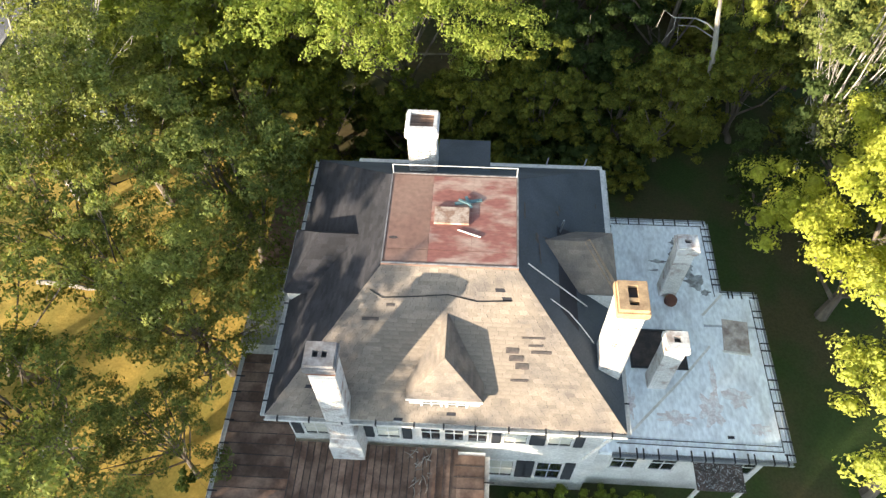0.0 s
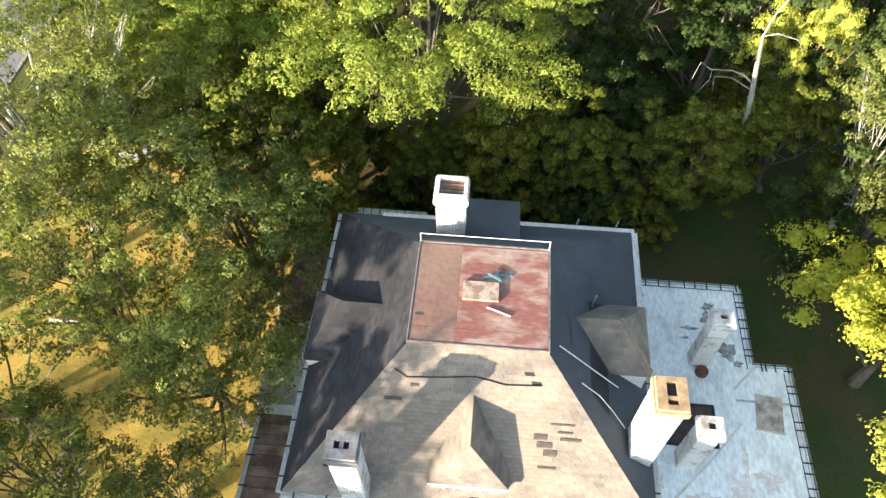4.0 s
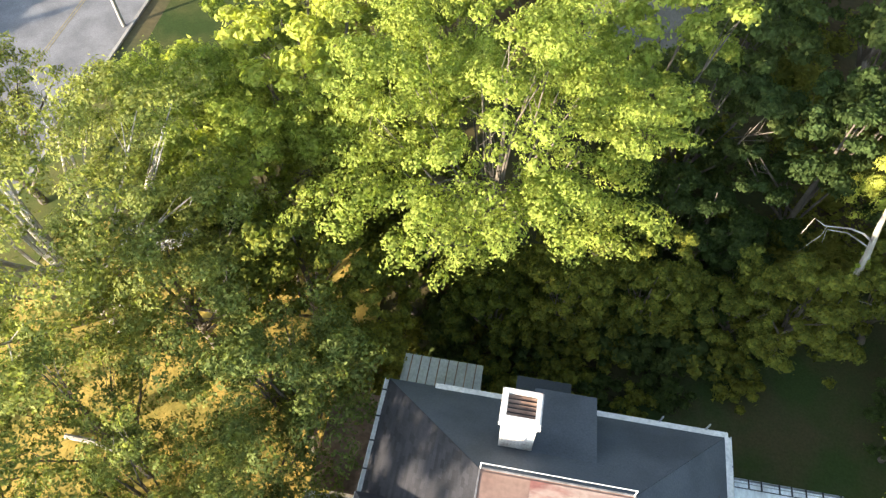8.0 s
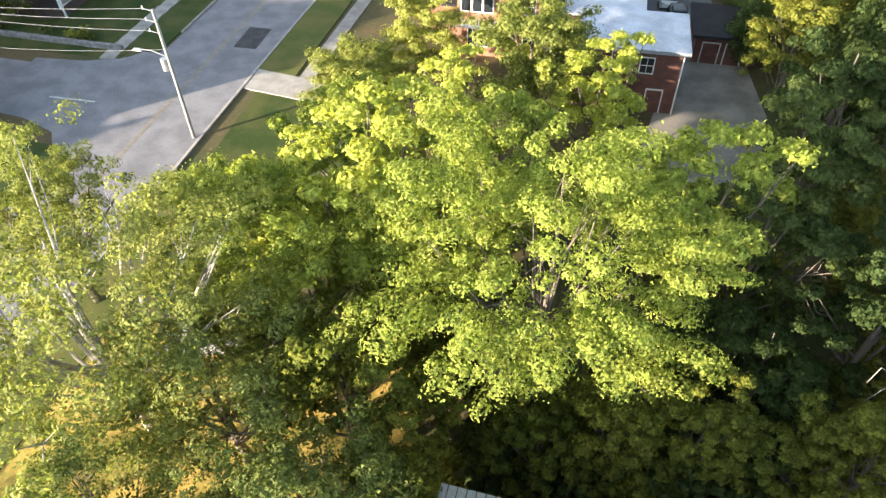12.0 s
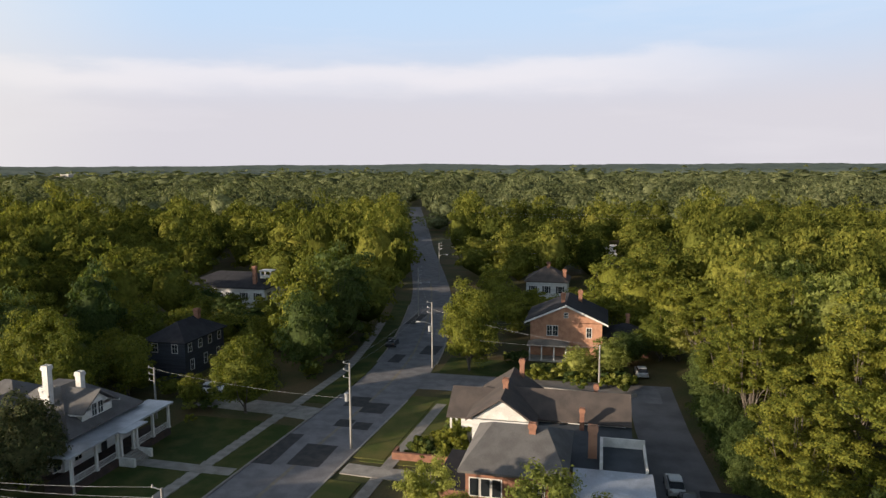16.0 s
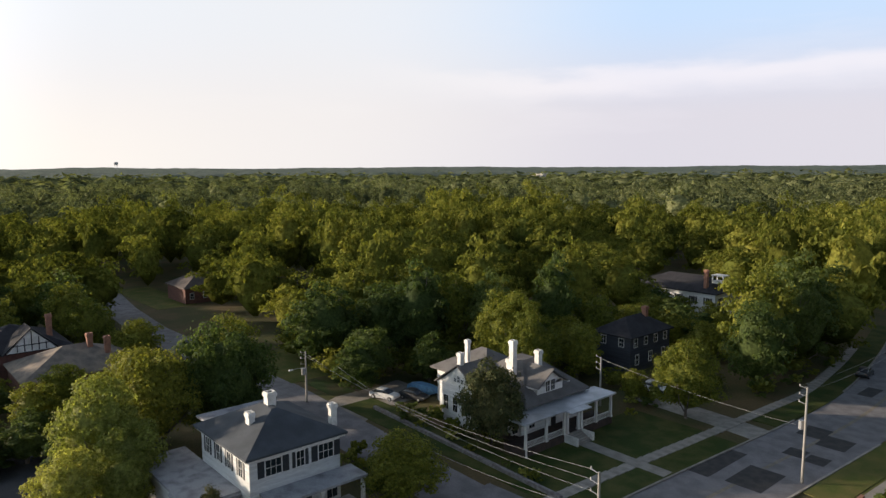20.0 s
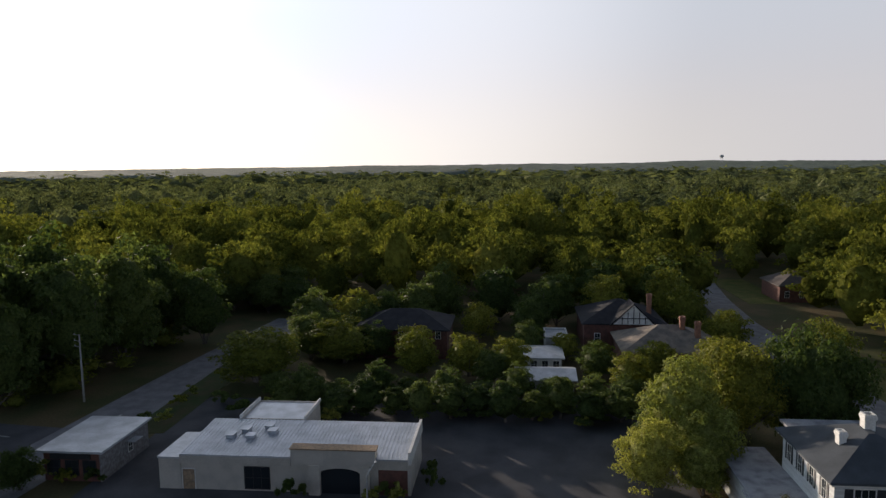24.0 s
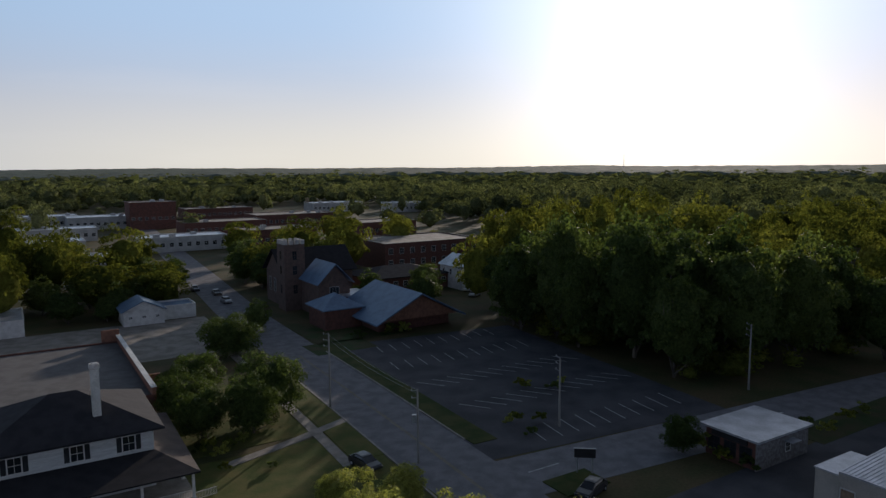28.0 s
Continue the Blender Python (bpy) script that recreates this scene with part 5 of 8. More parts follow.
part("side_porch_roof", boxes((-9.2, -6.3, 2.5, 6.8, 4.62, 4.86)), M_BROWNTIN, house, "brown metal side-porch roof")
railing(house, (-9.25, 2.2), (-7.2, 2.2), 4.66, 0.5)
for y in (-1.3, 2.0, 6.4):
    column(house, -9.1, y, 0.8, 4.45, 0.3)
# rear lean-tos
la = part("lean_to", boxes((-6.3, -3.0, 5.76, 8.4, 0, 5.2)), M_SIDING, house)
part("lean_to_roof", boxes((-6.5, -3.0, 5.76, 8.8, 5.2, 5.36)), M_TIN, la, "pale corrugated metal roof")
for k in range(17):
    part("seam_rib", boxes((-6.4 + k * 0.205, -6.36 + k * 0.205, 5.8, 8.78, 5.36, 5.42)), M_BROWNTIN if k % 2 else M_TIN, la)
lb = part("lean_to", boxes((-1.3, 0.8, 5.76, 8.6, 0, 4.7)), M_SIDING, house)
part("lean_to_roof", boxes((-1.45, 0.95, 5.76, 8.85, 4.7, 4.88)), M_SLATE, lb)
# odd pipes, cables and bare boards on the roof
for pts, rad in (([(2.75, -1.58, 11.75), (5.1, -1.9, 9.58)], 0.025),):
    solo("loose_pipe", tube(bmesh.new(), pts, rad, 6), M_WHITE, "thin white pipe lying on the roof slope", "pipe", HOUSE)
solo("cable", tube(bmesh.new(), [(3.6, -2.5, 10.95), (4.3, -2.6, 10.28), (4.8, -2.9, 9.82), (5.3, -3.3, 9.35)], 0.022, 5), M_WHITE, "thin cable draped on the roof slope", "cable", HOUSE)
solo("cable", tube(bmesh.new(), [(-2.73, -2.75, 11.46), (-2.3, -2.95, 11.28), (-1.0, -2.87, 11.34), (0.0, -2.8, 11.42), (1.0, -2.95, 11.28), (2.2, -2.9, 11.33)], 0.02, 5), M_DARK, "dark cable strung across the roof", "cable", HOUSE)
for x, y, w, h in ((2.3, -4.15, 0.45, 0.2), (2.45, -4.35, 0.5, 0.2), (2.65, -4.55, 0.45, 0.22), (3.3, -4.17, 0.7, 0.1), (3.1, -4.0, 0.5, 0.07), (2.58, -4.93, 0.6, 0.08), (-2.7, -3.48, 0.6, 0.12), (-2.0, -3.1, 0.3, 0.1), (3.0, -3.8, 0.8, 0.06)):
    z = ZD - (abs(y) - DY) * (ZD - ZE) / (E1 - DY)
    part("bare_patch", boxes((-w / 2, w / 2, -h / 2, h / 2, 0.03, 0.04)), M_TARRED, roof, "patch of missing shingles", pose(x, y, z, 43, 0, 0))

# twigs blown onto the porch roof
tangle = thing("fallen_branch", "tangle of bleached fallen twigs on the porch roof", "branch", pose(-1.3, 9.0, 4.88))
for k in range(26):
    p = Vector((random.uniform(-0.35, 0.35), random.uniform(-0.9, 0.9), random.uniform(0.02, 0.1)))
    q = p + Vector((random.uniform(-0.4, 0.4), random.uniform(-0.5, 0.5), random.uniform(0.02, 0.25)))
    part("twig", tube(bmesh.new(), [p, (p + q) / 2 + Vector((0.05, 0, 0.05)), q], [0.022, 0.015, 0.006], 4), M_PALEBARK, tangle)

# ---- trees ----
NEAR = {
    "oak": [tree_kind("oak", 11 + i, 12.5, 5, 190, 27000, 0.165, 0.125, z0=2.6, fill=0.36, limbs=16, size=(0.075, 0.15), hollow=0.5, flat=0.75, spray=0.2, boughs=20) for i in range(3)],
    "thin_oak": [tree_kind("oak", 14 + i, 12.5, 5, 120, 13500, 0.17, 0.13, z0=2.6, fill=0.4, limbs=18, size=(0.065, 0.13), hollow=0.45, flat=0.7, spray=0.25, boughs=17, stout=0.7) for i in range(2)],
    "golden": [tree_kind("golden", 29, 14, 5.2, 190, 36000, 0.16, 0.135, z0=1.5, fill=0.5, core=0.6, size=(0.09, 0.17), hollow=0.55, flat=0.85, spray=0.3, boughs=18)],
    "withered": [tree_kind("oak", 47, 13, 3.4, 90, 9500, 0.16, 0.12, z0=3.0, fill=0.5, limbs=30, bark=M_PALEBARK, size=(0.10, 0.18), hollow=0.4, spray=0.6, boughs=14, stout=0.5)],
    "big_oak": [tree_kind("oak", 17, 16, 9, 280, 40000, 0.18, 0.135, z0=3.0, fill=0.36, limbs=30, bark=M_PALEBARK, size=(0.05, 0.105), hollow=0.5, flat=0.75, spray=0.3, boughs=30)],
    "maple": [tree_kind("maple", 21, 16, 8, 330, 76000, 0.15, 0.10, z0=4.2, fill=0.5, limbs=34, core=0.3, size=(0.05, 0.10), hollow=0.45, flat=0.8, spray=0.5, boughs=40, stout=0.55)],
    "sunny_maple": [tree_kind("maple", 23 + i, 14, 5.2, 200, 34000, 0.16, 0.135, z0=1.5, fill=0.5, core=0.5, size=(0.085, 0.16), hollow=0.55, flat=0.8, spray=0.3, boughs=20) for i in range(2)],
    "back_maple": [tree_kind("maple", 27, 14, 5.6, 110, 15000, 0.28, 0.23, z0=1.5, fill=0.35, core=0.5, size=(0.08, 0.15), boughs=14)],
    "dark": [tree_kind("dark", 31 + i, 11, 4.5, 90, 13000, 0.24, 0.2, z0=0.6, fill=0.35, core=0.55, size=(0.09, 0.16), boughs=13) for i in range(2)],
    "green": [tree_kind("green", 38, 11, 4.5, 90, 14000, 0.24, 0.2, z0=0.6, fill=0.35, core=0.5, size=(0.09, 0.16), boughs=13)],
    "light": [tree_kind("light", 41, 11, 4.5, 90, 22000, 0.26, 0.14, z0=0.8, fill=0.4, core=0.4, spray=0.4)],
}
FULL = dict(fill=0.6, size=(0.12, 0.29), flat=0.88, core=0.64, hollow=0.68, even=True)
MIDHI = {
    "green": [tree_kind("green", 25 + i, 12, 4.8, 110, 17000, 0.29, 0.24, z0=-0.5, **FULL) for i in range(2)],
    "dark": [tree_kind("dark", 35, 8, 4.5, 90, 13000, 0.27, 0.22, z0=-0.5, **FULL)],
    "light": [tree_kind("light", 45, 9, 3.6, 80, 12000, 0.26, 0.18, z0=-0.5, **FULL)],
    "tall": [tree_kind("green", 55 + i, 20, 6, 230, 23000, 0.27, 0.21, z0=0.3, fill=0.42, limbs=16, core=0.5, size=(0.085, 0.165), hollow=0.5, flat=0.85, boughs=26, stout=0.6) for i in range(2)],
    "magnolia": [tree_kind("magnolia", 51, 10, 4.5, 90, 16000, 0.29, 0.22, z0=-0.5, shape=1.5, **FULL)],
}
MID = {
    "green": [tree_kind("green", 61 + i, 14, 5.5, 70, 5200, 0.50, 0.42, z0=-1.0, limbs=5, **FULL) for i in range(3)],
    "dark": [tree_kind("dark", 71 + i, 14, 5.5, 70, 5200, 0.50, 0.42, z0=-1.0, limbs=5, **FULL) for i in range(2)],
    "light": [tree_kind("light", 81, 14, 5.5, 70, 5200, 0.52, 0.38, z0=-1.0, limbs=5, **FULL)],
    "conifer": [tree_kind("dark", 91, 9, 2.4, 44, 2900, 0.36, 0.28, z0=-0.6, shape=2.3, limbs=2, **FULL)],
}
LEAFY["back_maple"] = LEAFY["sunny_maple"] = LEAFY["maple"]
LEAFY["big_oak"] = LEAFY["oak"]
LEAFY["thin_oak"] = "thin-crowned oak with sparse olive leaves over dry grass"
LEAFY["golden"] = LEAFY["maple"]
LEAFY["withered"] = "withered tree with pale bare twigs and sparse golden leaves"
LEAFY["tall"] = "tall broadleaf tree with clumped green foliage and pale limbs"
LEAFY["conifer"] = "narrow dark evergreen tree in a screening row"
TREE_AT = []


def grove(rows, kind, bank):
    for x, y, h, r in rows:
        meshes = bank[kind]
        TREE_AT.append((x, y, r))
        plant(meshes[len(TREE_AT) % len(meshes)], kind, x, y, h, r, random.uniform(0, 6.28))


grove(((-22, 27, 16, 9.5),), "big_oak", NEAR)
grove(((-16.8, 10.5, 11.5, 4.5), (-20.5, 15, 12, 4.7), (-17.8, 19.5, 12.5, 4.7), (-14.0, 17.3, 11.5, 3.6), (-11.6, 10.2, 10, 2.9)), "thin_oak", NEAR)
# the southwest oaks stand out of view, added to dapple the old house
grove(((-28, 11, 11, 5.5), (-10.9, 15.4, 11, 4.4), (-26, 0, 17, 5), (-10.2, 21.8, 12.0, 5.2), (-21, -3.6, 16.5, 5.4), (-29.5, -17, 14.2, 5), (-25, -22.5, 14, 5), (-20.5, -28, 14, 5), (-16.5, 26.5, 12.5, 5), (-31, 17, 12, 6), (-30.5, 35, 13, 4.2), (-13.6, 5.4, 13.5, 4.0)), "oak", NEAR)
grove(((-3.2, 32.8, 17.5, 9.0),), "maple", NEAR)
# the tree in full sun, in the brighter copy of the maple leaves
grove(((19.3, 18.4, 15, 5.2),), "golden", NEAR)
grove(((19.6, 26.6, 15.5, 3.2),), "withered", NEAR)
grove(((18.5, 9.3, 13.5, 5.4), (22, -2.5, 14, 5), (-9, 36.5, 14.5, 4.8), (-18.6, 35.6, 12.5, 4.6), (-14.4, 34.2, 12.5, 4.6), (18.0, 35.0, 14.5, 2.8)), "sunny_maple", NEAR)
grove(((-13, 38, 15, 6.6), (4.5, 40, 14.5, 5.6), (-6, 44, 12.5, 5.2), (-11, 49.5, 11, 4.8), (-1, 53, 11.5, 4.6), (-17, 46, 10.5, 4.6)), "back_maple", NEAR)
grove(((12.5, 29.5, 8, 3.3), (17.5, 31, 9, 3.6), (9.5, 30, 7, 2.8), (5, 30.2, 8, 3.2), (1, 29.5, 8, 3.2), (-2.5, 28.5, 7, 2.8)), "green", NEAR)
# the last five are unseen, added to keep sun off the wing roof
grove(((9, 34, 8.5, 3.6), (14, 38, 12, 4.5), (21, 27, 12, 4.5), (8.5, 41, 11, 4.2), (22, 36, 14, 5), (11, 47, 13, 5), (19, 44, 15, 5.5), (27, 42, 16, 6), (14.5, 55, 14, 5.2),
       (22, 53, 16, 6), (29, 30, 15, 5.5), (26, 19, 14, 5), (-15, 30, 8, 3.4), (17, 24.5, 6, 2.6), (5.5, 35, 9, 3.6), (20, 35.5, 15, 4), (-16.2, -10.1, 14.4, 3.4), (-15, -11.5, 14.6, 3.4), (-13.9, -12.7, 14.8, 3.4), (-19.2, -13.8, 15.4, 3.4), (-17.8, -15.4, 15.6, 3.4)), "dark", NEAR)
grove(((-10.5, 27.5, 12, 4.4), (-6.5, 30, 9, 3.4), (-8.5, 33.5, 12, 4), (-8.2, 24.6, 8.5, 3)), "green", NEAR)
grove(((-6, 59, 12.8, 5.2), (-15.5, 62.5, 11.2, 3.5), (-20, 57.5, 7.4, 4.6), (24, 33, 14, 4.5)), "light", NEAR)
grove(((2, 129.5, 6, 3.2), (-84.5, 46, 15, 6.2), (-67.8, -40.8, 4.8, 2.3), (-31.5, -80, 9, 5.0), (-27, -74, 8, 3.6), (-35, -112.7, 7.7, 5.6), (-22, -88, 7, 4), (-21, -76, 6.5, 3.6), (-20.8, -83, 7, 4), (-24, -91, 7.5, 4)), "dark", MIDHI)
grove(((-49.4, 94.5, 11.3, 4.5), (-23.5, 120.5, 14.5, 4.8), (-55.3, 51.7, 7.6, 4.2), (7, 132.5, 9, 4), (-85, 37.5, 13.5, 5.6), (-90, 49, 14, 4.6)), "green", MIDHI)
grove(((-59.8, 68.6, 10.8, 4.4), (-61.0, 34.2, 5.5, 1.5)), "magnolia", MIDHI)
grove(((-79, 91, 15, 5.4), (-72.5, 90, 12.5, 4.4)), "green", MIDHI)
grove(((-28, -50.1, 4.0, 2.1), (-33.8, -46.4, 4.4, 2.6), (-72, 25, 8, 3.4), (-71.5, 30, 7, 3), (-74, 31, 9, 4), (-78.5, 29.5, 13, 4.6)), "light", MIDHI)
# woods at middle distance
grove(((-52, 120, 18, 6), (-55, 138, 18, 6), (-77, 104, 9, 4), (-78, 113, 11, 5), (-70, 98, 9, 4.2), (-62, 123, 7.5, 4), (-70, 124, 7, 4), (-77, 123, 8, 4.5), (-66, 131, 7, 4), (-73, 133, 7, 4.2), (-80, 134, 8, 4.5), (-70, 141, 7, 4), (-79, 142, 7, 4), (-86, 141, 9, 5),
       (4, 150, 14, 6), (10.5, 147, 13, 5.5), (0, 160, 15, 6.5), (8, 163, 15, 6), (-3.5, 151, 9, 4.5), (-23, 160, 8, 4), (-14, 158, 6, 3.6), (-8, 164, 7, 3.6), (-27, 170, 11, 4.5), (-18, 167, 6, 3.6), (-20, 150, 8, 4), (-12, 150, 7, 3.6), (-24, 130, 12, 4.2), (-58, 95, 5, 2)), "green", MID)
grove(((13.5, 66, 13, 4.6), (15, 76, 15.5, 5.4), (16.5, 87, 12, 4.6), (14.5, 95, 18.5, 5.8), (17.8, 115, 21, 6.6), (13.5, 127, 15, 5), (22, 70, 19, 6.4), (24, 90, 21, 6.6)), "tall", MIDHI)
grove(((18.5, 81.5, 11, 4.4), (13, 104.5, 14, 4.8), (20, 104, 20, 5.6)), "tall", MIDHI)
grove(((12.5, 84, 8, 3.4), (12.5, 111, 8, 3.4), (19, 62, 12, 4.6), (12.2, 90, 7, 3.2), (12.0, 97.5, 6.5, 3.2), (11.6, 104, 6, 3), (12.4, 78.5, 7, 3), (12.6, 72, 6.5, 3), (13.5, 118, 7.5, 3.4)), "dark", MIDHI)
grove(((-128, 46, 6, 3), (-120, 20, 5, 2.6), (-115, 25, 5.5, 2.8), (-108, 33, 7, 3.6), (-106, 41, 8, 3.8), (-134, 5, 8, 3.6), (-117, -5, 7, 3.4), (-108.5, -4, 8, 3.8), (-110, 4, 7.5, 3.6), (-109, 11, 7, 3.4), (-101, 28, 7, 3.2), (-124, 48, 9, 4), (-143, 30, 12, 5), (-144, 42, 13, 5), (-136, 44, 11, 4.4)), "green", MID)
grove(((26, 104, 21, 7), (24, 122, 20, 7), (30, 78, 20, 7), (33, 92, 20, 7), (34, 60, 18, 6.5), (10, 133, 9, 4), (-1, 122, 6.5, 3.6), (-6, 119.5, 5.5, 2.8)), "light", MID)
grove([(-91.5 + 1.2 * math.sin(2.1 * i), 25 - 3.7 * i, 5.6 + 1.1 * math.sin(3.7 * i), 2.8 + 0.4 * math.cos(5 * i)) for i in range(13)], "conifer", MID)
grove([(-97 + 1.5 * math.sin(1.7 * i), 27 - 5 * i, 5.0 + 1.1 * math.sin(2.9 * i), 2.7) for i in range(11)], "dark", MID)
grove(((-70, 128, 9, 3), (-74, 131, 9.5, 3.2), (-65, 127, 8.5, 3), (-78, 136, 9, 3), (-83, 140, 9, 3), (-86, 29.5, 9, 3), (-82, 27, 7, 2.6)), "conifer", MID)
grove(((-48, 112, 15, 5), (-50, 130, 19, 6.2), (-52, 147, 17, 5.6), (-88, 68, 8, 4), (-92, 73, 9, 4.4), (-84, 79, 8, 3.6), (-57.8, 50.5, 5, 1.7), (-91, -61, 19, 6), (-94, -72, 26, 8.2), (-91, -83, 21, 5.8), (-93, -91, 25.5, 7.2), (-91, -100, 20, 6), (-104, -58, 22, 7.5), (-116, -56, 22, 7), (-104, -70, 24, 8), (-104, -84, 25, 8), (-128, -58, 21, 7), (-116, -70, 24, 8), (-128, -48, 16, 6),
       (-92, -104, 17, 6), (-99, -114, 17, 7), (-106, -104, 23, 8), (-108, -118, 20, 7), (-118, -86, 23, 8), (-118, -100, 22, 8), (-128, -26, 11, 5), (-140, -8, 11, 5), (-139, 16, 10, 4.4), (-147, 8, 13, 5.5), (-147, -4, 13, 5.5), (-136, -14, 10, 4.6), (-128, -16, 9, 4.2), (-146, 20, 12, 5), (-122, -21, 8, 4), (-152, 30, 14, 6), (-150, 42, 14, 6), (-118, -24, 9, 4), (-118, -12, 7, 3.4), (-106, 8, 6, 3), (-109, 24, 6, 3), (-122, 14, 7, 3), (-134, 14, 8, 3.6)), "dark", MID)
grove(((-62, -178, 11, 5), (-70, -186, 13, 6), (-157, -45, 10, 5), (-164, -52, 11, 5.5), (-171, -59, 12, 6), (-158, -54, 11, 5.5), (-166, -43, 11, 5.5), (-177, -66, 13, 6), (-154, -37, 9, 4.5), (-60, -190, 12, 5), (-78, -178, 12, 5.5), (-84, -190, 13, 6), (-64, -202, 13, 6), (-44.5, -128, 7, 3), (-30, -165, 9, 4.5), (-22, -160, 8, 4), (-12, -158, 8, 4), (-40, -188, 10, 5), (-33, -196, 10, 5), (-26, -180, 9, 4.5), (-18, -175, 10, 5), (-8, -172, 9, 5), (-20, -156, 6, 3), (-86, -130, 9, 4), (-92, -140, 10, 4.5), (-76, -140, 9, 4)), "dark", MID)

CLEAR = [(-34, 24, -24, 27), (-82, -44, 62, 92), (-80, -44, 28, 64), (-140, -40, 51, 66), (-212, -140, 60, 62), (-188, -176, 72, 78), (-100, -40, -34, 32), (-91, -40, -114, -34), (-150, -40, -50, -34), (-90, -46, -165, -112), (-46, 16, -152, -20), (-32, 12, 60, 112),
         (-32, 10, 108, 150), (-26, -6, 150, 190), (-84, -58, 119, 146), (-75, -64, 104, 119), (-100, -72, 146, 168), (-148, -96, -10, 50), (-20, 10, 26, 62), (-36, -18, 26, 64), (-76, -50, 92, 119), (-130, -100, -205, -160), (-60, 30, -150, -115), (-125, -98, -160, -135)]
for x0, x1, y0, y1 in ((-70, -20, -340, -260), (-20, 30, -340, -280), (-160, -60, -460, -350), (-260, -190, -510, -440), (-70, -45, 318, 336), (-30, -10, 285, 302), (-14, 5, 252, 270)):
    CLEAR.append((x0, x1, y0, y1))


def is_clear(x, y, m=3.0):
    if abs(x - street_x(y)) < (11 if y < 130 else 7) + m * 0.3 and -420 < y < 540:
        return False
    return not any(a - m < x < b + m and c - m < y < d + m for a, b, c, d in CLEAR)


EYE = (-2.5, 11.2)
wrng = np.random.default_rng(9)


def seen(x, y):
    """Whether a place lies on the side of the town that the flight looks over."""
    a = math.degrees(math.atan2(-(x - EYE[0]), y - EYE[1]))
    return -30 < a < 190 or a < -170


spots = {1: [], 2: [], 3: [], 4: []}
for ring, (r0, r1, gap) in {1: (40, 125, 9.2), 2: (125, 330, 13.2), 3: (330, 800, 16.4), 4: (800, 1750, 37.0)}.items():
    n = int(r1 / gap) + 1
    for i in range(-n, n + 1):
        for j in range(-n, n + 1):
            x, y = EYE[0] + i * gap + wrng.uniform(-0.42, 0.42) * gap, EYE[1] + j * gap + wrng.uniform(-0.42, 0.42) * gap
            d = math.hypot(x - EYE[0], y - EYE[1])
            if not r0 <= d < r1 or not seen(x, y) or not is_clear(x, y, 6.5 if ring == 2 else 3.0):
                continue
            if ring == 1 and any((x - a) ** 2 + (y - b) ** 2 < (0.75 * (c + 4)) ** 2 for a, b, c in TREE_AT):
                continue
            downtown = -600 < y < -195 and -240 < x < 80
            if downtown and wrng.random() < (0.55 if y > -240 else 0.84):
                continue
            big = noise.noise((x / 48, y / 48, 0))
            spots[ring].append((x, y, max(6.5, (17.5 if ring == 2 else 15.5) + 10 * big + wrng.uniform(-5.5, 5.5)) - (3.5 if downtown else 0), gap * (wrng.uniform(0.40, 0.62) if ring in (2, 3) else wrng.uniform(0.5, 0.8)) * (0.75 if downtown and ring == 3 else 1)))
for x, y, h, r in spots[1]:
    k = (("dark", "dark", "green", "dark") if x < -74 else ("green", "dark", "green", "light"))[int(wrng.integers(4))]
    plant(MID[k][int(wrng.integers(len(MID[k])))], k, x, y, h, r, float(wrng.uniform(0, 6.28)), LEAFY[k])


TALL = 2.2


def clump_tree(seed, n, quads, qsize, size, detail=2):
    """A whole far crown of unit radius and a height of TALL, of lumpy masses and leaf tufts."""
    rng = np.random.default_rng(seed)
    c, cr = lumps(rng, n, 0.95, 0.05, TALL, 1.2, 0.62, size[0], size[1], True)
    V, F = ball(detail)
    V = V * (1 + 0.09 * rng.normal(size=(len(V), 1))) * (0.58, 0.58, TALL * 0.3) + (0, 0, TALL * 0.47)
    Q = np.zeros((0, 3))
    if quads:
        kk = rng.integers(n, size=quads)
        d = rng.normal(size=(quads, 3))
        d[:, 2] = np.abs(d[:, 2]) * 0.8 + 0.1
        d /= np.linalg.norm(d, axis=1, keepdims=True)
        p = c[kk] + d * cr[kk][:, None] * rng.uniform(0.85, 1.1, (quads, 1)) * (1, 1, 0.85)
        Q, _ = leaf_cards(rng, p, d + rng.normal(size=d.shape) * 0.33, qsize, qsize * 0.9)
    return V, F, Q


def woods(name, rows, bank, label, material):
    V, F, k = [], [], 0
    for i, (x, y, h, r) in enumerate(rows):
        v, f, q = bank[i % len(bank)]
        a = wrng.uniform(0, 6.28)
        ca, sa = math.cos(a), math.sin(a)
        for verts, faces in ((v, f), (q, None)):
            if not len(verts):
                continue
            p = np.column_stack([(verts[:, 0] * ca - verts[:, 1] * sa) * r + x, (verts[:, 0] * sa + verts[:, 1] * ca) * r + y, verts[:, 2] * h / TALL])
            if faces is None:
                faces = np.arange(len(p)).reshape(-1, 3)
            V.append(p)
            F.append(faces + k)
            k += len(p)
    ob = solo(name, raw_mesh(name, np.vstack(V), np.vstack(F), material, True), None, label, "woods", kind="stuff")
    return ob


bank2 = [clump_tree(100 + i, 24, 1250, 0.10, (0.22, 0.37)) for i in range(8)]
bank3 = [clump_tree(120 + i, 15, 190, 0.18, (0.26, 0.42), 1) for i in range(6)]
bank4 = [clump_tree(140 + i, 6, 14, 0.5, (0.3, 0.5), 1) for i in range(5)]
woods("woodland", spots[2], bank2, "rolling green deciduous woods round the houses", M_WOODS)
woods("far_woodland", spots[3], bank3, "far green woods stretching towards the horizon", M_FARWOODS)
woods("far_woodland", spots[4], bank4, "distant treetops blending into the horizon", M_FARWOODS)
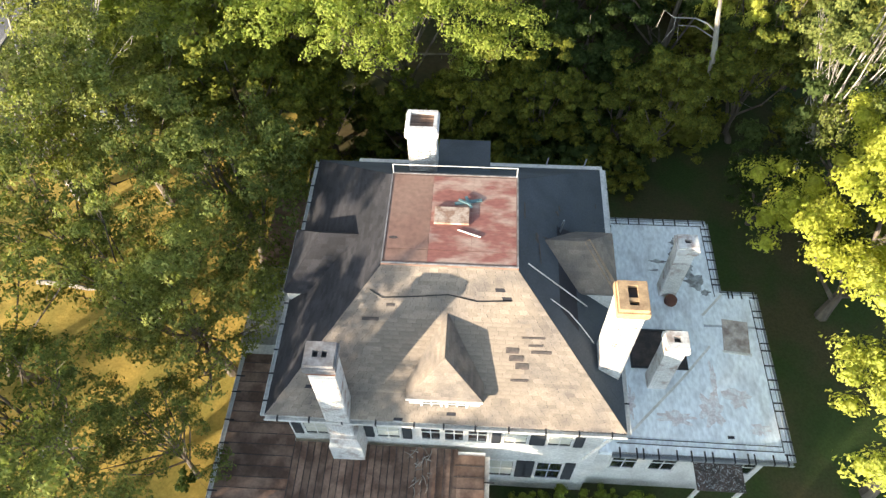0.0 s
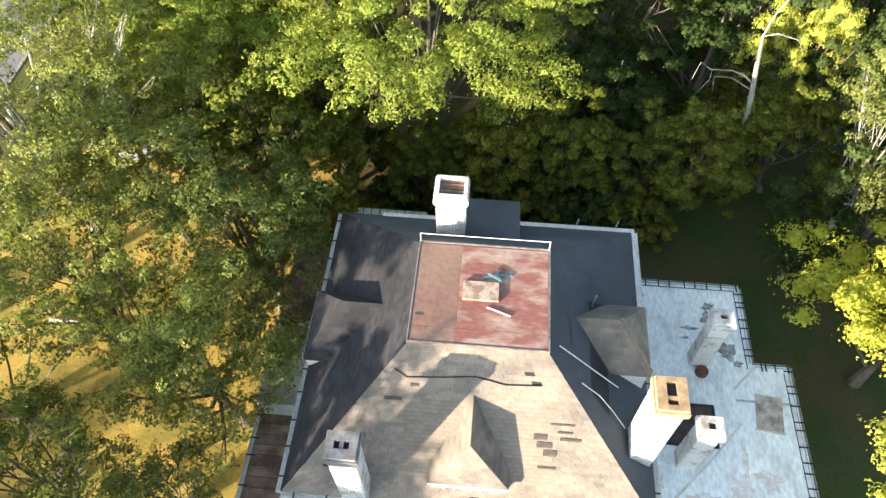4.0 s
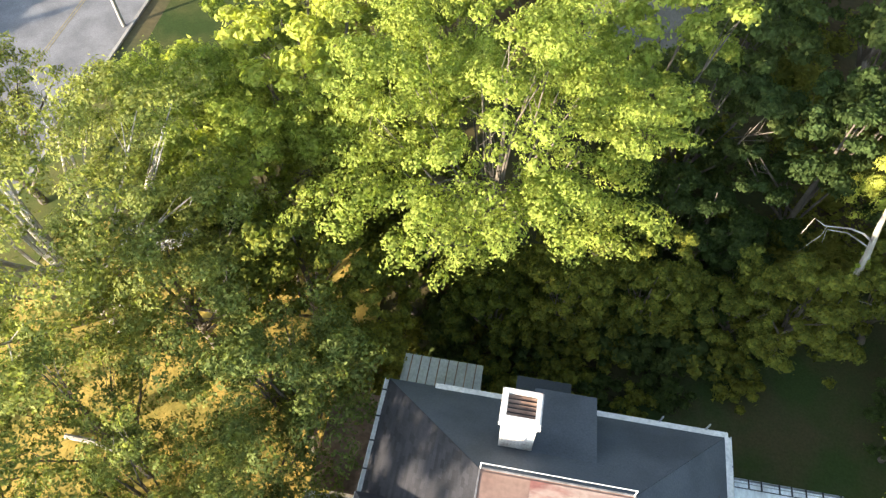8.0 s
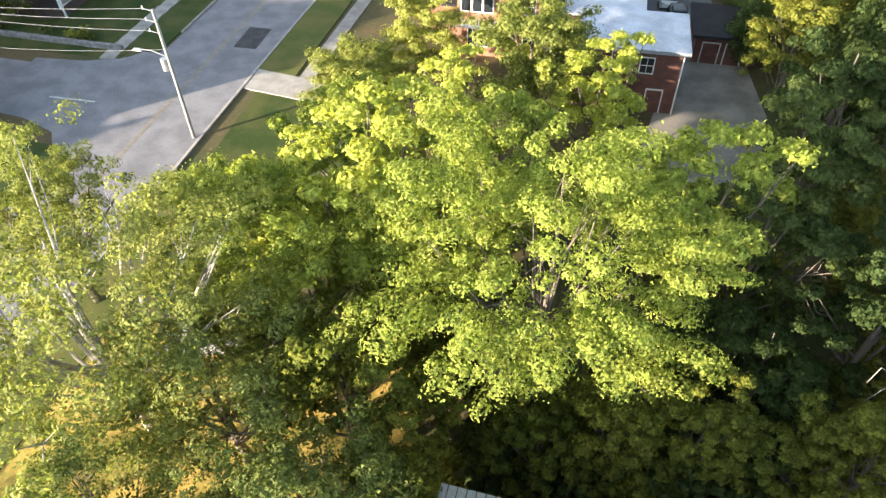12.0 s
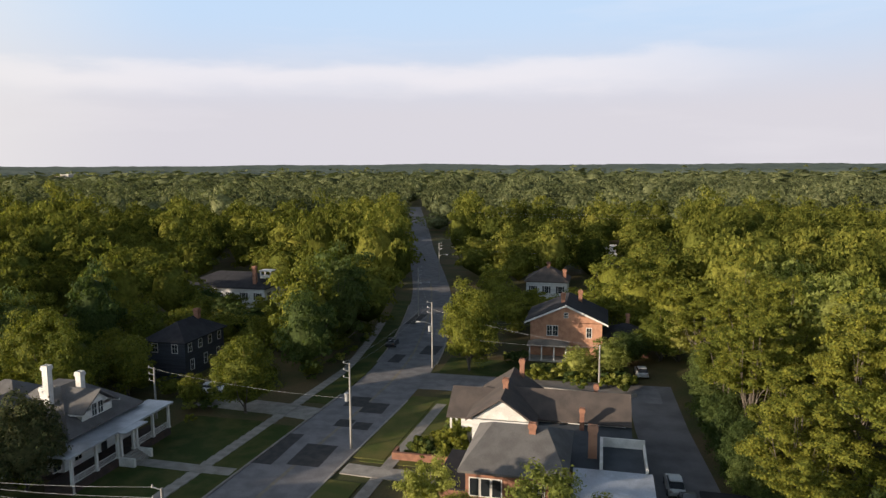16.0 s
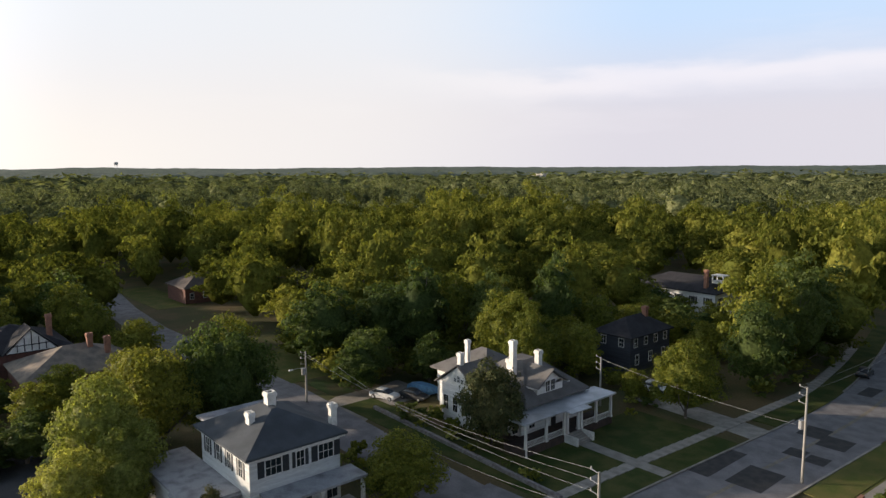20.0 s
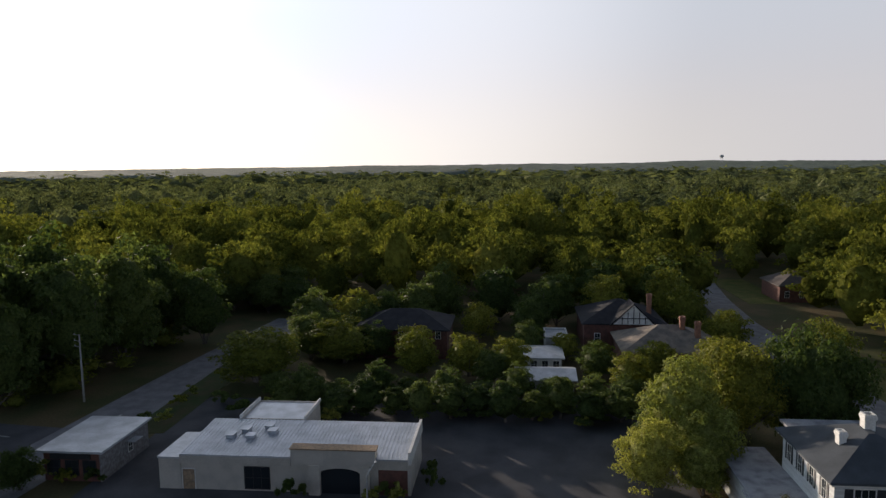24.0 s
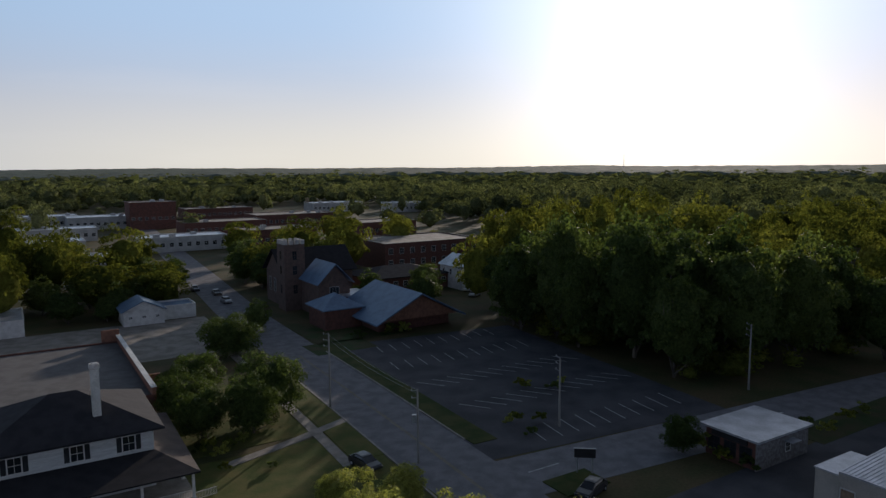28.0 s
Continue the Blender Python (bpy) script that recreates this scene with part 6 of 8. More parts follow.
# canopy to the horizon, its haze put into the base colour
na, nr = 420, 70
ang = np.radians(np.linspace(-35, 200, na))
rad = 1500 * (4850 / 1500) ** (np.arange(nr) / (nr - 1))
px = EYE[0] - np.sin(ang)[None, :] * rad[:, None]
py = EYE[1] + np.cos(ang)[None, :] * rad[:, None]
pz = np.zeros_like(px)
for i in range(nr):
    for j in range(na):
        p = (px[i, j], py[i, j])
        pz[i, j] = 13 + 11 * (rad[i] / 4850) + 5 * noise.noise((p[0] / 60, p[1] / 60, 0)) + (4 + 12 * rad[i] / 4850) * noise.noise((p[0] / 800, p[1] / 800, 3)) + 3.5 * noise.noise((p[0] / 22, p[1] / 22, 5))
pz[0], pz[1] = -2.0, 9.0
idx = np.arange(na * nr).reshape(nr, na)
faces = np.stack([idx[:-1, :-1], idx[1:, :-1], idx[1:, 1:], idx[:-1, 1:]], -1).reshape(-1, 4)
solo("distant_canopy", raw_mesh("distant_canopy", np.column_stack([px.ravel(), py.ravel(), pz.ravel()]), faces, M_FAR), None, "treetops and low hills on the horizon, haze in their colour", "woods", kind="stuff")
# the dead leaning tree with a vine
dead = thing("dead_tree", "leaning dead tree with bleached branches and a green vine", "tree", pose(15.9, 31.5, 0))
bm = bmesh.new()
tube(bm, [(0, 0, -0.2), (-0.3, 0.05, 2), (-0.85, 0, 4.6), (-1.25, 0, 7.0), (-1.65, 0.1, 9.0), (-2.05, 0, 11.0)], [0.24, 0.22, 0.19, 0.16, 0.12, 0.07], 8)
DEADWOOD = [([(-2.05, 0, 11.0), (-1.9, 0.1, 12.0), (-1.25, 0.3, 13.4), (-0.8, 0.4, 14.3)], 0.06), ([(-1.95, 0, 11.0), (-1.4, -0.1, 11.2), (-0.4, -0.3, 11.0), (-0.1, -0.5, 10.5)], 0.045),
         ([(-1.4, 0, 7.9), (-2.15, -0.1, 8.6), (-2.9, -0.2, 9.0), (-4.1, -0.3, 9.15), (-4.7, -0.3, 9.6), (-4.9, -0.4, 8.6)], 0.055), ([(-1.35, 0, 7.5), (-2.6, 0.2, 8.2), (-3.5, 0.3, 8.2), (-3.3, 0.3, 7.2)], 0.04),
         ([(-4.0, -0.3, 9.15), (-3.9, -0.2, 8.4), (-4.6, -0.5, 7.4)], 0.025), ([(-0.9, 0, 5.0), (-2.2, 0.2, 4.9), (-3.2, 0.3, 4.6)], 0.025), ([(-1.0, 0, 5.6), (0.2, -0.4, 6.0), (0.9, -0.7, 5.8)], 0.025), ([(-0.6, 0, 3.4), (0.8, -0.5, 3.6), (1.9, -0.8, 3.2)], 0.03)]
for line, rad in DEADWOOD:
    tube(bm, line, [rad * (1 - 0.75 * k / (len(line) - 1)) for k in range(len(line))], 5)
part("trunk", bm, M_PALEBARK, dead)
v, f, _, _ = crown_arrays(88, 26, 1700, 0.42, 2.2, 7.4, 0.2, 0.15)
v[:, 0] -= 0.18 * v[:, 2]
part("vine", raw_mesh("vine", v, f, M_LEAF["maple"]), None, dead)


def shrub_mesh(seed, kind):
    v, f, _, _ = crown_arrays(seed, 12, 420, 1.0, 0.0, 1.3, 0.24, 0.2, fill=0.3, core=0.75, hollow=0.7)
    return raw_mesh("shrub", v, f, M_LEAF[kind])


def fine_shrub(seed, kind):
    v, f, _, _ = crown_arrays(seed, 26, 1100, 1.0, 0.0, 1.3, 0.125, 0.105, fill=0.3, core=0.7, hollow=0.6)
    return raw_mesh("shrub", v, f, M_LEAF[kind])


SHRUBS = [shrub_mesh(201, "dark"), shrub_mesh(202, "green"), shrub_mesh(203, "light")]
FINE_SHRUBS = [fine_shrub(211, "dark"), fine_shrub(212, "green"), fine_shrub(213, "dark")]
SUNNY_SHRUB = fine_shrub(214, "maple")
for x, y, sc in ((3.0, 8.7, 0.8), (3.9, 8.4, 0.95), (4.8, 8.8, 0.85), (5.7, 8.5, 1.0), (6.6, 8.8, 0.8), (7.6, 8.5, 0.9), (8.4, 8.8, 0.7)):
    solo("shrub", SUNNY_SHRUB, None, "bright green shrub growing against the white wall", "shrub", Matrix.LocRotScale((x, y, 0), Euler((0, 0, x * 2)), (sc, sc, sc * 1.2)), "shrubs along the wing")
bush_rng = np.random.default_rng(4)
thicket = []
for x0, x1, y0, y1, n, s, label in ((-7, 8, 25, 28, 14, 1.6, "dense shrubs behind the old house"), (-6, 9, 28, 33, 24, 2.4, "tall dark shrubs behind the old house"), (2, 13, 0.2, 7.0, 14, 1.4, "overgrown shrubs against the house front"), (-25, -17.5, 85, 87, 11, 1.5, "clipped shrubs behind the brick wall"), (-20.5, -18.2, 86.5, 92, 7, 2.0, "round green shrubs by the white gable"),
                                    (-13, 2, 114, 119, 26, 1.9, "green hedge before the brick house"), (-19, -15, 125, 128, 4, 1.6, "round shrubs beside the porch"), (-57, -54.5, 87, 100, 7, 1.4, "dark shrubs along the foundation"), (-46.5, -45.6, 108, 140, 14, 1.2, "dark shrubs along the roadside"), (-68, -62, 50, 55, 5, 1.5, "shrubs beside the side street"), (-76, -58, 65.3, 69.0, 14, 1.5, "dark hedge between the white house and the side street"), (-62, -47, 64.9, 66.2, 8, 0.9, "low dark shrubs above the retaining wall"), (-66, -58, -6, -4, 2, 1.2, "green shrubs before the shop"),
                                    (-68.5, -67.5, -3, 1.8, 3, 1.3, "dark shrubs at the shop entrance"), (-71, -69.6, -41, -33, 5, 1.5, "overgrown shrubs on the small shop"), (-62, -56, -60, -54, 4, 1.4, "shrubs on the parking island"), (-74, -66, -70, -66, 4, 1.4, "shrubs on the parking island"),
                                    (-75, -60, -114, -110, 7, 1.5, "shrubs round the church hall"), (-36, -16, -66, -62, 3, 0.8, "small shrubs on the lawn"), (-30, -20, -72, -68, 5, 1.3, "dark shrubs beside the porch"), (-100, -85, -40, 30, 16, 1.8, "undergrowth behind the shop yard"),
                                    (14, 24, 22, 60, 40, 1.9, "undergrowth at the edge of the woods"), (3, 14, 27, 46, 26, 1.8, "undergrowth at the edge of the woods"), (-32, -10, -10, 36, 14, 0.9, "low scrub under the oaks"), (-132, -88, -104, -52, 60, 3.2, "dense undergrowth below the tall woods"), (-100, -86, 28, 46, 12, 2.2, "undergrowth round the tall trees"), (-122, -86, 68, 112, 46, 3.0, "dark undergrowth of the woods behind the white house"), (-80, -62, 92, 104, 14, 2.4, "dark undergrowth of the woods behind the white house"), (-20, 0, 144, 176, 26, 2.6, "green undergrowth behind the brick house"), (-62, -47, 104, 150, 24, 2.2, "undergrowth of the roadside woods")):
    for _ in range(n):
        sc = s * bush_rng.uniform(0.7, 1.25)
        x, y, a, k = bush_rng.uniform(x0, x1), bush_rng.uniform(y0, y1), bush_rng.uniform(0, 6), int(bush_rng.integers(3))
        if "undergrowth" in label and s > 1.85:
            thicket.append((x, y, 1.3 * sc, sc))
            continue
        solo("shrub", (FINE_SHRUBS if x0 > -8 and -1 < y0 < 29 else SHRUBS)[k], None, label, "shrub", Matrix.LocRotScale((x, y, 0), Euler((0, 0, a)), (sc, sc, sc)), label)
bank_low = [clump_tree(160 + i, 18, 300, 0.16, (0.24, 0.4), 1) for i in range(4)]
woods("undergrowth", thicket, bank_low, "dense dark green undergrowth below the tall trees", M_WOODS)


# ---- the white porch house beside the side street ----
wh = thing("house", "white house with grey roofs, white chimneys and wide columned porch", "house", pose(0, 0, 0))
part("wall", shell(-73, -58, 71.5, 83.5, 0.0, 4.7), M_SIDING, wh)
part("foundation", boxes((-73.1, -57.9, 71.4, 83.6, -0.2, 0.9)), M_FOUND, wh)
part("roof", hip(-70, -57.3, 71.6, 84.0, 4.7, 8.6, (1.2, 1.2)), M_ROOFGREY, wh, "steep grey hipped roof")
part("roof", hip(-77.5, -66.0, 73.5, 84.0, 5.2, 8.1), M_ROOFGREY, wh, "lower grey rear roof")
part("wall", shell(-77, -67, 74.5, 83.5, 0, 5.2), M_SIDING, wh)
part("gable_wall", gable_wall(-71.4, -64.0, 70.2, 73.5, 5.2, 7.9, "y"), M_WHITE, wh)
part("roof", gable(-72.2, -63.2, 69.8, 77.0, 5.1, 8.1, "y"), M_ROOFGREY, wh)
part("wall", shell(-71.0, -64.4, 70.2, 71.5, 0, 5.2), M_SIDING, wh)
for x in (-70.2, -68.4):
    window(wh, x, 70.2, 1.6, 0, 0.9, 1.9)
for x, s in ((-68.35, 0.5), (-67.7, 0.8), (-67.05, 0.5)):
    window(wh, x, 70.18, 5.7, 0, 0.45, s)
window(wh, -66.5, 70.2, 1.6, 0, 0.9, 1.9)
wd = part("dormer", boxes((-60.5, -58.2, 74.7, 79.5, 5.0, 6.6)), M_WHITE, wh)
part("dormer_roof", gable(-61.9, -57.6, 74.1, 80.1, 6.35, 8.4, "x"), M_ROOFGREY, wd)
for y in (74.05, 79.95):
    part("barge_board", boxes((-61.4, -57.55, y, y + 0.2, 6.17, 6.35)), M_WHITE, wd)
part("gable_wall", gable_wall(-58.2, -60.5, 74.6, 79.6, 6.3, 8.08, "x"), M_WHITE, wd)
for y in (76.6, 77.6):
    window(wd, -58.2, y, 5.5, 90, 0.75, 1.35)
chimney(wh, -67.8, 70.6, 5.2, 9.6, 0.62, 0.62, M_WHITE)
chimney(wh, -62.0, 74.3, 7.2, 11.7, 0.7, 0.7, M_WHITE)
chimney(wh, -61.0, 78.0, 6.8, 10.0, 0.7, 0.7, M_WHITE)
chimney(wh, -71.6, 75.4, 6.0, 9.8, 0.55, 0.55, M_WHITE)
chimney(wh, -63.6, 75.4, 6.0, 8.8, 0.65, 0.65, M_WHITE)
part("porch_roof", boxes((-58, -54.4, 68.3, 85.8, 4.05, 4.25), (-54.4, -53.3, 75.5, 79.2, 4.05, 4.2), (-62, -58, 68.3, 71.6, 4.05, 4.25)), M_TIN, wh, "pale metal porch roof")
part("porch_floor", boxes((-58, -54.8, 68.6, 85.5, 0.0, 1.0)), M_FOUND, wh)
for y in (69.0, 72.6, 75.9, 76.5, 78.6, 79.2, 82.2, 85.3):
    column(wh, -54.9, y, 1.0 if y not in (69.0,) else 0.0, 4.05, 0.3)
for a, b in ((69.2, 72.4), (72.8, 75.7), (79.4, 82), (82.4, 85.1)):
    railing(wh, (-54.9, a), (-54.9, b), 1.0)
for k in range(6):
    part("step", boxes((-54.8 + k * 0.3, -54.5 + k * 0.3, 76.3, 78.9, 0, 1.0 - k * 0.165)), M_CONC, wh)
for y in (76.0, 79.0):
    part("step_wall", boxes((-54.8, -52.8, y - 0.15, y + 0.15, 0, 1.05)), M_WHITE, wh)
for y in (70.5, 73.5, 81, 84):
    window(wh, -58.0, y, 1.6, 90, 1.0, 1.9)
door(wh, -58.0, 77.5, 1.0, 90)

# ---- the white two-storey house across the side street ----
w2 = thing("house", "white two-storey house with dark hipped roof, black shutters and three chimneys", "house", pose(0, 0, 0))
part("wall", shell(-70.6, -59.7, 37.4, 47.0, 0, 7.4), M_SIDING, w2)
part("roof", hip(-71.2, -59.1, 36.8, 47.6, 7.55, 9.9, (1.2, 0.3)), M_SLATE, w2, "dark hipped roof")
part("cornice", boxes((-71.0, -59.3, 37.0, 47.4, 7.1, 7.3)), M_WHITE, w2)
part("wall", shell(-75.6, -70.4, 39.5, 47.5, 0, 6.4), M_SIDING, w2)
part("roof", boxes((-76, -70.7, 39.0, 48.0, 6.4, 6.65)), M_GREYROOF, w2, "flat pale rear roof")
for y, w in ((39.8, 1.6), (42.6, 0.8), (45.4, 1.6)):
    window(w2, -59.7, y, 5.25, 90, w, 1.5, shutters=True, cols=3 if w > 1 else 2)
for x in (-61.5, -64.0, -66.5, -69.0):
    window(w2, x, 37.4, 5.1, 0, 0.8, 1.6, shutters=True)
chimney(w2, -65.4, 42.5, 8.6, 11.2, 0.9, 0.9, M_WHITE)
chimney(w2, -61.4, 47.3, 6.6, 9.9, 0.7, 0.6, M_WHITE)
chimney(w2, -64.3, 39.8, 7.8, 10.0, 0.8, 0.6, M_WHITE, None, 2)
part("porch_roof", boxes((-59.69, -56.6, 38.3, 48.2, 3.6, 3.85)), M_GREYROOF, w2, "flat white porch roof")
part("porch_floor", boxes((-59.69, -56.8, 38.5, 48.0, 0, 0.7)), M_CONC, w2)
for y in (38.8, 43.2, 47.8):
    column(w2, -56.9, y, 0.7, 3.6, 0.35)
part("wing_wall", shell(-75.0, -62.0, 32.8, 37.39, 0, 3.5), M_SIDING, w2)
part("wing_roof", boxes((-75.4, -61.6, 32.4, 37.39, 3.5, 3.75), (-66, -61.4, 32.2, 37.39, 3.3, 3.5)), M_GREYROOF, w2)
for y in (34, 35.5):
    window(w2, -62.0, y, 0.9, 90, 0.9, 1.8)
for y in (40, 46):
    window(w2, -59.7, y, 1.0, 90, 1.2, 1.8)
door(w2, -59.7, 43.2, 0.7, 90)

# ---- the brick house and the white gabled house with their wings ----
bh = thing("house", "two-storey red brick house with grey hipped roof and tall white windows", "house", pose(0, 0, 0))
part("wall", shell(-14.0, -5.6, 69.3, 79.5, 0, 6.7), M_BRICK, bh)
part("roof", hip(-14.6, -5.0, 68.6, 80.2, 6.8, 9.25, (2.5, 0.02)), M_ROOFGREY, bh)
part("wall", shell(-17.2, -14.0, 72, 80, 0, 3.4), M_BRICK, bh)
part("roof", boxes((-17.6, -14.01, 71.6, 80.4, 3.4, 3.6)), M_SHINGLEDK, bh)
for x in (-13.2, -12.2, -11.2):
    window(bh, x, 69.3, 4.3, 0, 0.8, 1.6, cols=1)
for x in (-12.6, -11.6):
    window(bh, x, 69.3, 1.0, 0, 0.8, 1.8)
part("porch_roof", boxes((-14.4, -10.2, 67.8, 69.29, 3.4, 3.55)), M_WHITE, bh)
for x in (-7.5, -6):
    window(bh, x, 69.3, 1.2, 0, 0.9, 1.6)
    window(bh, x, 69.3, 4.4, 0, 0.9, 1.4)
chimney(bh, -8.5, 73.5, 7.0, 9.8, 0.62, 0.5, M_BRICK)
chimney(bh, -3.1, 78.5, 4.5, 8.1, 0.85, 0.7, M_PINKBRICK)
part("wall", shell(-4.99, 1.0, 75.5, 84.0, 0, 4.6), M_BRICKDK, bh)
part("roof", boxes((-5.2, 2.0, 75.2, 84.2, 4.6, 4.85)), M_SLATE, bh)
part("parapet", boxes((-2.4, -2.1, 75.2, 81.6, 4.85, 5.8), (-2.1, 2.0, 81.4, 81.6, 4.85, 5.8), (1.8, 2.0, 75.2, 81.4, 4.85, 5.5)), M_WHITE, bh, "white terrace parapet")
flat = thing("outbuilding", "dark brick building with a flat pale metal roof", "outbuilding", pose(0, 0, 0))
part("wall", shell(-2.6, 5.2, 62.8, 68.4, 0, 5.6), M_BRICKDK, flat)
part("roof", boxes((-3.0, 5.7, 62.2, 68.8, 5.6, 5.9)), M_TIN, flat)
part("wall", shell(-4.5, 2.0, 68.6, 75.19, 0, 4.9), M_BRICKDK, flat)
part("roof", boxes((-4.8, 2.4, 68.85, 75.18, 4.9, 5.1)), M_TIN, flat)
window(flat, 2.6, 62.8, 3.6, 0, 1.0, 1.3)
door(flat, 3.6, 62.8, 0, 0, 1.2, 2.1, M_BRICKDK)
part("downpipe", tube(bmesh.new(), [(-0.2, 62.7, 0), (-0.2, 62.7, 5.5)], 0.06, 6), M_WHITE, flat)
part("downpipe", tube(bmesh.new(), [(5.3, 62.7, 0), (5.3, 62.7, 5.5)], 0.06, 6), M_WHITE, flat)
shed = thing("shed", "small brick garage with a black flat roof", "shed", pose(0, 0, 0))
part("wall", shell(7.2, 12.2, 71.6, 77.0, 0, 2.7), M_BRICKDK, shed)
part("roof", boxes((6.8, 12.6, 71.0, 77.4, 2.7, 2.95)), M_SHINGLEDK, shed)
for x in (8.6, 10.6):
    door(shed, x, 71.6, 0, 0, 1.4, 2.0, M_BRICKDK)
gh = thing("house", "white gabled one-storey house with dark shingle roof and brick chimneys", "house", pose(0, 0, 0))
part("wall", shell(-16.6, -10.0, 86.4, 98, 0, 4.9), M_SIDING, gh)
part("gable_wall", gable_wall(-16.6, -10.0, 86.4, 97, 4.8, 7.2, "y"), M_WHITE, gh)
part("roof", gable(-17.3, -9.3, 85.9, 98.5, 4.85, 7.5, "y"), M_ROOFBROWN, gh)
part("roof", gable(-14, 1.0, 88.4, 96.0, 4.6, 7.0, "x"), M_ROOFBROWN, gh)
part("wall", shell(-10.1, 0.4, 89.0, 95.5, 0, 4.6), M_SIDING, gh)
part("roof", gable(-20.2, -12.5, 89.0, 97.0, 3.9, 6.4, "x"), M_ROOFBROWN, gh)
part("wall", shell(-18.6, -16.6, 90, 96, 0, 3.9), M_SIDING, gh)
for y in (89.8, 93, 96.2):
    column(gh, -19.8, y, 0.2, 3.8, 0.25)
part("wall", shell(-9.0, 0.6, 83.9, 88.9, 0, 3.9), M_SIDING, gh)
part("roof", boxes((-9.3, 1.0, 84.3, 89.2, 3.9, 4.1)), M_SLATE, gh)
window(gh, -14.9, 86.4, 1.0, 0, 0.8, 1.7, shutters=True)
window(gh, -12.4, 86.4, 1.0, 0, 0.8, 1.7, shutters=True)
chimney(gh, -13.3, 90.2, 6.4, 8.6, 0.6, 0.6, M_BRICK)
chimney(gh, -12.2, 97.4, 6.4, 9.0, 0.6, 0.6, M_BRICK)
chimney(gh, -4.4, 87.5, 3.9, 6.6, 0.5, 0.5, M_BRICK)
chimney(gh, -3.0, 97.0, 3.9, 6.4, 0.5, 0.5, M_BRICK)
br = thing("house", "two-storey orange brick house with gabled slate roof and screened porch", "house", pose(0, 0, 0))
part("wall", shell(-14.6, -2.4, 130.6, 142, 0, 6.4), M_PINKBRICK, br)
part("gable_wall", gable_wall(-14.6, -2.4, 130.6, 142, 6.3, 9.1, "y"), M_PINKBRICK, br)
part("roof", gable(-15.6, -1.4, 129.9, 142.8, 6.35, 9.5, "y"), M_SHINGLEDK, br)
for r in ((-15.6, -8.5, 6.35, 9.5), (-1.4, -8.5, 6.35, 9.5)):
    part("barge_board", poly(bmesh.new(), [(r[0], 129.85, r[2] - 0.3), (r[1], 129.85, r[3] - 0.3), (r[1], 129.85, r[3] + 0.02), (r[0], 129.85, r[2] + 0.02), (r[0], 129.95, r[2] - 0.3), (r[1], 129.95, r[3] - 0.3), (r[1], 129.95, r[3] + 0.02), (r[0], 129.95, r[2] + 0.02)],
                             [(0, 1, 2, 3), (7, 6, 5, 4), (0, 4, 5, 1), (1, 5, 6, 2), (2, 6, 7, 3), (3, 7, 4, 0)]), M_WHITE, br)
window(br, -11.3, 130.6, 4.0, 0, 0.8, 1.7)
window(br, -10.3, 130.6, 4.0, 0, 0.8, 1.7)
window(br, -4.6, 130.6, 3.9, 0, 0.8, 1.6)
window(br, -8.5, 130.6, 7.2, 0, 0.6, 0.8)
part("porch_roof", hip(-14.9, -7.8, 127.6, 130.6, 2.9, 3.6), M_SHINGLE, br)
for x in (-14.4, -12.4, -10.3, -8.3):
    column(br, x, 128.0, 0.2, 2.8, 0.22)
part("porch_floor", boxes((-14.6, -8.0, 127.9, 130.59, 0, 0.4)), M_CONC, br)
chimney(br, -9.2, 134, 8.6, 10.9, 0.7, 0.7, M_BRICK)
chimney(br, -6.4, 139, 8.2, 10.6, 0.7, 0.7, M_BRICK)
part("wall", shell(-2.39, 5.5, 134, 141, 0, 3.2), M_BRICKDK, br)
part("roof", hip(-2.8, 6.0, 133.5, 141.5, 3.2, 5.2), M_SHINGLEDK, br)
chimney(br, 2.0, 138, 4, 6.8, 0.6, 0.6, M_BRICK)


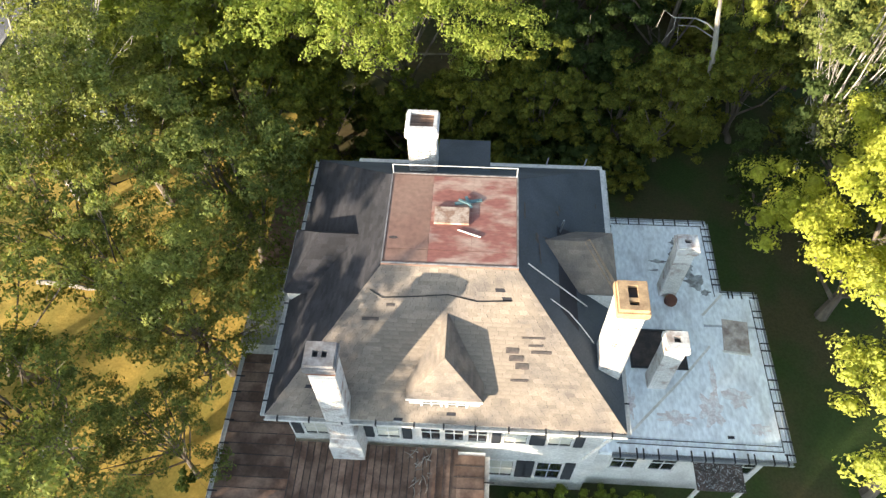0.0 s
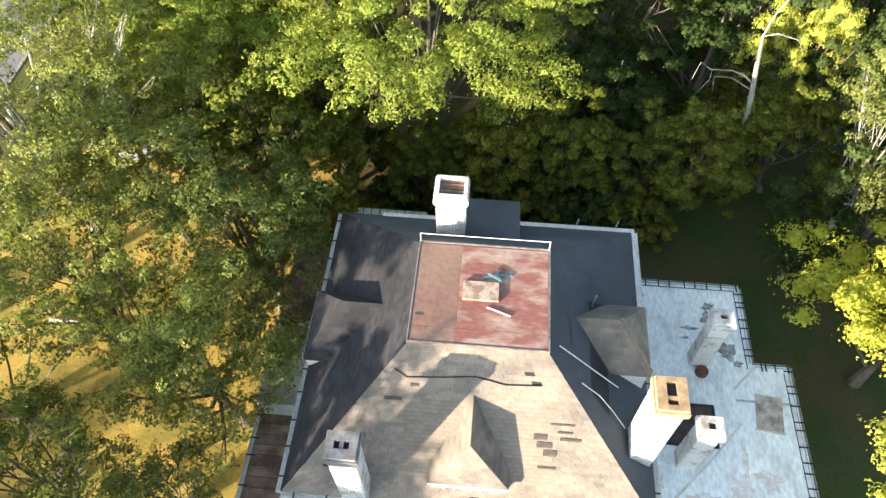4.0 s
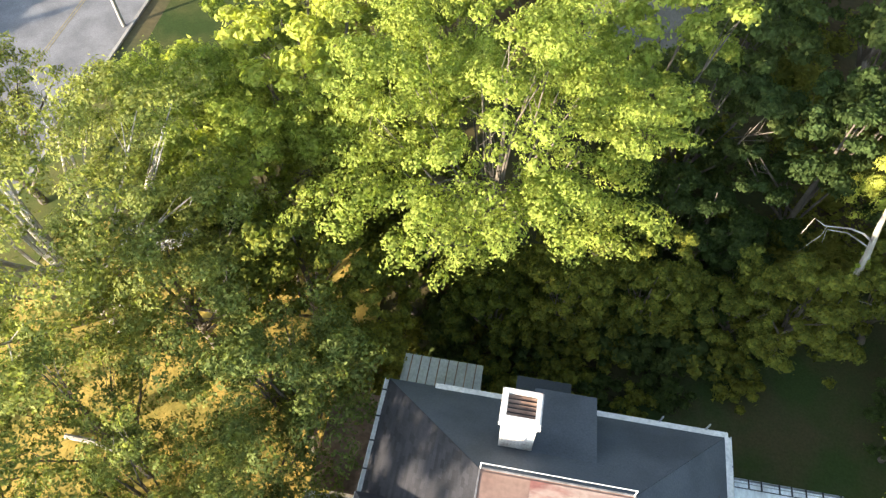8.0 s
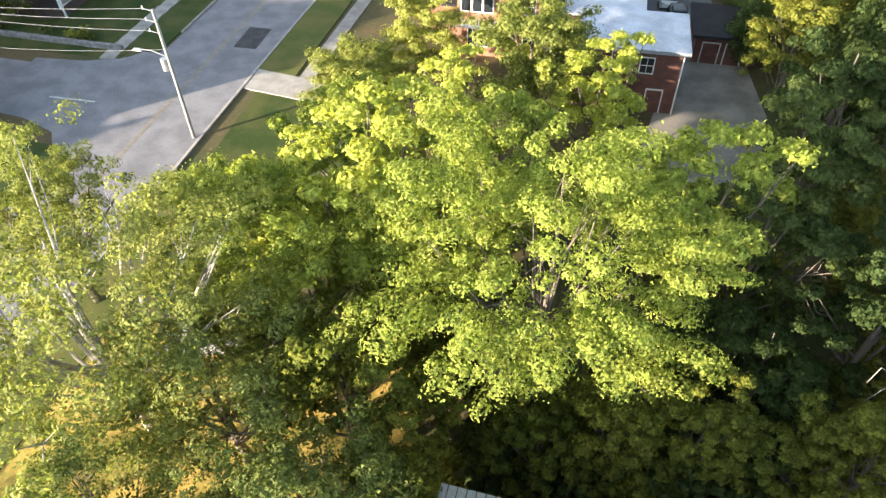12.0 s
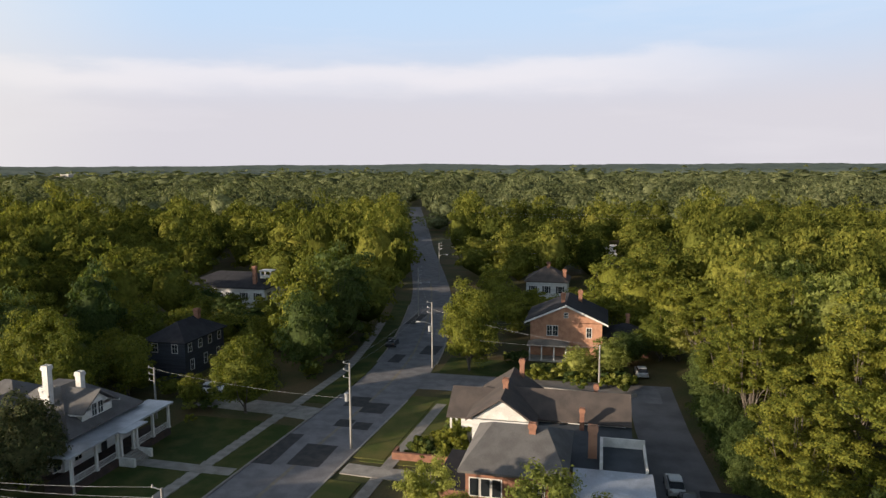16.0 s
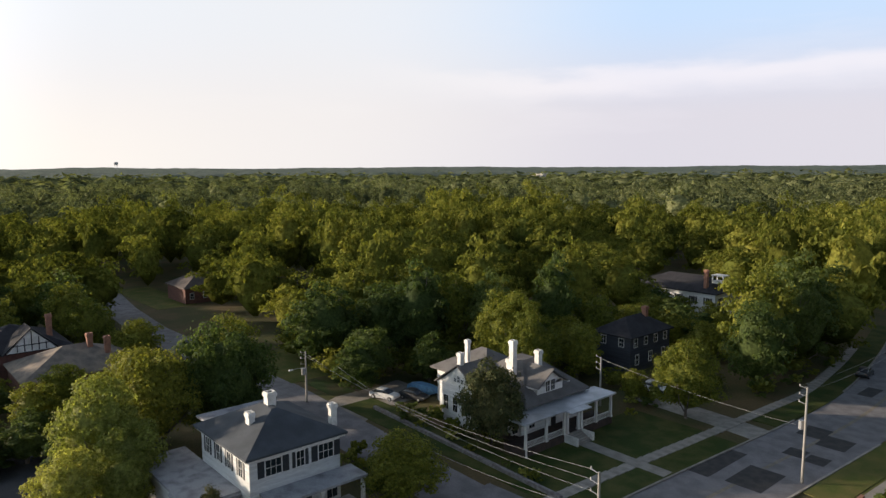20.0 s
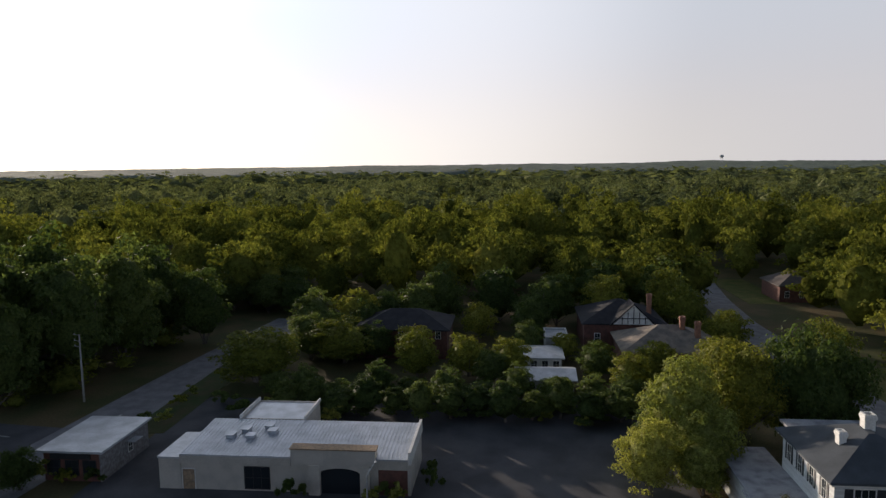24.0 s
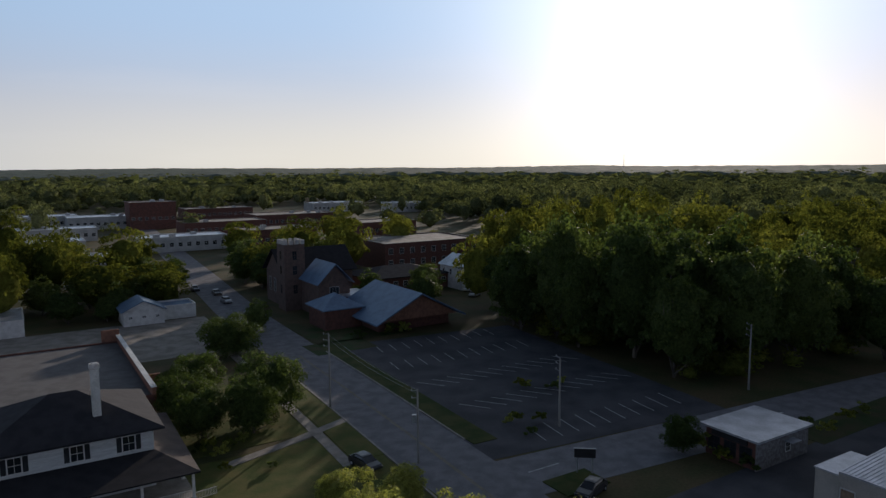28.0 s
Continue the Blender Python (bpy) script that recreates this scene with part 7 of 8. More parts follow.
def plain_house(label, x0, x1, y0, y1, z, zr, wall, roof_mat, style="hip", along="x", chims=(), wins=(), shut=True, name="house"):
    """A simple house: walls, roof, chimneys and rows of windows on the sides named."""
    h = thing(name, label, name.replace("_", " "), pose(0, 0, 0))
    part("wall", shell(x0, x1, y0, y1, 0, z), wall, h)
    if style == "hip":
        part("roof", hip(x0 - 0.5, x1 + 0.5, y0 - 0.5, y1 + 0.5, z, zr), roof_mat, h)
    elif style == "gable":
        part("roof", gable(x0 - 0.5, x1 + 0.5, y0 - 0.5, y1 + 0.5, z, zr, along), roof_mat, h)
        part("gable_wall", gable_wall(x0, x1, y0, y1, z - 0.1, zr - 0.3, along), wall, h)
    else:
        part("roof", boxes((x0 + 0.2, x1 - 0.2, y0 + 0.2, y1 - 0.2, z - 0.4, z - 0.2)), roof_mat, h)
        part("parapet", boxes((x0 - 0.05, x1 + 0.05, y0 - 0.05, y0 + 0.2, z, z + 0.15), (x0 - 0.05, x1 + 0.05, y1 - 0.2, y1 + 0.05, z, z + 0.15), (x0 - 0.05, x0 + 0.2, y0 + 0.2, y1 - 0.2, z, z + 0.15), (x1 - 0.2, x1 + 0.05, y0 + 0.2, y1 - 0.2, z, z + 0.15)), M_WHITE if wall is not M_BRICKDK else M_CONC, h)
    for cx, cy, top in chims:
        chimney(h, cx, cy, z * 0.8, top, 0.8, 0.8, M_BRICK)
    for face, n, zz, w, hh in wins:
        for k in range(n):
            t = (k + 0.5) / n
            if face == 0:
                window(h, x0 + (x1 - x0) * t, y0, zz, 0, w, hh, shut)
            elif face == 180:
                window(h, x0 + (x1 - x0) * t, y1, zz, 180, w, hh, shut)
            elif face == 90:
                window(h, x1, y0 + (y1 - y0) * t, zz, 90, w, hh, shut)
            else:
                window(h, x0, y0 + (y1 - y0) * t, zz, 270, w, hh, shut)
    return h


plain_house("white cottage with grey pyramid roof among trees", -20.5, -10.8, 178, 187, 5.4, 8.6, M_SIDING, M_ROOFBROWN, chims=((-15.5, 182, 9.6), (-11.5, 180, 8.2)), wins=((0, 3, 2.6, 0.9, 1.6),))
plain_house("dark blue-grey two-storey house with white windows and brick chimney", -73, -66, 106, 117.5, 6.0, 8.4, M_NAVY, M_SHINGLEDK, chims=((-69, 114.5, 9.6),), wins=((90, 4, 4.2, 0.9, 1.3), (0, 2, 4.2, 0.9, 1.3), (90, 3, 1.2, 0.9, 1.6)), shut=False)
hb = plain_house("long white house with dark hipped roof and red chimney", -96, -75.5, 151, 163, 6.3, 9.0, M_SIDING, M_SHINGLEDK, chims=((-78.5, 152.5, 11.0),), wins=((0, 6, 3.6, 0.9, 1.5), (90, 3, 3.6, 0.9, 1.5)))
belvedere = part("roof_lantern", boxes((-78, -75.4, 154, 156.2, 8.0, 8.5)), M_WHITE, hb, "open white roof lantern with corner posts")
for x in (-77.9, -75.5):
    for y in (154.1, 156.1):
        part("lantern_post", boxes((x - 0.12, x + 0.12, y - 0.12, y + 0.12, 8.5, 9.6)), M_WHITE, belvedere)
part("lantern_roof", boxes((-78.2, -75.2, 153.8, 156.4, 9.6, 9.8)), M_WHITE, belvedere)
tu = plain_house("half-timbered brick house with dark hipped roof", -141, -127, 24, 38, 5.0, 8.2, M_BRICKDK, M_SHINGLEDK, chims=((-131, 36, 9.6),), wins=((90, 3, 1.6, 0.9, 1.5),), shut=False)
part("gable_wall", gable_wall(-127.5, -126.0, 29.0, 36.0, 5.0, 8.4, "x"), M_WHITE, tu, "white gable with black timbers")
part("roof", gable(-131, -125.8, 28.4, 36.6, 4.9, 8.7, "x"), M_SHINGLEDK, tu)
for y in (30.5, 31.5, 32.5, 33.5, 34.5):
    part("timber", boxes((-126.02, -125.9, y - 0.07, y + 0.07, 5.1, 8.2 - abs(y - 32.5) * 0.95)), M_DARK, tu)
part("timber", boxes((-126.02, -125.9, 29.8, 35.2, 6.0, 6.14)), M_DARK, tu)
plain_house("brick bungalow with dark hipped roof and twin red chimneys", -126, -113, 29, 45, 3.6, 6.6, M_BRICKDK, M_SHINGLE, chims=((-118.5, 39, 8.2), (-116.5, 41, 7.8)), wins=((90, 3, 1.2, 0.9, 1.4),), shut=False)
plain_house("dark two-storey house with a row of white windows", -131, -120, -16, 0, 5.2, 7.8, M_BRICKDK, M_SHINGLEDK, wins=((90, 5, 3.6, 0.8, 1.2), (0, 2, 3.6, 0.8, 1.2)), shut=False)
plain_house("pale garden shed with metal roof", -107, -101, 12, 20, 2.6, 3.4, M_PALEWALL, M_TIN, wins=((90, 2, 1.0, 0.8, 1.0),), shut=False, name="shed", style="gable", along="y")
plain_house("white glazed sun room behind the hedge", -119, -112, 12, 19, 2.8, 3.6, M_WHITE, M_TIN, wins=((90, 4, 0.9, 0.9, 1.3),), shut=False, name="shed")
plain_house("pale carport with flat metal roof", -131, -124, 17, 21, 3.0, 3.2, M_PALEWALL, M_TIN, style="flat", name="shed")
plain_house("house half hidden by trees at the end of the lane", -184, -172, 74, 84, 4.0, 6.8, M_BRICKDK, M_ROOFBROWN, wins=((90, 3, 1.2, 0.9, 1.4),), shut=False)
plain_house("small white far house among trees", -62, -53, 324, 331, 4.5, 7.0, M_WHITE, M_SHINGLE, wins=((0, 3, 1.5, 0.9, 1.5),))
plain_house("long white far building with flat roof", -28, -12, 291, 299, 4.5, 4.7, M_PALEWALL, M_TIN, style="flat", name="building")
plain_house("pale far building with flat roof", -12, 2, 258, 266, 4.5, 4.7, M_PALEWALL, M_TIN, style="flat", name="building")

# ---- the shop, the small shop, the sign ----
shop = thing("shop", "single-storey cream shop with a white ribbed metal roof and arched entrance", "shop", pose(0, 0, 0))
part("wall", shell(-78.2, -69.5, -23.4, 0.9, 0, 3.9), M_STUCCO, shop)
rf = part("roof", poly(bmesh.new(), [(-69.2, -23.4, 3.95), (-69.2, 0.7, 3.95), (-78.2, 0.7, 4.45), (-78.2, -23.4, 4.45), (-69.2, -23.4, 3.8), (-69.2, 0.7, 3.8), (-78.2, 0.7, 4.3), (-78.2, -23.4, 4.3)],
                       [(0, 1, 2, 3), (7, 6, 5, 4), (0, 4, 5, 1), (1, 5, 6, 2), (2, 6, 7, 3), (3, 7, 4, 0)]), M_TIN, shop, "pale ribbed metal roof")
rib = mesh_of("roof_rib", poly(bmesh.new(), [(0, -0.04, 0), (0, 0.04, 0), (-8.8, 0.04, 0.49), (-8.8, -0.04, 0.49), (0, -0.03, 0.06), (0, 0.03, 0.06), (-8.8, 0.03, 0.55), (-8.8, -0.03, 0.55)], [(0, 1, 5, 4), (1, 2, 6, 5), (2, 3, 7, 6), (3, 0, 4, 7), (4, 5, 6, 7)]), M_TIN)
for y in np.arange(-23.2, 0.7, 0.41):
    part("roof_rib", rib, None, rf, m=pose(-69.4, y, 3.95))
part("parapet", boxes((-78.5, -69.2, 0.7, 1.0, 3.4, 4.75)), M_WHITE, shop)
part("wall_panel", boxes((-69.5, -69.42, -2.4, 0.6, 0.0, 2.7)), M_BRICKDK, shop, "dark brick panel under the fascia")
part("fascia", boxes((-69.5, -69.2, -23.4, -11.5, 2.95, 3.8)), M_STUCCO, shop)
part("sign_parapet", boxes((-70.2, -69.0, -11.4, -2.6, 3.2, 4.85)), M_STUCCO, shop, "raised blank cream parapet over the entrance")
part("parapet_cap", boxes((-70.35, -68.9, -11.5, -2.5, 4.85, 4.98)), M_WOOD, shop)
part("back_wing", shell(-84.5, -78.19, -20.3, -12.6, 0, 4.5), M_STUCCO, shop)
part("back_roof", boxes((-84.3, -78.2, -20.1, -12.8, 4.2, 4.4)), M_TIN, shop)
for r in ((-84.6, -78.2, -20.4, -20.2), (-84.6, -78.2, -12.7, -12.5)):
    part("parapet", boxes((*r, 4.5, 4.9)), M_WHITE, shop)
part("side_wing", shell(-76, -69.4, -25.8, -23.41, 0, 3.4), M_STUCCO, shop)
part("side_roof", boxes((-76.1, -69.3, -25.9, -23.42, 3.4, 3.55)), M_TIN, shop)
for y0, y1 in ((-9.6, -8.4), (-4.2, -3.2)):
    part("entrance_pier", boxes((-69.5, -68.9, y0, y1, 0, 3.2)), M_STUCCO, shop)
curve = [(-6.3 - 2.1 * math.cos(math.pi * k / 14), 2.35 + 0.6 * math.sin(math.pi * k / 14)) for k in range(15)]
rows_of = [[(x, y, z) for y, z in curve] + [(x, y, 3.2) for y, z in curve] for x in (-69.0, -69.45)]
quads = [(k, k + 1, k + 16, k + 15) for k in range(14)]
bm = poly(bmesh.new(), rows_of[0] + rows_of[1], quads + [tuple(v + 30 for v in q[::-1]) for q in quads] + [(k + 1, k, k + 30, k + 31) for k in range(14)])
part("entrance_arch", bm, M_STUCCO, shop)
part("entrance_glass", boxes((-69.48, -69.44, -8.4, -4.2, 0, 2.9)), M_GLASS, shop)
window(shop, -69.5, -15.2, 0.3, 90, 2.6, 2.3, cols=3, material=M_DARK)
door(shop, -69.5, -22.6, 0, 90, 1.3, 2.2, M_WOOD)
for x, y in ((-73.5, -19.5), (-75.0, -18.3), (-73.4, -17.2), (-76.0, -16), (-74.8, -15.2)):
    solo("roof_vent", boxes((-0.5, 0.5, -0.4, 0.4, 0, 0.35), (-0.6, 0.6, -0.5, 0.5, 0.35, 0.42)), M_TIN, "small pale roof ventilator", "roof vent", pose(x, y, 3.95 + (-69.4 - x) * 0.056), "roof ventilators")
for x, y, sc in ((-67.4, -11.2, 1.5), (-67.8, -9.9, 1.1), (-68.2, -1.6, 1.3), (-70.6, 2.9, 1.5), (-73.5, 2.6, 1.3)):
    solo("shrub", SHRUBS[0], None, "dark upright shrub against the shop wall", "shrub", Matrix.LocRotScale((x, y, 0), Euler((0, 0, x)), (sc * 0.8, sc * 0.8, sc * 1.6)), "shrubs round the shop")
lamp = thing("street_lamp", "slender pale steel lamp post with a raised arm", "street lamp", pose(-59.0, -1.3, 0))
part("pole", tube(bmesh.new(), [(0, 0, 0), (0, 0, 4), (0, 0, 7.0)], [0.11, 0.085, 0.065], 8), M_STEEL, lamp)
part("arm", tube(bmesh.new(), [(0, 0, 6.9), (-0.2, 0.25, 7.4), (-0.5, 0.6, 7.9)], [0.06, 0.05, 0.045], 6), M_STEEL, lamp)
part("lamp_head", boxes((-0.78, -0.42, 0.55, 0.75, 7.86, 8.0)), M_STEEL, lamp)
part("base_plate", boxes((-0.22, 0.22, -0.22, 0.22, 0, 0.06)), M_STEEL, lamp)
small = thing("small_shop", "small brick shop with a flat pale metal roof", "shop", pose(0, 0, 0))
part("wall", shell(-79.8, -70.4, -39.4, -32.9, 0, 3.3), M_BRICKDK, small)
# north wall face in dark grey, its backlit shade put into the colour
part("side_panel", boxes((-80.0, -70.2, -32.9, -32.75, 0, 3.3)), M_DARKGREY, small)
part("roof", boxes((-80.4, -69.9, -40.0, -32.4, 3.3, 3.55)), M_TIN, small, "flat pale metal roof")
window(small, -76.0, -32.74, 1.2, 180, 0.8, 1.0)
for y in (-38.3, -36.2, -34.2):
    window(small, -70.4, y, 0.7, 90, 1.4, 1.6, material=M_DARK)
part("sign_board", boxes((-70.4, -70.25, -38.6, -34.0, 2.5, 3.1)), M_DARK, small)
part("canopy", boxes((-77.0, -75.2, -32.74, -31.7, 2.5, 2.56)), M_TIN, small)
sg = thing("sign", "black roadside sign panel on two posts", "sign", pose(-54.2, -42.6, 0, 0, 0, -38))
part("panel", boxes((-1.15, 1.15, -0.09, 0.09, 1.9, 2.9)), M_DARK, sg)
part("panel_rim", boxes((-1.2, 1.2, -0.11, 0.11, 2.9, 2.96), (-1.2, 1.2, -0.11, 0.11, 1.84, 1.9)), M_STEEL, sg)
for x in (-0.8, 0.8):
    part("post", boxes((x - 0.06, x + 0.06, -0.06, 0.06, 0, 1.9)), M_STEEL, sg)
solo("lawn", boxes((-55, -49, -43.5, -39.5, 0, 0.15)), M_GRASS, "small planted island by the sign", "lawn", kind="structure")

# ---- the southern house, the warehouse, the church, the town ----
w3 = thing("house", "white two-storey house with dark hipped roof and wraparound porch", "house", pose(0, 0, 0))
part("wall", shell(-13.9, 1.5, -77, -64.0, 0, 7.0), M_SIDING, w3)
part("roof", hip(-14.9, 2.4, -78, -63.2, 7.0, 10.2), M_SHINGLEDK, w3)
for x in (-11.5, -6.8, -1.5):
    window(w3, x, -64.0, 4.9, 180, 1.1, 1.5, shutters=True)
for y in (-67, -73):
    window(w3, -13.9, y, 4.9, 270, 1.0, 1.5, shutters=True)
part("porch_roof", poly(bmesh.new(), [(-17.2, -58.2, 3.5), (3.5, -58.2, 3.5), (2.0, -63.98, 4.5), (-13.92, -63.98, 4.5), (-17.2, -58.2, 3.35), (3.5, -58.2, 3.35), (2.0, -63.98, 4.35), (-13.92, -63.98, 4.35)],
                        [(0, 1, 2, 3), (7, 6, 5, 4), (0, 4, 5, 1), (1, 5, 6, 2), (2, 6, 7, 3), (3, 7, 4, 0)]), M_SHINGLEDK, w3)
part("porch_roof", poly(bmesh.new(), [(-17.2, -58.2, 3.5), (-13.92, -63.98, 4.5), (-13.92, -76, 4.5), (-17.6, -78, 3.5), (-17.2, -58.2, 3.35), (-13.92, -63.98, 4.35), (-13.92, -76, 4.35), (-17.6, -78, 3.35)],
                        [(0, 1, 2, 3), (7, 6, 5, 4), (0, 4, 5, 1), (1, 5, 6, 2), (2, 6, 7, 3), (3, 7, 4, 0)]), M_ROOFBROWN, w3)
part("porch_floor", boxes((-16.9, 3.2, -63.99, -58.6, 0, 0.6), (-16.9, -13.91, -77, -63.99, 0, 0.6)), M_CONC, w3)
for x in (-16.6, -11.8, -7.0, -2.2, 2.6):
    column(w3, x, -58.9, 0.6, 3.35, 0.28)
for y in (-64, -69, -75):
    column(w3, -16.6, y, 0.6, 3.35, 0.28)
for a, b in ((-16.4, -12), (-11.6, -7.2), (-6.8, -2.4)):
    railing(w3, (a, -58.9), (b, -58.9), 0.6)
railing(w3, (-19.0, -59.5), (-16.8, -59.2), 0.1)
chimney(w3, -9.0, -66.6, 6.8, 13.8, 0.8, 0.7, M_WHITE, M_WHITEBRICK, 2)
wa = thing("warehouse", "long low building with a pale flat roof behind brick parapet walls", "warehouse", pose(0, 0, 0))
part("wall", shell(-17.2, 24, -117, -83.2, 0, 4.4), M_BRICKDK, wa)
part("roof", boxes((-16.9, 23.7, -116.7, -83.5, 3.9, 4.15)), M_ROOFGREY, wa, "pale worn flat roof")
part("parapet", boxes((-17.4, -16.9, -117.2, -83.0, 4.4, 5.4), (-17.4, -14.6, -117.2, -116.9, 4.4, 6.4)), M_BRICK, wa)
part("parapet_cap", boxes((-17.5, -16.8, -117.3, -83.0, 5.4, 5.5)), M_WHITE, wa)
part("gate_wall", boxes((-19.5, -17.3, -92.5, -92.1, 0, 4.6)), M_BRICK, wa)
plain_house("white gabled garage with blue-grey roof", -30.2, -22.0, -156, -148, 3.2, 5.4, M_WHITE, M_BLUEROOF, style="gable", along="y", wins=((180, 3, 1.6, 0.7, 0.4),), shut=False, name="garage")
plain_house("open carport with flat blue-grey roof", -37.5, -30.4, -158, -151, 3.0, 3.2, M_WHITE, M_BLUEROOF, style="flat", name="carport")
plain_house("low white building with a pale roof", -4, 10, -165, -150, 3.4, 3.6, M_WHITE, M_TIN, style="flat", name="building")
plain_house("low grey building with hipped roof", -2, 14, -185, -172, 3.8, 6.0, M_PALEWALL, M_SHINGLE, name="building")

church = thing("church", "dark stone church with a square crenellated tower and blue-grey roofs", "church", pose(0, 0, 0))
part("nave", shell(-76, -58, -163, -150, 0, 8), M_STONE, church)
part("nave_roof", gable(-77, -57.2, -164, -149, 8, 13.5, "x"), M_SHINGLEDK, church)
part("gable_wall", gable_wall(-76, -58, -163, -150, 7.9, 13.2, "x"), M_STONE, church)
tw = part("tower", boxes((-61.5, -56.5, -149.9, -144.9, 0, 15.6)), M_STONE, church)
for dx in (0, 1, 2, 3):
    for dy in (0, 1, 2, 3):
        if dx in (0, 3) or dy in (0, 3):
            part("merlon", boxes((-61.5 + dx * 1.4, -60.7 + dx * 1.4, -149.9 + dy * 1.4, -149.1 + dy * 1.4, 15.6, 16.6)), M_PALEWALL, tw)
for z in (4, 8.5, 12):
    window(church, -59, -144.9, z, 180, 1.0, 2.0, material=M_STONE)
    window(church, -56.5, -147.4, z, 90, 1.0, 2.0, material=M_STONE)
for y in (-160, -156.5, -153):
    window(church, -58, y, 3, 90, 1.2, 3.2, material=M_PALEWALL)
part("transept", shell(-68, -60.5, -144.8, -134, 0, 7.5), M_STONE, church)
part("transept_roof", gable(-68.8, -59.8, -145, -133, 7.5, 12, "y"), M_BLUEROOF, church)
part("gable_wall", gable_wall(-68, -60.5, -144.8, -134, 7.4, 11.6, "y"), M_STONE, church)
window(church, -64.2, -134, 3, 180, 2.2, 3.6, material=M_PALEWALL, cols=3)
hall = thing("church_hall", "brick church hall with broad low blue-grey metal roofs", "hall", pose(0, 0, 0))
part("wall", shell(-82, -65, -130, -114, 0, 3.0), M_BRICKDK, hall)
part("roof", gable(-83.5, -62.5, -131, -109.5, 2.6, 8.0, "y", 0.3), M_BLUEROOF, hall)
part("gable_wall", gable_wall(-82.5, -64, -130, -111.5, 2.6, 7.6, "y"), M_BRICK, hall)
part("wall", shell(-64.8, -56.5, -130, -121, 0, 4.4), M_BRICKDK, hall)
part("roof", hip(-65.4, -55.8, -130.6, -120.4, 4.4, 7.0), M_BLUEROOF, hall)
part("link_roof", boxes((-72, -63, -139, -131.2, 4.6, 4.9)), M_TIN, hall)
part("link", shell(-71.8, -63.2, -133.9, -131.3, 0, 4.6), M_BRICKDK, hall)
plain_house("long brick building with a row of windows behind the church", -106, -82, -168, -152, 4.2, 6.4, M_BRICKDK, M_SHINGLEDK, wins=((180, 8, 1.6, 1.2, 1.4),), shut=False, name="building")
plain_house("flat-roofed brick school building among trees", -140, -104, -212, -186, 9.0, 9.2, M_BRICKDK, M_GRAVEL, style="flat", wins=((180, 9, 5.6, 1.4, 1.8), (180, 9, 1.8, 1.4, 1.8)), shut=False, name="building")
plain_house("white gabled house at the edge of the woods", -115, -106, -156, -145, 6.2, 9.0, M_WHITE, M_TIN, style="gable", along="y", wins=((180, 2, 3.8, 0.9, 1.4), (90, 3, 3.8, 0.9, 1.4)), shut=False)
trng = np.random.default_rng(12)
for x, y, w, d, h, dark in ((-50, -425, 40, 22, 7, 0), (-22, -446, 30, 20, 7, 0), (-71, -408, 24, 18, 15, 1), (-63, -291, 34, 16, 6, 0), (-11, -302, 34, 18, 5.5, 0), (-122, -469, 44, 22, 7, 1), (-143, -384, 46, 24, 7, 1), (-215, -487, 40, 20, 7, 0),
                            (-258, -452, 30, 20, 7, 0), (-95, -350, 40, 20, 7, 1), (-20, -360, 36, 18, 6, 0), (14, -330, 24, 18, 6, 1), (-100, -280, 30, 18, 8, 1), (-160, -300, 30, 20, 7, 1), (20, -250, 24, 16, 5, 0), (-28, -245, 20, 14, 5, 0)):
    tone = M_BRICKDK if dark else M_PALEWALL
    b = plain_house("low %s commercial block with a flat pale roof" % ("dark brick" if dark else "pale"), x - w / 2, x + w / 2, y - d / 2, y + d / 2, h, h, tone, M_TIN if not dark else M_GRAVEL, style="flat",
                    wins=((180, int(w / 3.2), h * 0.35, 1.6, 1.6),), shut=False, name="building")
    for _ in range(3):
        solo("roof_unit", boxes((-1.2, 1.2, -0.9, 0.9, 0, 1.1), (-1.0, 1.0, -0.7, 0.7, 1.1, 1.2)), M_STEEL, "grey air-conditioning unit on a flat roof", "roof unit", pose(x + trng.uniform(-0.35, 0.35) * w, y + trng.uniform(-0.3, 0.3) * d, h - 0.2), "roof units")
plain_house("far pale building above the treetops", -945, -912, 1055, 1070, 18, 18, M_STUCCO, M_ROOFGREY, style="flat", name="building")


# ---- poles, wires, cars ----
def utility_pole(x, y, h, turn, lamp=False, can=False, arms=1, label="weathered wooden utility pole with insulators"):
    p = thing("utility_pole", label, "utility pole", pose(x, y, 0, 0, 0, turn), "utility poles")
    part("pole", tube(bmesh.new(), [(0, 0, -0.3), (0, 0, h * 0.5), (0, 0, h)], [0.16, 0.135, 0.1], 10), M_POLE, p)
    for k in range(3):
        part("standoff", tube(bmesh.new(), [(0, 0, h - 0.15 - k * 0.85), (-0.75, 0, h - k * 0.85)], 0.035, 6), M_STEEL, p)
        part("insulator", tube(bmesh.new(), [(-0.75, 0, h - k * 0.85 - 0.05), (-0.75, 0, h - k * 0.85 + 0.2)], [0.07, 0.045], 8), M_PALEWALL, p)
    if can:
        part("transformer", tube(bmesh.new(), [(-0.42, 0, h * 0.56), (-0.42, 0, h * 0.56 + 0.95)], 0.27, 12), M_STEEL, p)
    if lamp:
        part("lamp_arm", tube(bmesh.new(), [(0, 0, h * 0.66), (-1.2, 0, h * 0.70), (-2.0, 0, h * 0.7)], 0.04, 6), M_STEEL, p)
        part("lamp_head", boxes((-2.7, -2.0, -0.14, 0.14, h * 0.7 - 0.09, h * 0.7 + 0.05, 0.3)), M_STEEL, p)
    return p


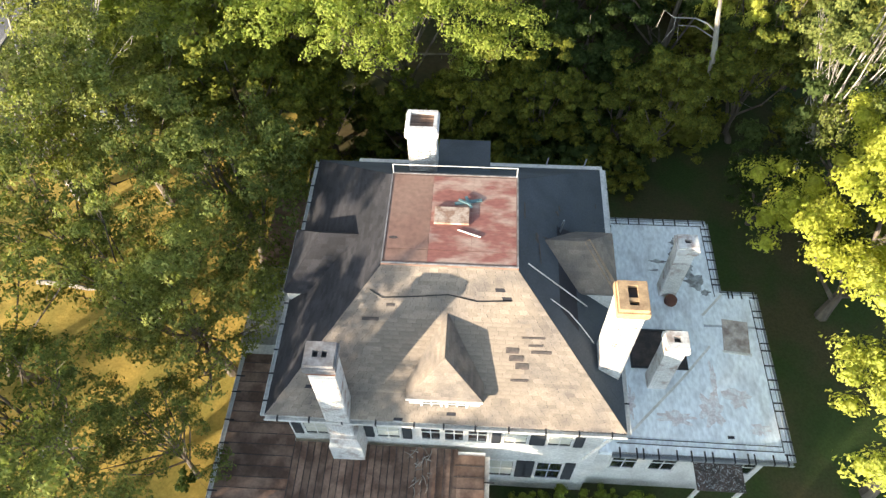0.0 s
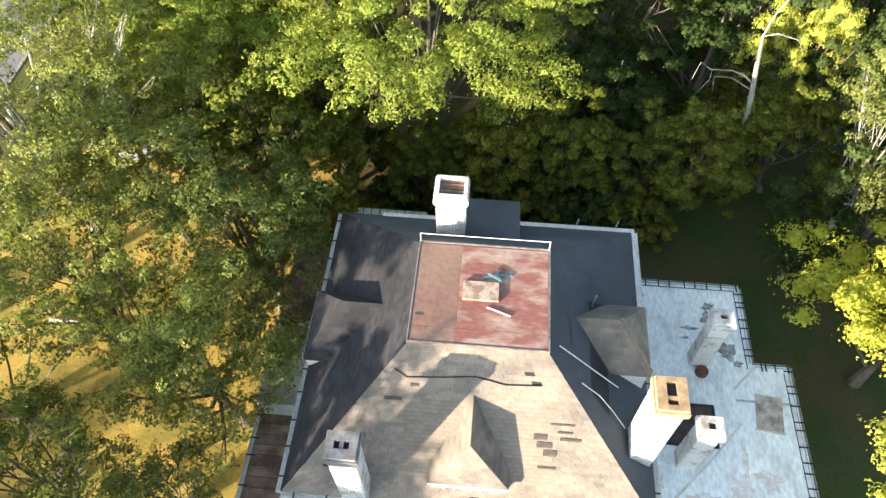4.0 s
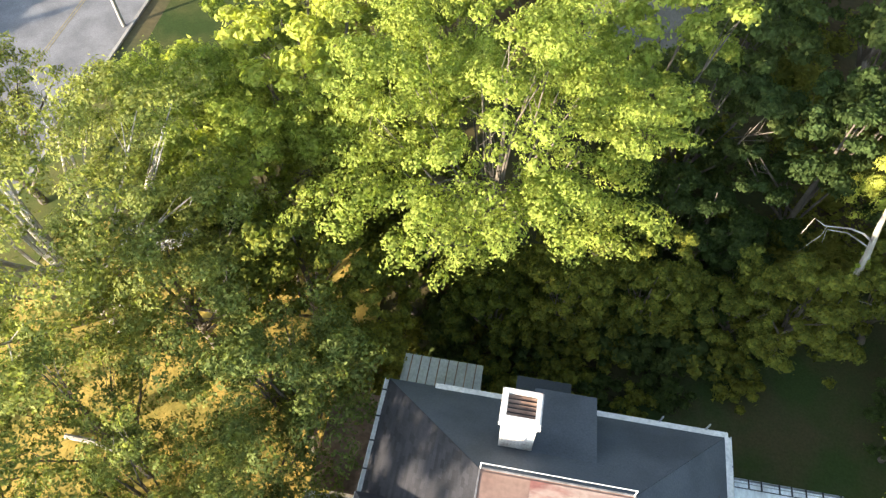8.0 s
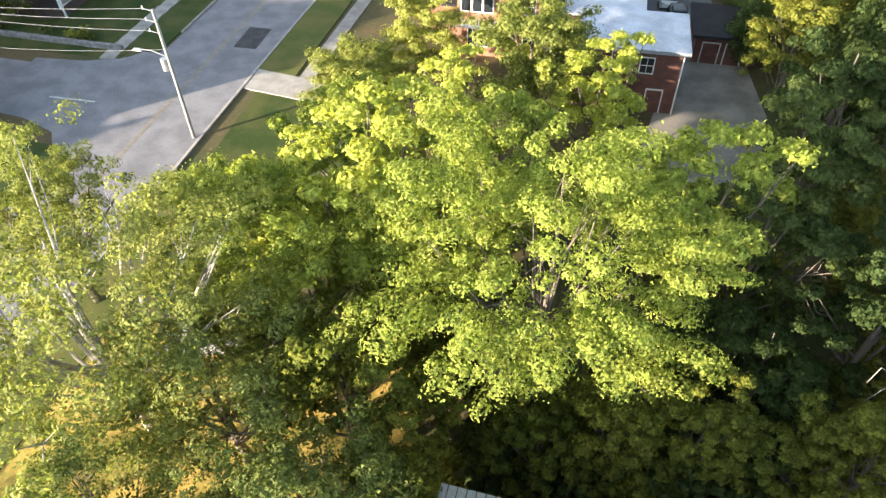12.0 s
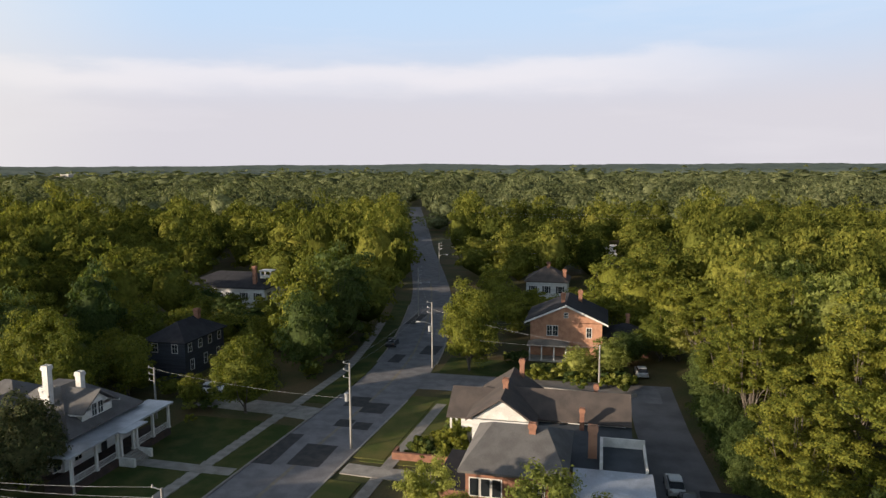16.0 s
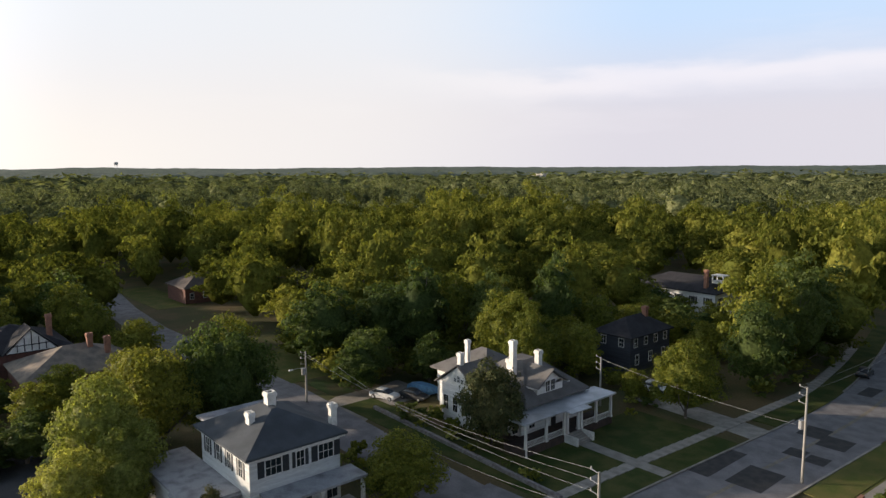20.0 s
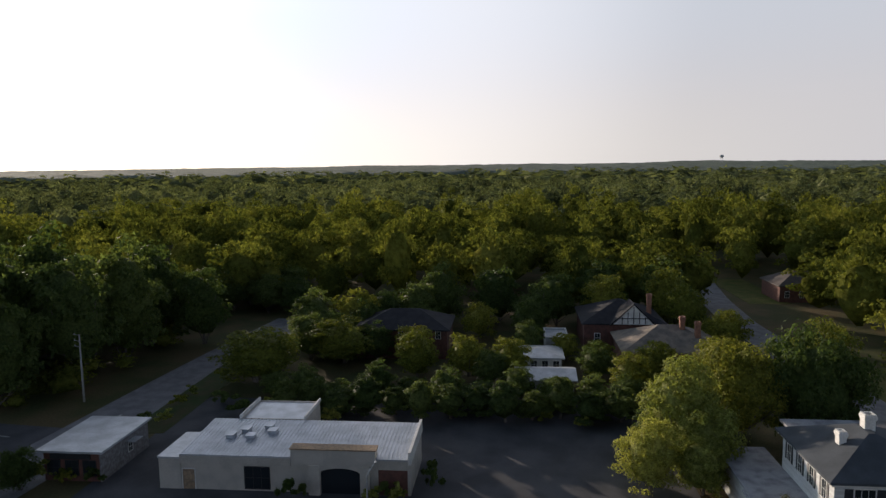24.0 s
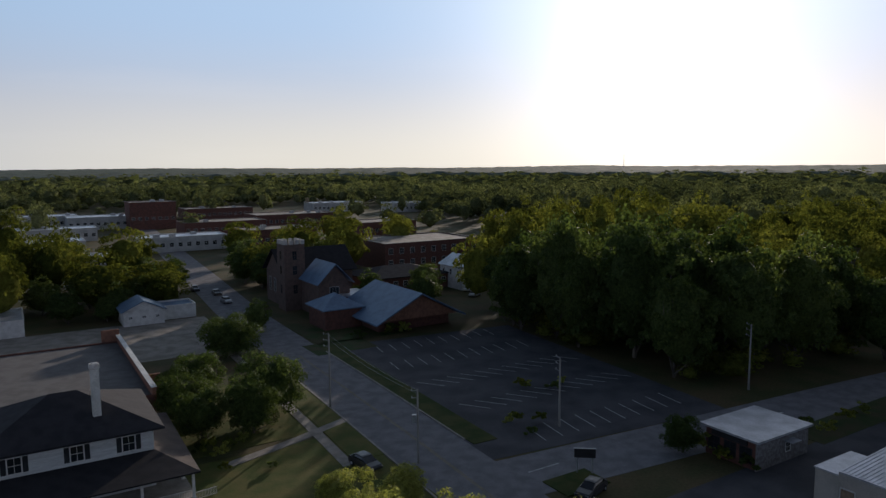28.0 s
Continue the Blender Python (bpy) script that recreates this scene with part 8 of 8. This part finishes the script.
POLES = [(-32.4, 52.3, 11.0, 0, True, True), (-31.1, 86.1, 10.5, 0, False, True), (-29.6, 120.2, 11.1, 0, True, True), (-42.1, 158, 11.1, 180, True, False), (-48.5, 205, 11, 180, True, False), (-39.2, -77.6, 10.7, 180, False, False),
         (-40.3, -54.9, 8.7, 180, False, True), (-61.3, -54.8, 9.2, 90, False, False), (-95, -50.7, 10, 90, False, False), (-2.7, 114.7, 6.8, 90, False, False), (-88.7, 59.8, 7.5, 90, True, True), (-60, 90, 7, 0, False, False)]
for q in POLES:
    utility_pole(q[0], q[1], q[2], q[3], q[4], q[5])


def wire(a, b, sag, label="thin sagging overhead power line"):
    a, b = Vector(a), Vector(b)
    pts = [a.lerp(b, t) - Vector((0, 0, sag * 4 * t * (1 - t))) for t in (i / 10 for i in range(11))]
    return solo("power_line", tube(bmesh.new(), pts, 0.012, 4), M_STEEL, label, "power line", group="overhead lines")


wire((-33.1, 52.3, 11.0), (-88.7, 59.2, 7.3), 1.4)
wire((-33.1, 52.3, 10.2), (-88.7, 60.2, 6.9), 1.4)
wire((-33.1, 52.3, 9.3), (-84, 62, 6.0), 1.4)
wire((-32.4, 52.3, 7.9), (-60, 54, 5.5), 0.6)
for k in range(2):
    wire((-31.9, 86.1, 10.5 - k * 0.85), (-30.4, 120.2, 11.1 - k * 0.85), 0.8)
wire((-31.4, 86.1, 6.2), (-60, 90, 6.8), 0.5)
wire((-30.4, 120.2, 10.2), (-2.7, 114.7, 6.7), 0.8)
wire((-30.4, 120.2, 9.4), (-14, 130, 6.0), 0.6)
wire((-30.4, 120.2, 11), (-42.1, 158, 11), 0.8)
wire((-2.7, 114.7, 6.5), (-30, 118, 6.5), 0.6)
for k, z in enumerate((10.5, 9.8)):
    wire((-39.2, -77.6, z), (-40.3, -54.9, 8.6 - k * 0.4), 0.5)
for a, b in (((-48.5, 205, 10.5), (-20, 202, 9)), ((-60, 230, 10), (-25, 226, 10)), ((-48, 260, 16), (30, 262, 16)), ((-48, 260, 15), (30, 262, 15))):
    wire(a, b, 0.6)


def loft(rows):
    """Cross-sections (x, half width, z low, z high, top half width) joined along x."""
    bm, rings = bmesh.new(), []
    for x, w, z0, z1, tw in rows:
        rings.append([bm.verts.new(p) for p in ((x, -w, z0), (x, -w, (z0 + z1) / 2), (x, -tw, z1), (x, tw, z1), (x, w, (z0 + z1) / 2), (x, w, z0))])
    for a, b in zip(rings, rings[1:]):
        for k in range(6):
            bm.faces.new((a[k], a[(k + 1) % 6], b[(k + 1) % 6], b[k]))
    bm.faces.new(rings[0])
    bm.faces.new(rings[-1][::-1])
    return bm


def car(x, y, turn, paint, label, z=0.05):
    c = thing("car", label, "car", pose(x, y, z, 0, 0, turn), "parked cars")
    body = part("body", loft(((-2.25, 0.72, 0.4, 0.72, 0.66), (-2.15, 0.86, 0.28, 0.92, 0.74), (-1.3, 0.9, 0.22, 0.98, 0.78), (0.9, 0.9, 0.22, 0.98, 0.78), (2.0, 0.86, 0.26, 0.82, 0.74), (2.25, 0.7, 0.4, 0.66, 0.62))), paint, c)
    part("roof", loft(((-1.15, 0.62, 1.38, 1.42, 0.56), (-0.9, 0.66, 1.38, 1.47, 0.58), (0.1, 0.66, 1.38, 1.47, 0.58), (0.35, 0.62, 1.38, 1.42, 0.56))), paint, c)
    part("glazing", loft(((-1.85, 0.74, 0.93, 0.98, 0.7), (-1.1, 0.74, 0.93, 1.39, 0.6), (0.3, 0.74, 0.93, 1.39, 0.6), (1.15, 0.74, 0.93, 0.98, 0.7))), M_CARGLASS, c)
    for sx in (-1.4, 1.4):
        for sy in (-0.84, 0.84):
            w = part("wheel", tube(bmesh.new(), [(sx, sy - 0.11, 0.31), (sx, sy + 0.11, 0.31)], 0.32, 14), M_TYRE, c)
            part("rim", tube(bmesh.new(), [(sx, sy - 0.12, 0.31), (sx, sy + 0.12, 0.31)], 0.19, 12), M_STEEL, w)
    for sy in (-0.6, 0.6):
        part("headlight", boxes((2.12, 2.2, sy - 0.16, sy + 0.16, 0.58, 0.72)), M_PALEWALL, c)
        part("tail_light", boxes((-2.24, -2.15, sy - 0.14, sy + 0.14, 0.62, 0.8)), M_BRICK, c)
    return c


PAINTS = {k: mat("car_paint_" + k, v, tuple(q * 0.92 for q in v), rough=0.3, bump=0.0, spec=0.6) for k, v in {"white": (0.7, 0.7, 0.69), "dark": (0.03, 0.032, 0.036), "silver": (0.38, 0.39, 0.40), "red": (0.25, 0.03, 0.03), "blue": (0.06, 0.12, 0.25)}.items()}
for x, y, turn, k, label in ((5.2, 83.4, 92, "white", "white pickup-sized car on the gravel drive"), (3.8, 123.3, 95, "silver", "silver car parked at the hedge"), (-82.7, 69.2, 20, "white", "white car behind the porch house"), (-79.6, 72.2, 15, "dark", "dark car beside a blue tarpaulin"),
                             (-58.5, 101.2, 10, "white", "white car half hidden behind a tree"), (-45.0, -185.5, 88, "dark", "dark car waiting on the street"), (-48.4, -176, 88, "dark", "dark car on the street"), (-47.6, -163.5, 92, "silver", "silver car on the street"),
                             (-34.8, -57.2, 100, "dark", "dark car parked by the kerb"), (-51.5, -38.8, 20, "dark", "dark car parked behind the sign"), (-107.3, -143.4, 30, "white", "white car beside the woods"), (-40.5, 133, 95, "dark", "dark car driving on the shaded street"),
                             (6.2, 79.5, 90, "dark", "dark car parked by the brick garage"), (-104, -136, 30, "silver", "silver car beside the woods"), (-22, 33, 20, "silver", "pale car under the oak")):
    car(x, y, turn, PAINTS[k], label)
solo("boat", loft(((-2.6, 0.9, 0.3, 1.2, 0.7), (-1.0, 1.1, 0.2, 1.5, 0.8), (1.2, 1.0, 0.2, 1.3, 0.7), (2.6, 0.2, 0.6, 1.0, 0.1))), M_COVER, "small boat under a blue tarpaulin on gravel", "boat", pose(-80.5, 75.0, 0.02, 0, 0, 20))
mast = thing("radio_mast", "thin lattice radio mast on the horizon", "mast", pose(-2180, -2060, 0))
part("mast", tube(bmesh.new(), [(0, 0, 0), (0, 0, 78)], [1.6, 0.5], 4), M_STEEL, mast)
tower = thing("water_tower", "far water tower on the horizon", "water tower", pose(-2900, 840, 0))
part("tank", tube(bmesh.new(), [(0, 0, 44), (0, 0, 47), (0, 0, 53), (0, 0, 56)], [2, 8, 8, 2], 14), M_PALEWALL, tower)
for a in range(4):
    part("leg", tube(bmesh.new(), [(math.cos(a * 1.57) * 7, math.sin(a * 1.57) * 7, 0), (math.cos(a * 1.57) * 5, math.sin(a * 1.57) * 5, 46)], 0.5, 5), M_STEEL, tower)
# a blue sheet and pale logs under the oaks
solo("tarpaulin", poly(bmesh.new(), [(-0.9, -0.5, 0.0), (0.9, -0.6, 0.0), (1.0, 0.5, 0.0), (-0.8, 0.6, 0.0), (-0.5, -0.2, 0.55), (0.5, -0.25, 0.7), (0.55, 0.2, 0.65), (-0.45, 0.25, 0.5)],
                       [(0, 1, 5, 4), (1, 2, 6, 5), (2, 3, 7, 6), (3, 0, 4, 7), (4, 5, 6, 7), (3, 2, 1, 0)]), M_TARP, "pale blue tarpaulin thrown over a small heap under the oaks", "tarpaulin", pose(-22.6, 32.9, 0.05, 0, 0, 30))
for x, y, a, n in ((-23.2, 29.2, 20, 2.6), (-20.5, 20.5, -8, 4.2), (-18.6, 12.0, 60, 2.2)):
    solo("fallen_log", tube(bmesh.new(), [(-n / 2, 0, 0.14), (-n / 6, 0.08, 0.17), (n / 5, -0.05, 0.15), (n / 2, 0.1, 0.2)], [0.13, 0.15, 0.12, 0.06], 8), M_PALEBARK, "pale fallen log lying in the dry grass", "log", pose(x, y, 0.05, 0, 0, a), "logs under the oaks")
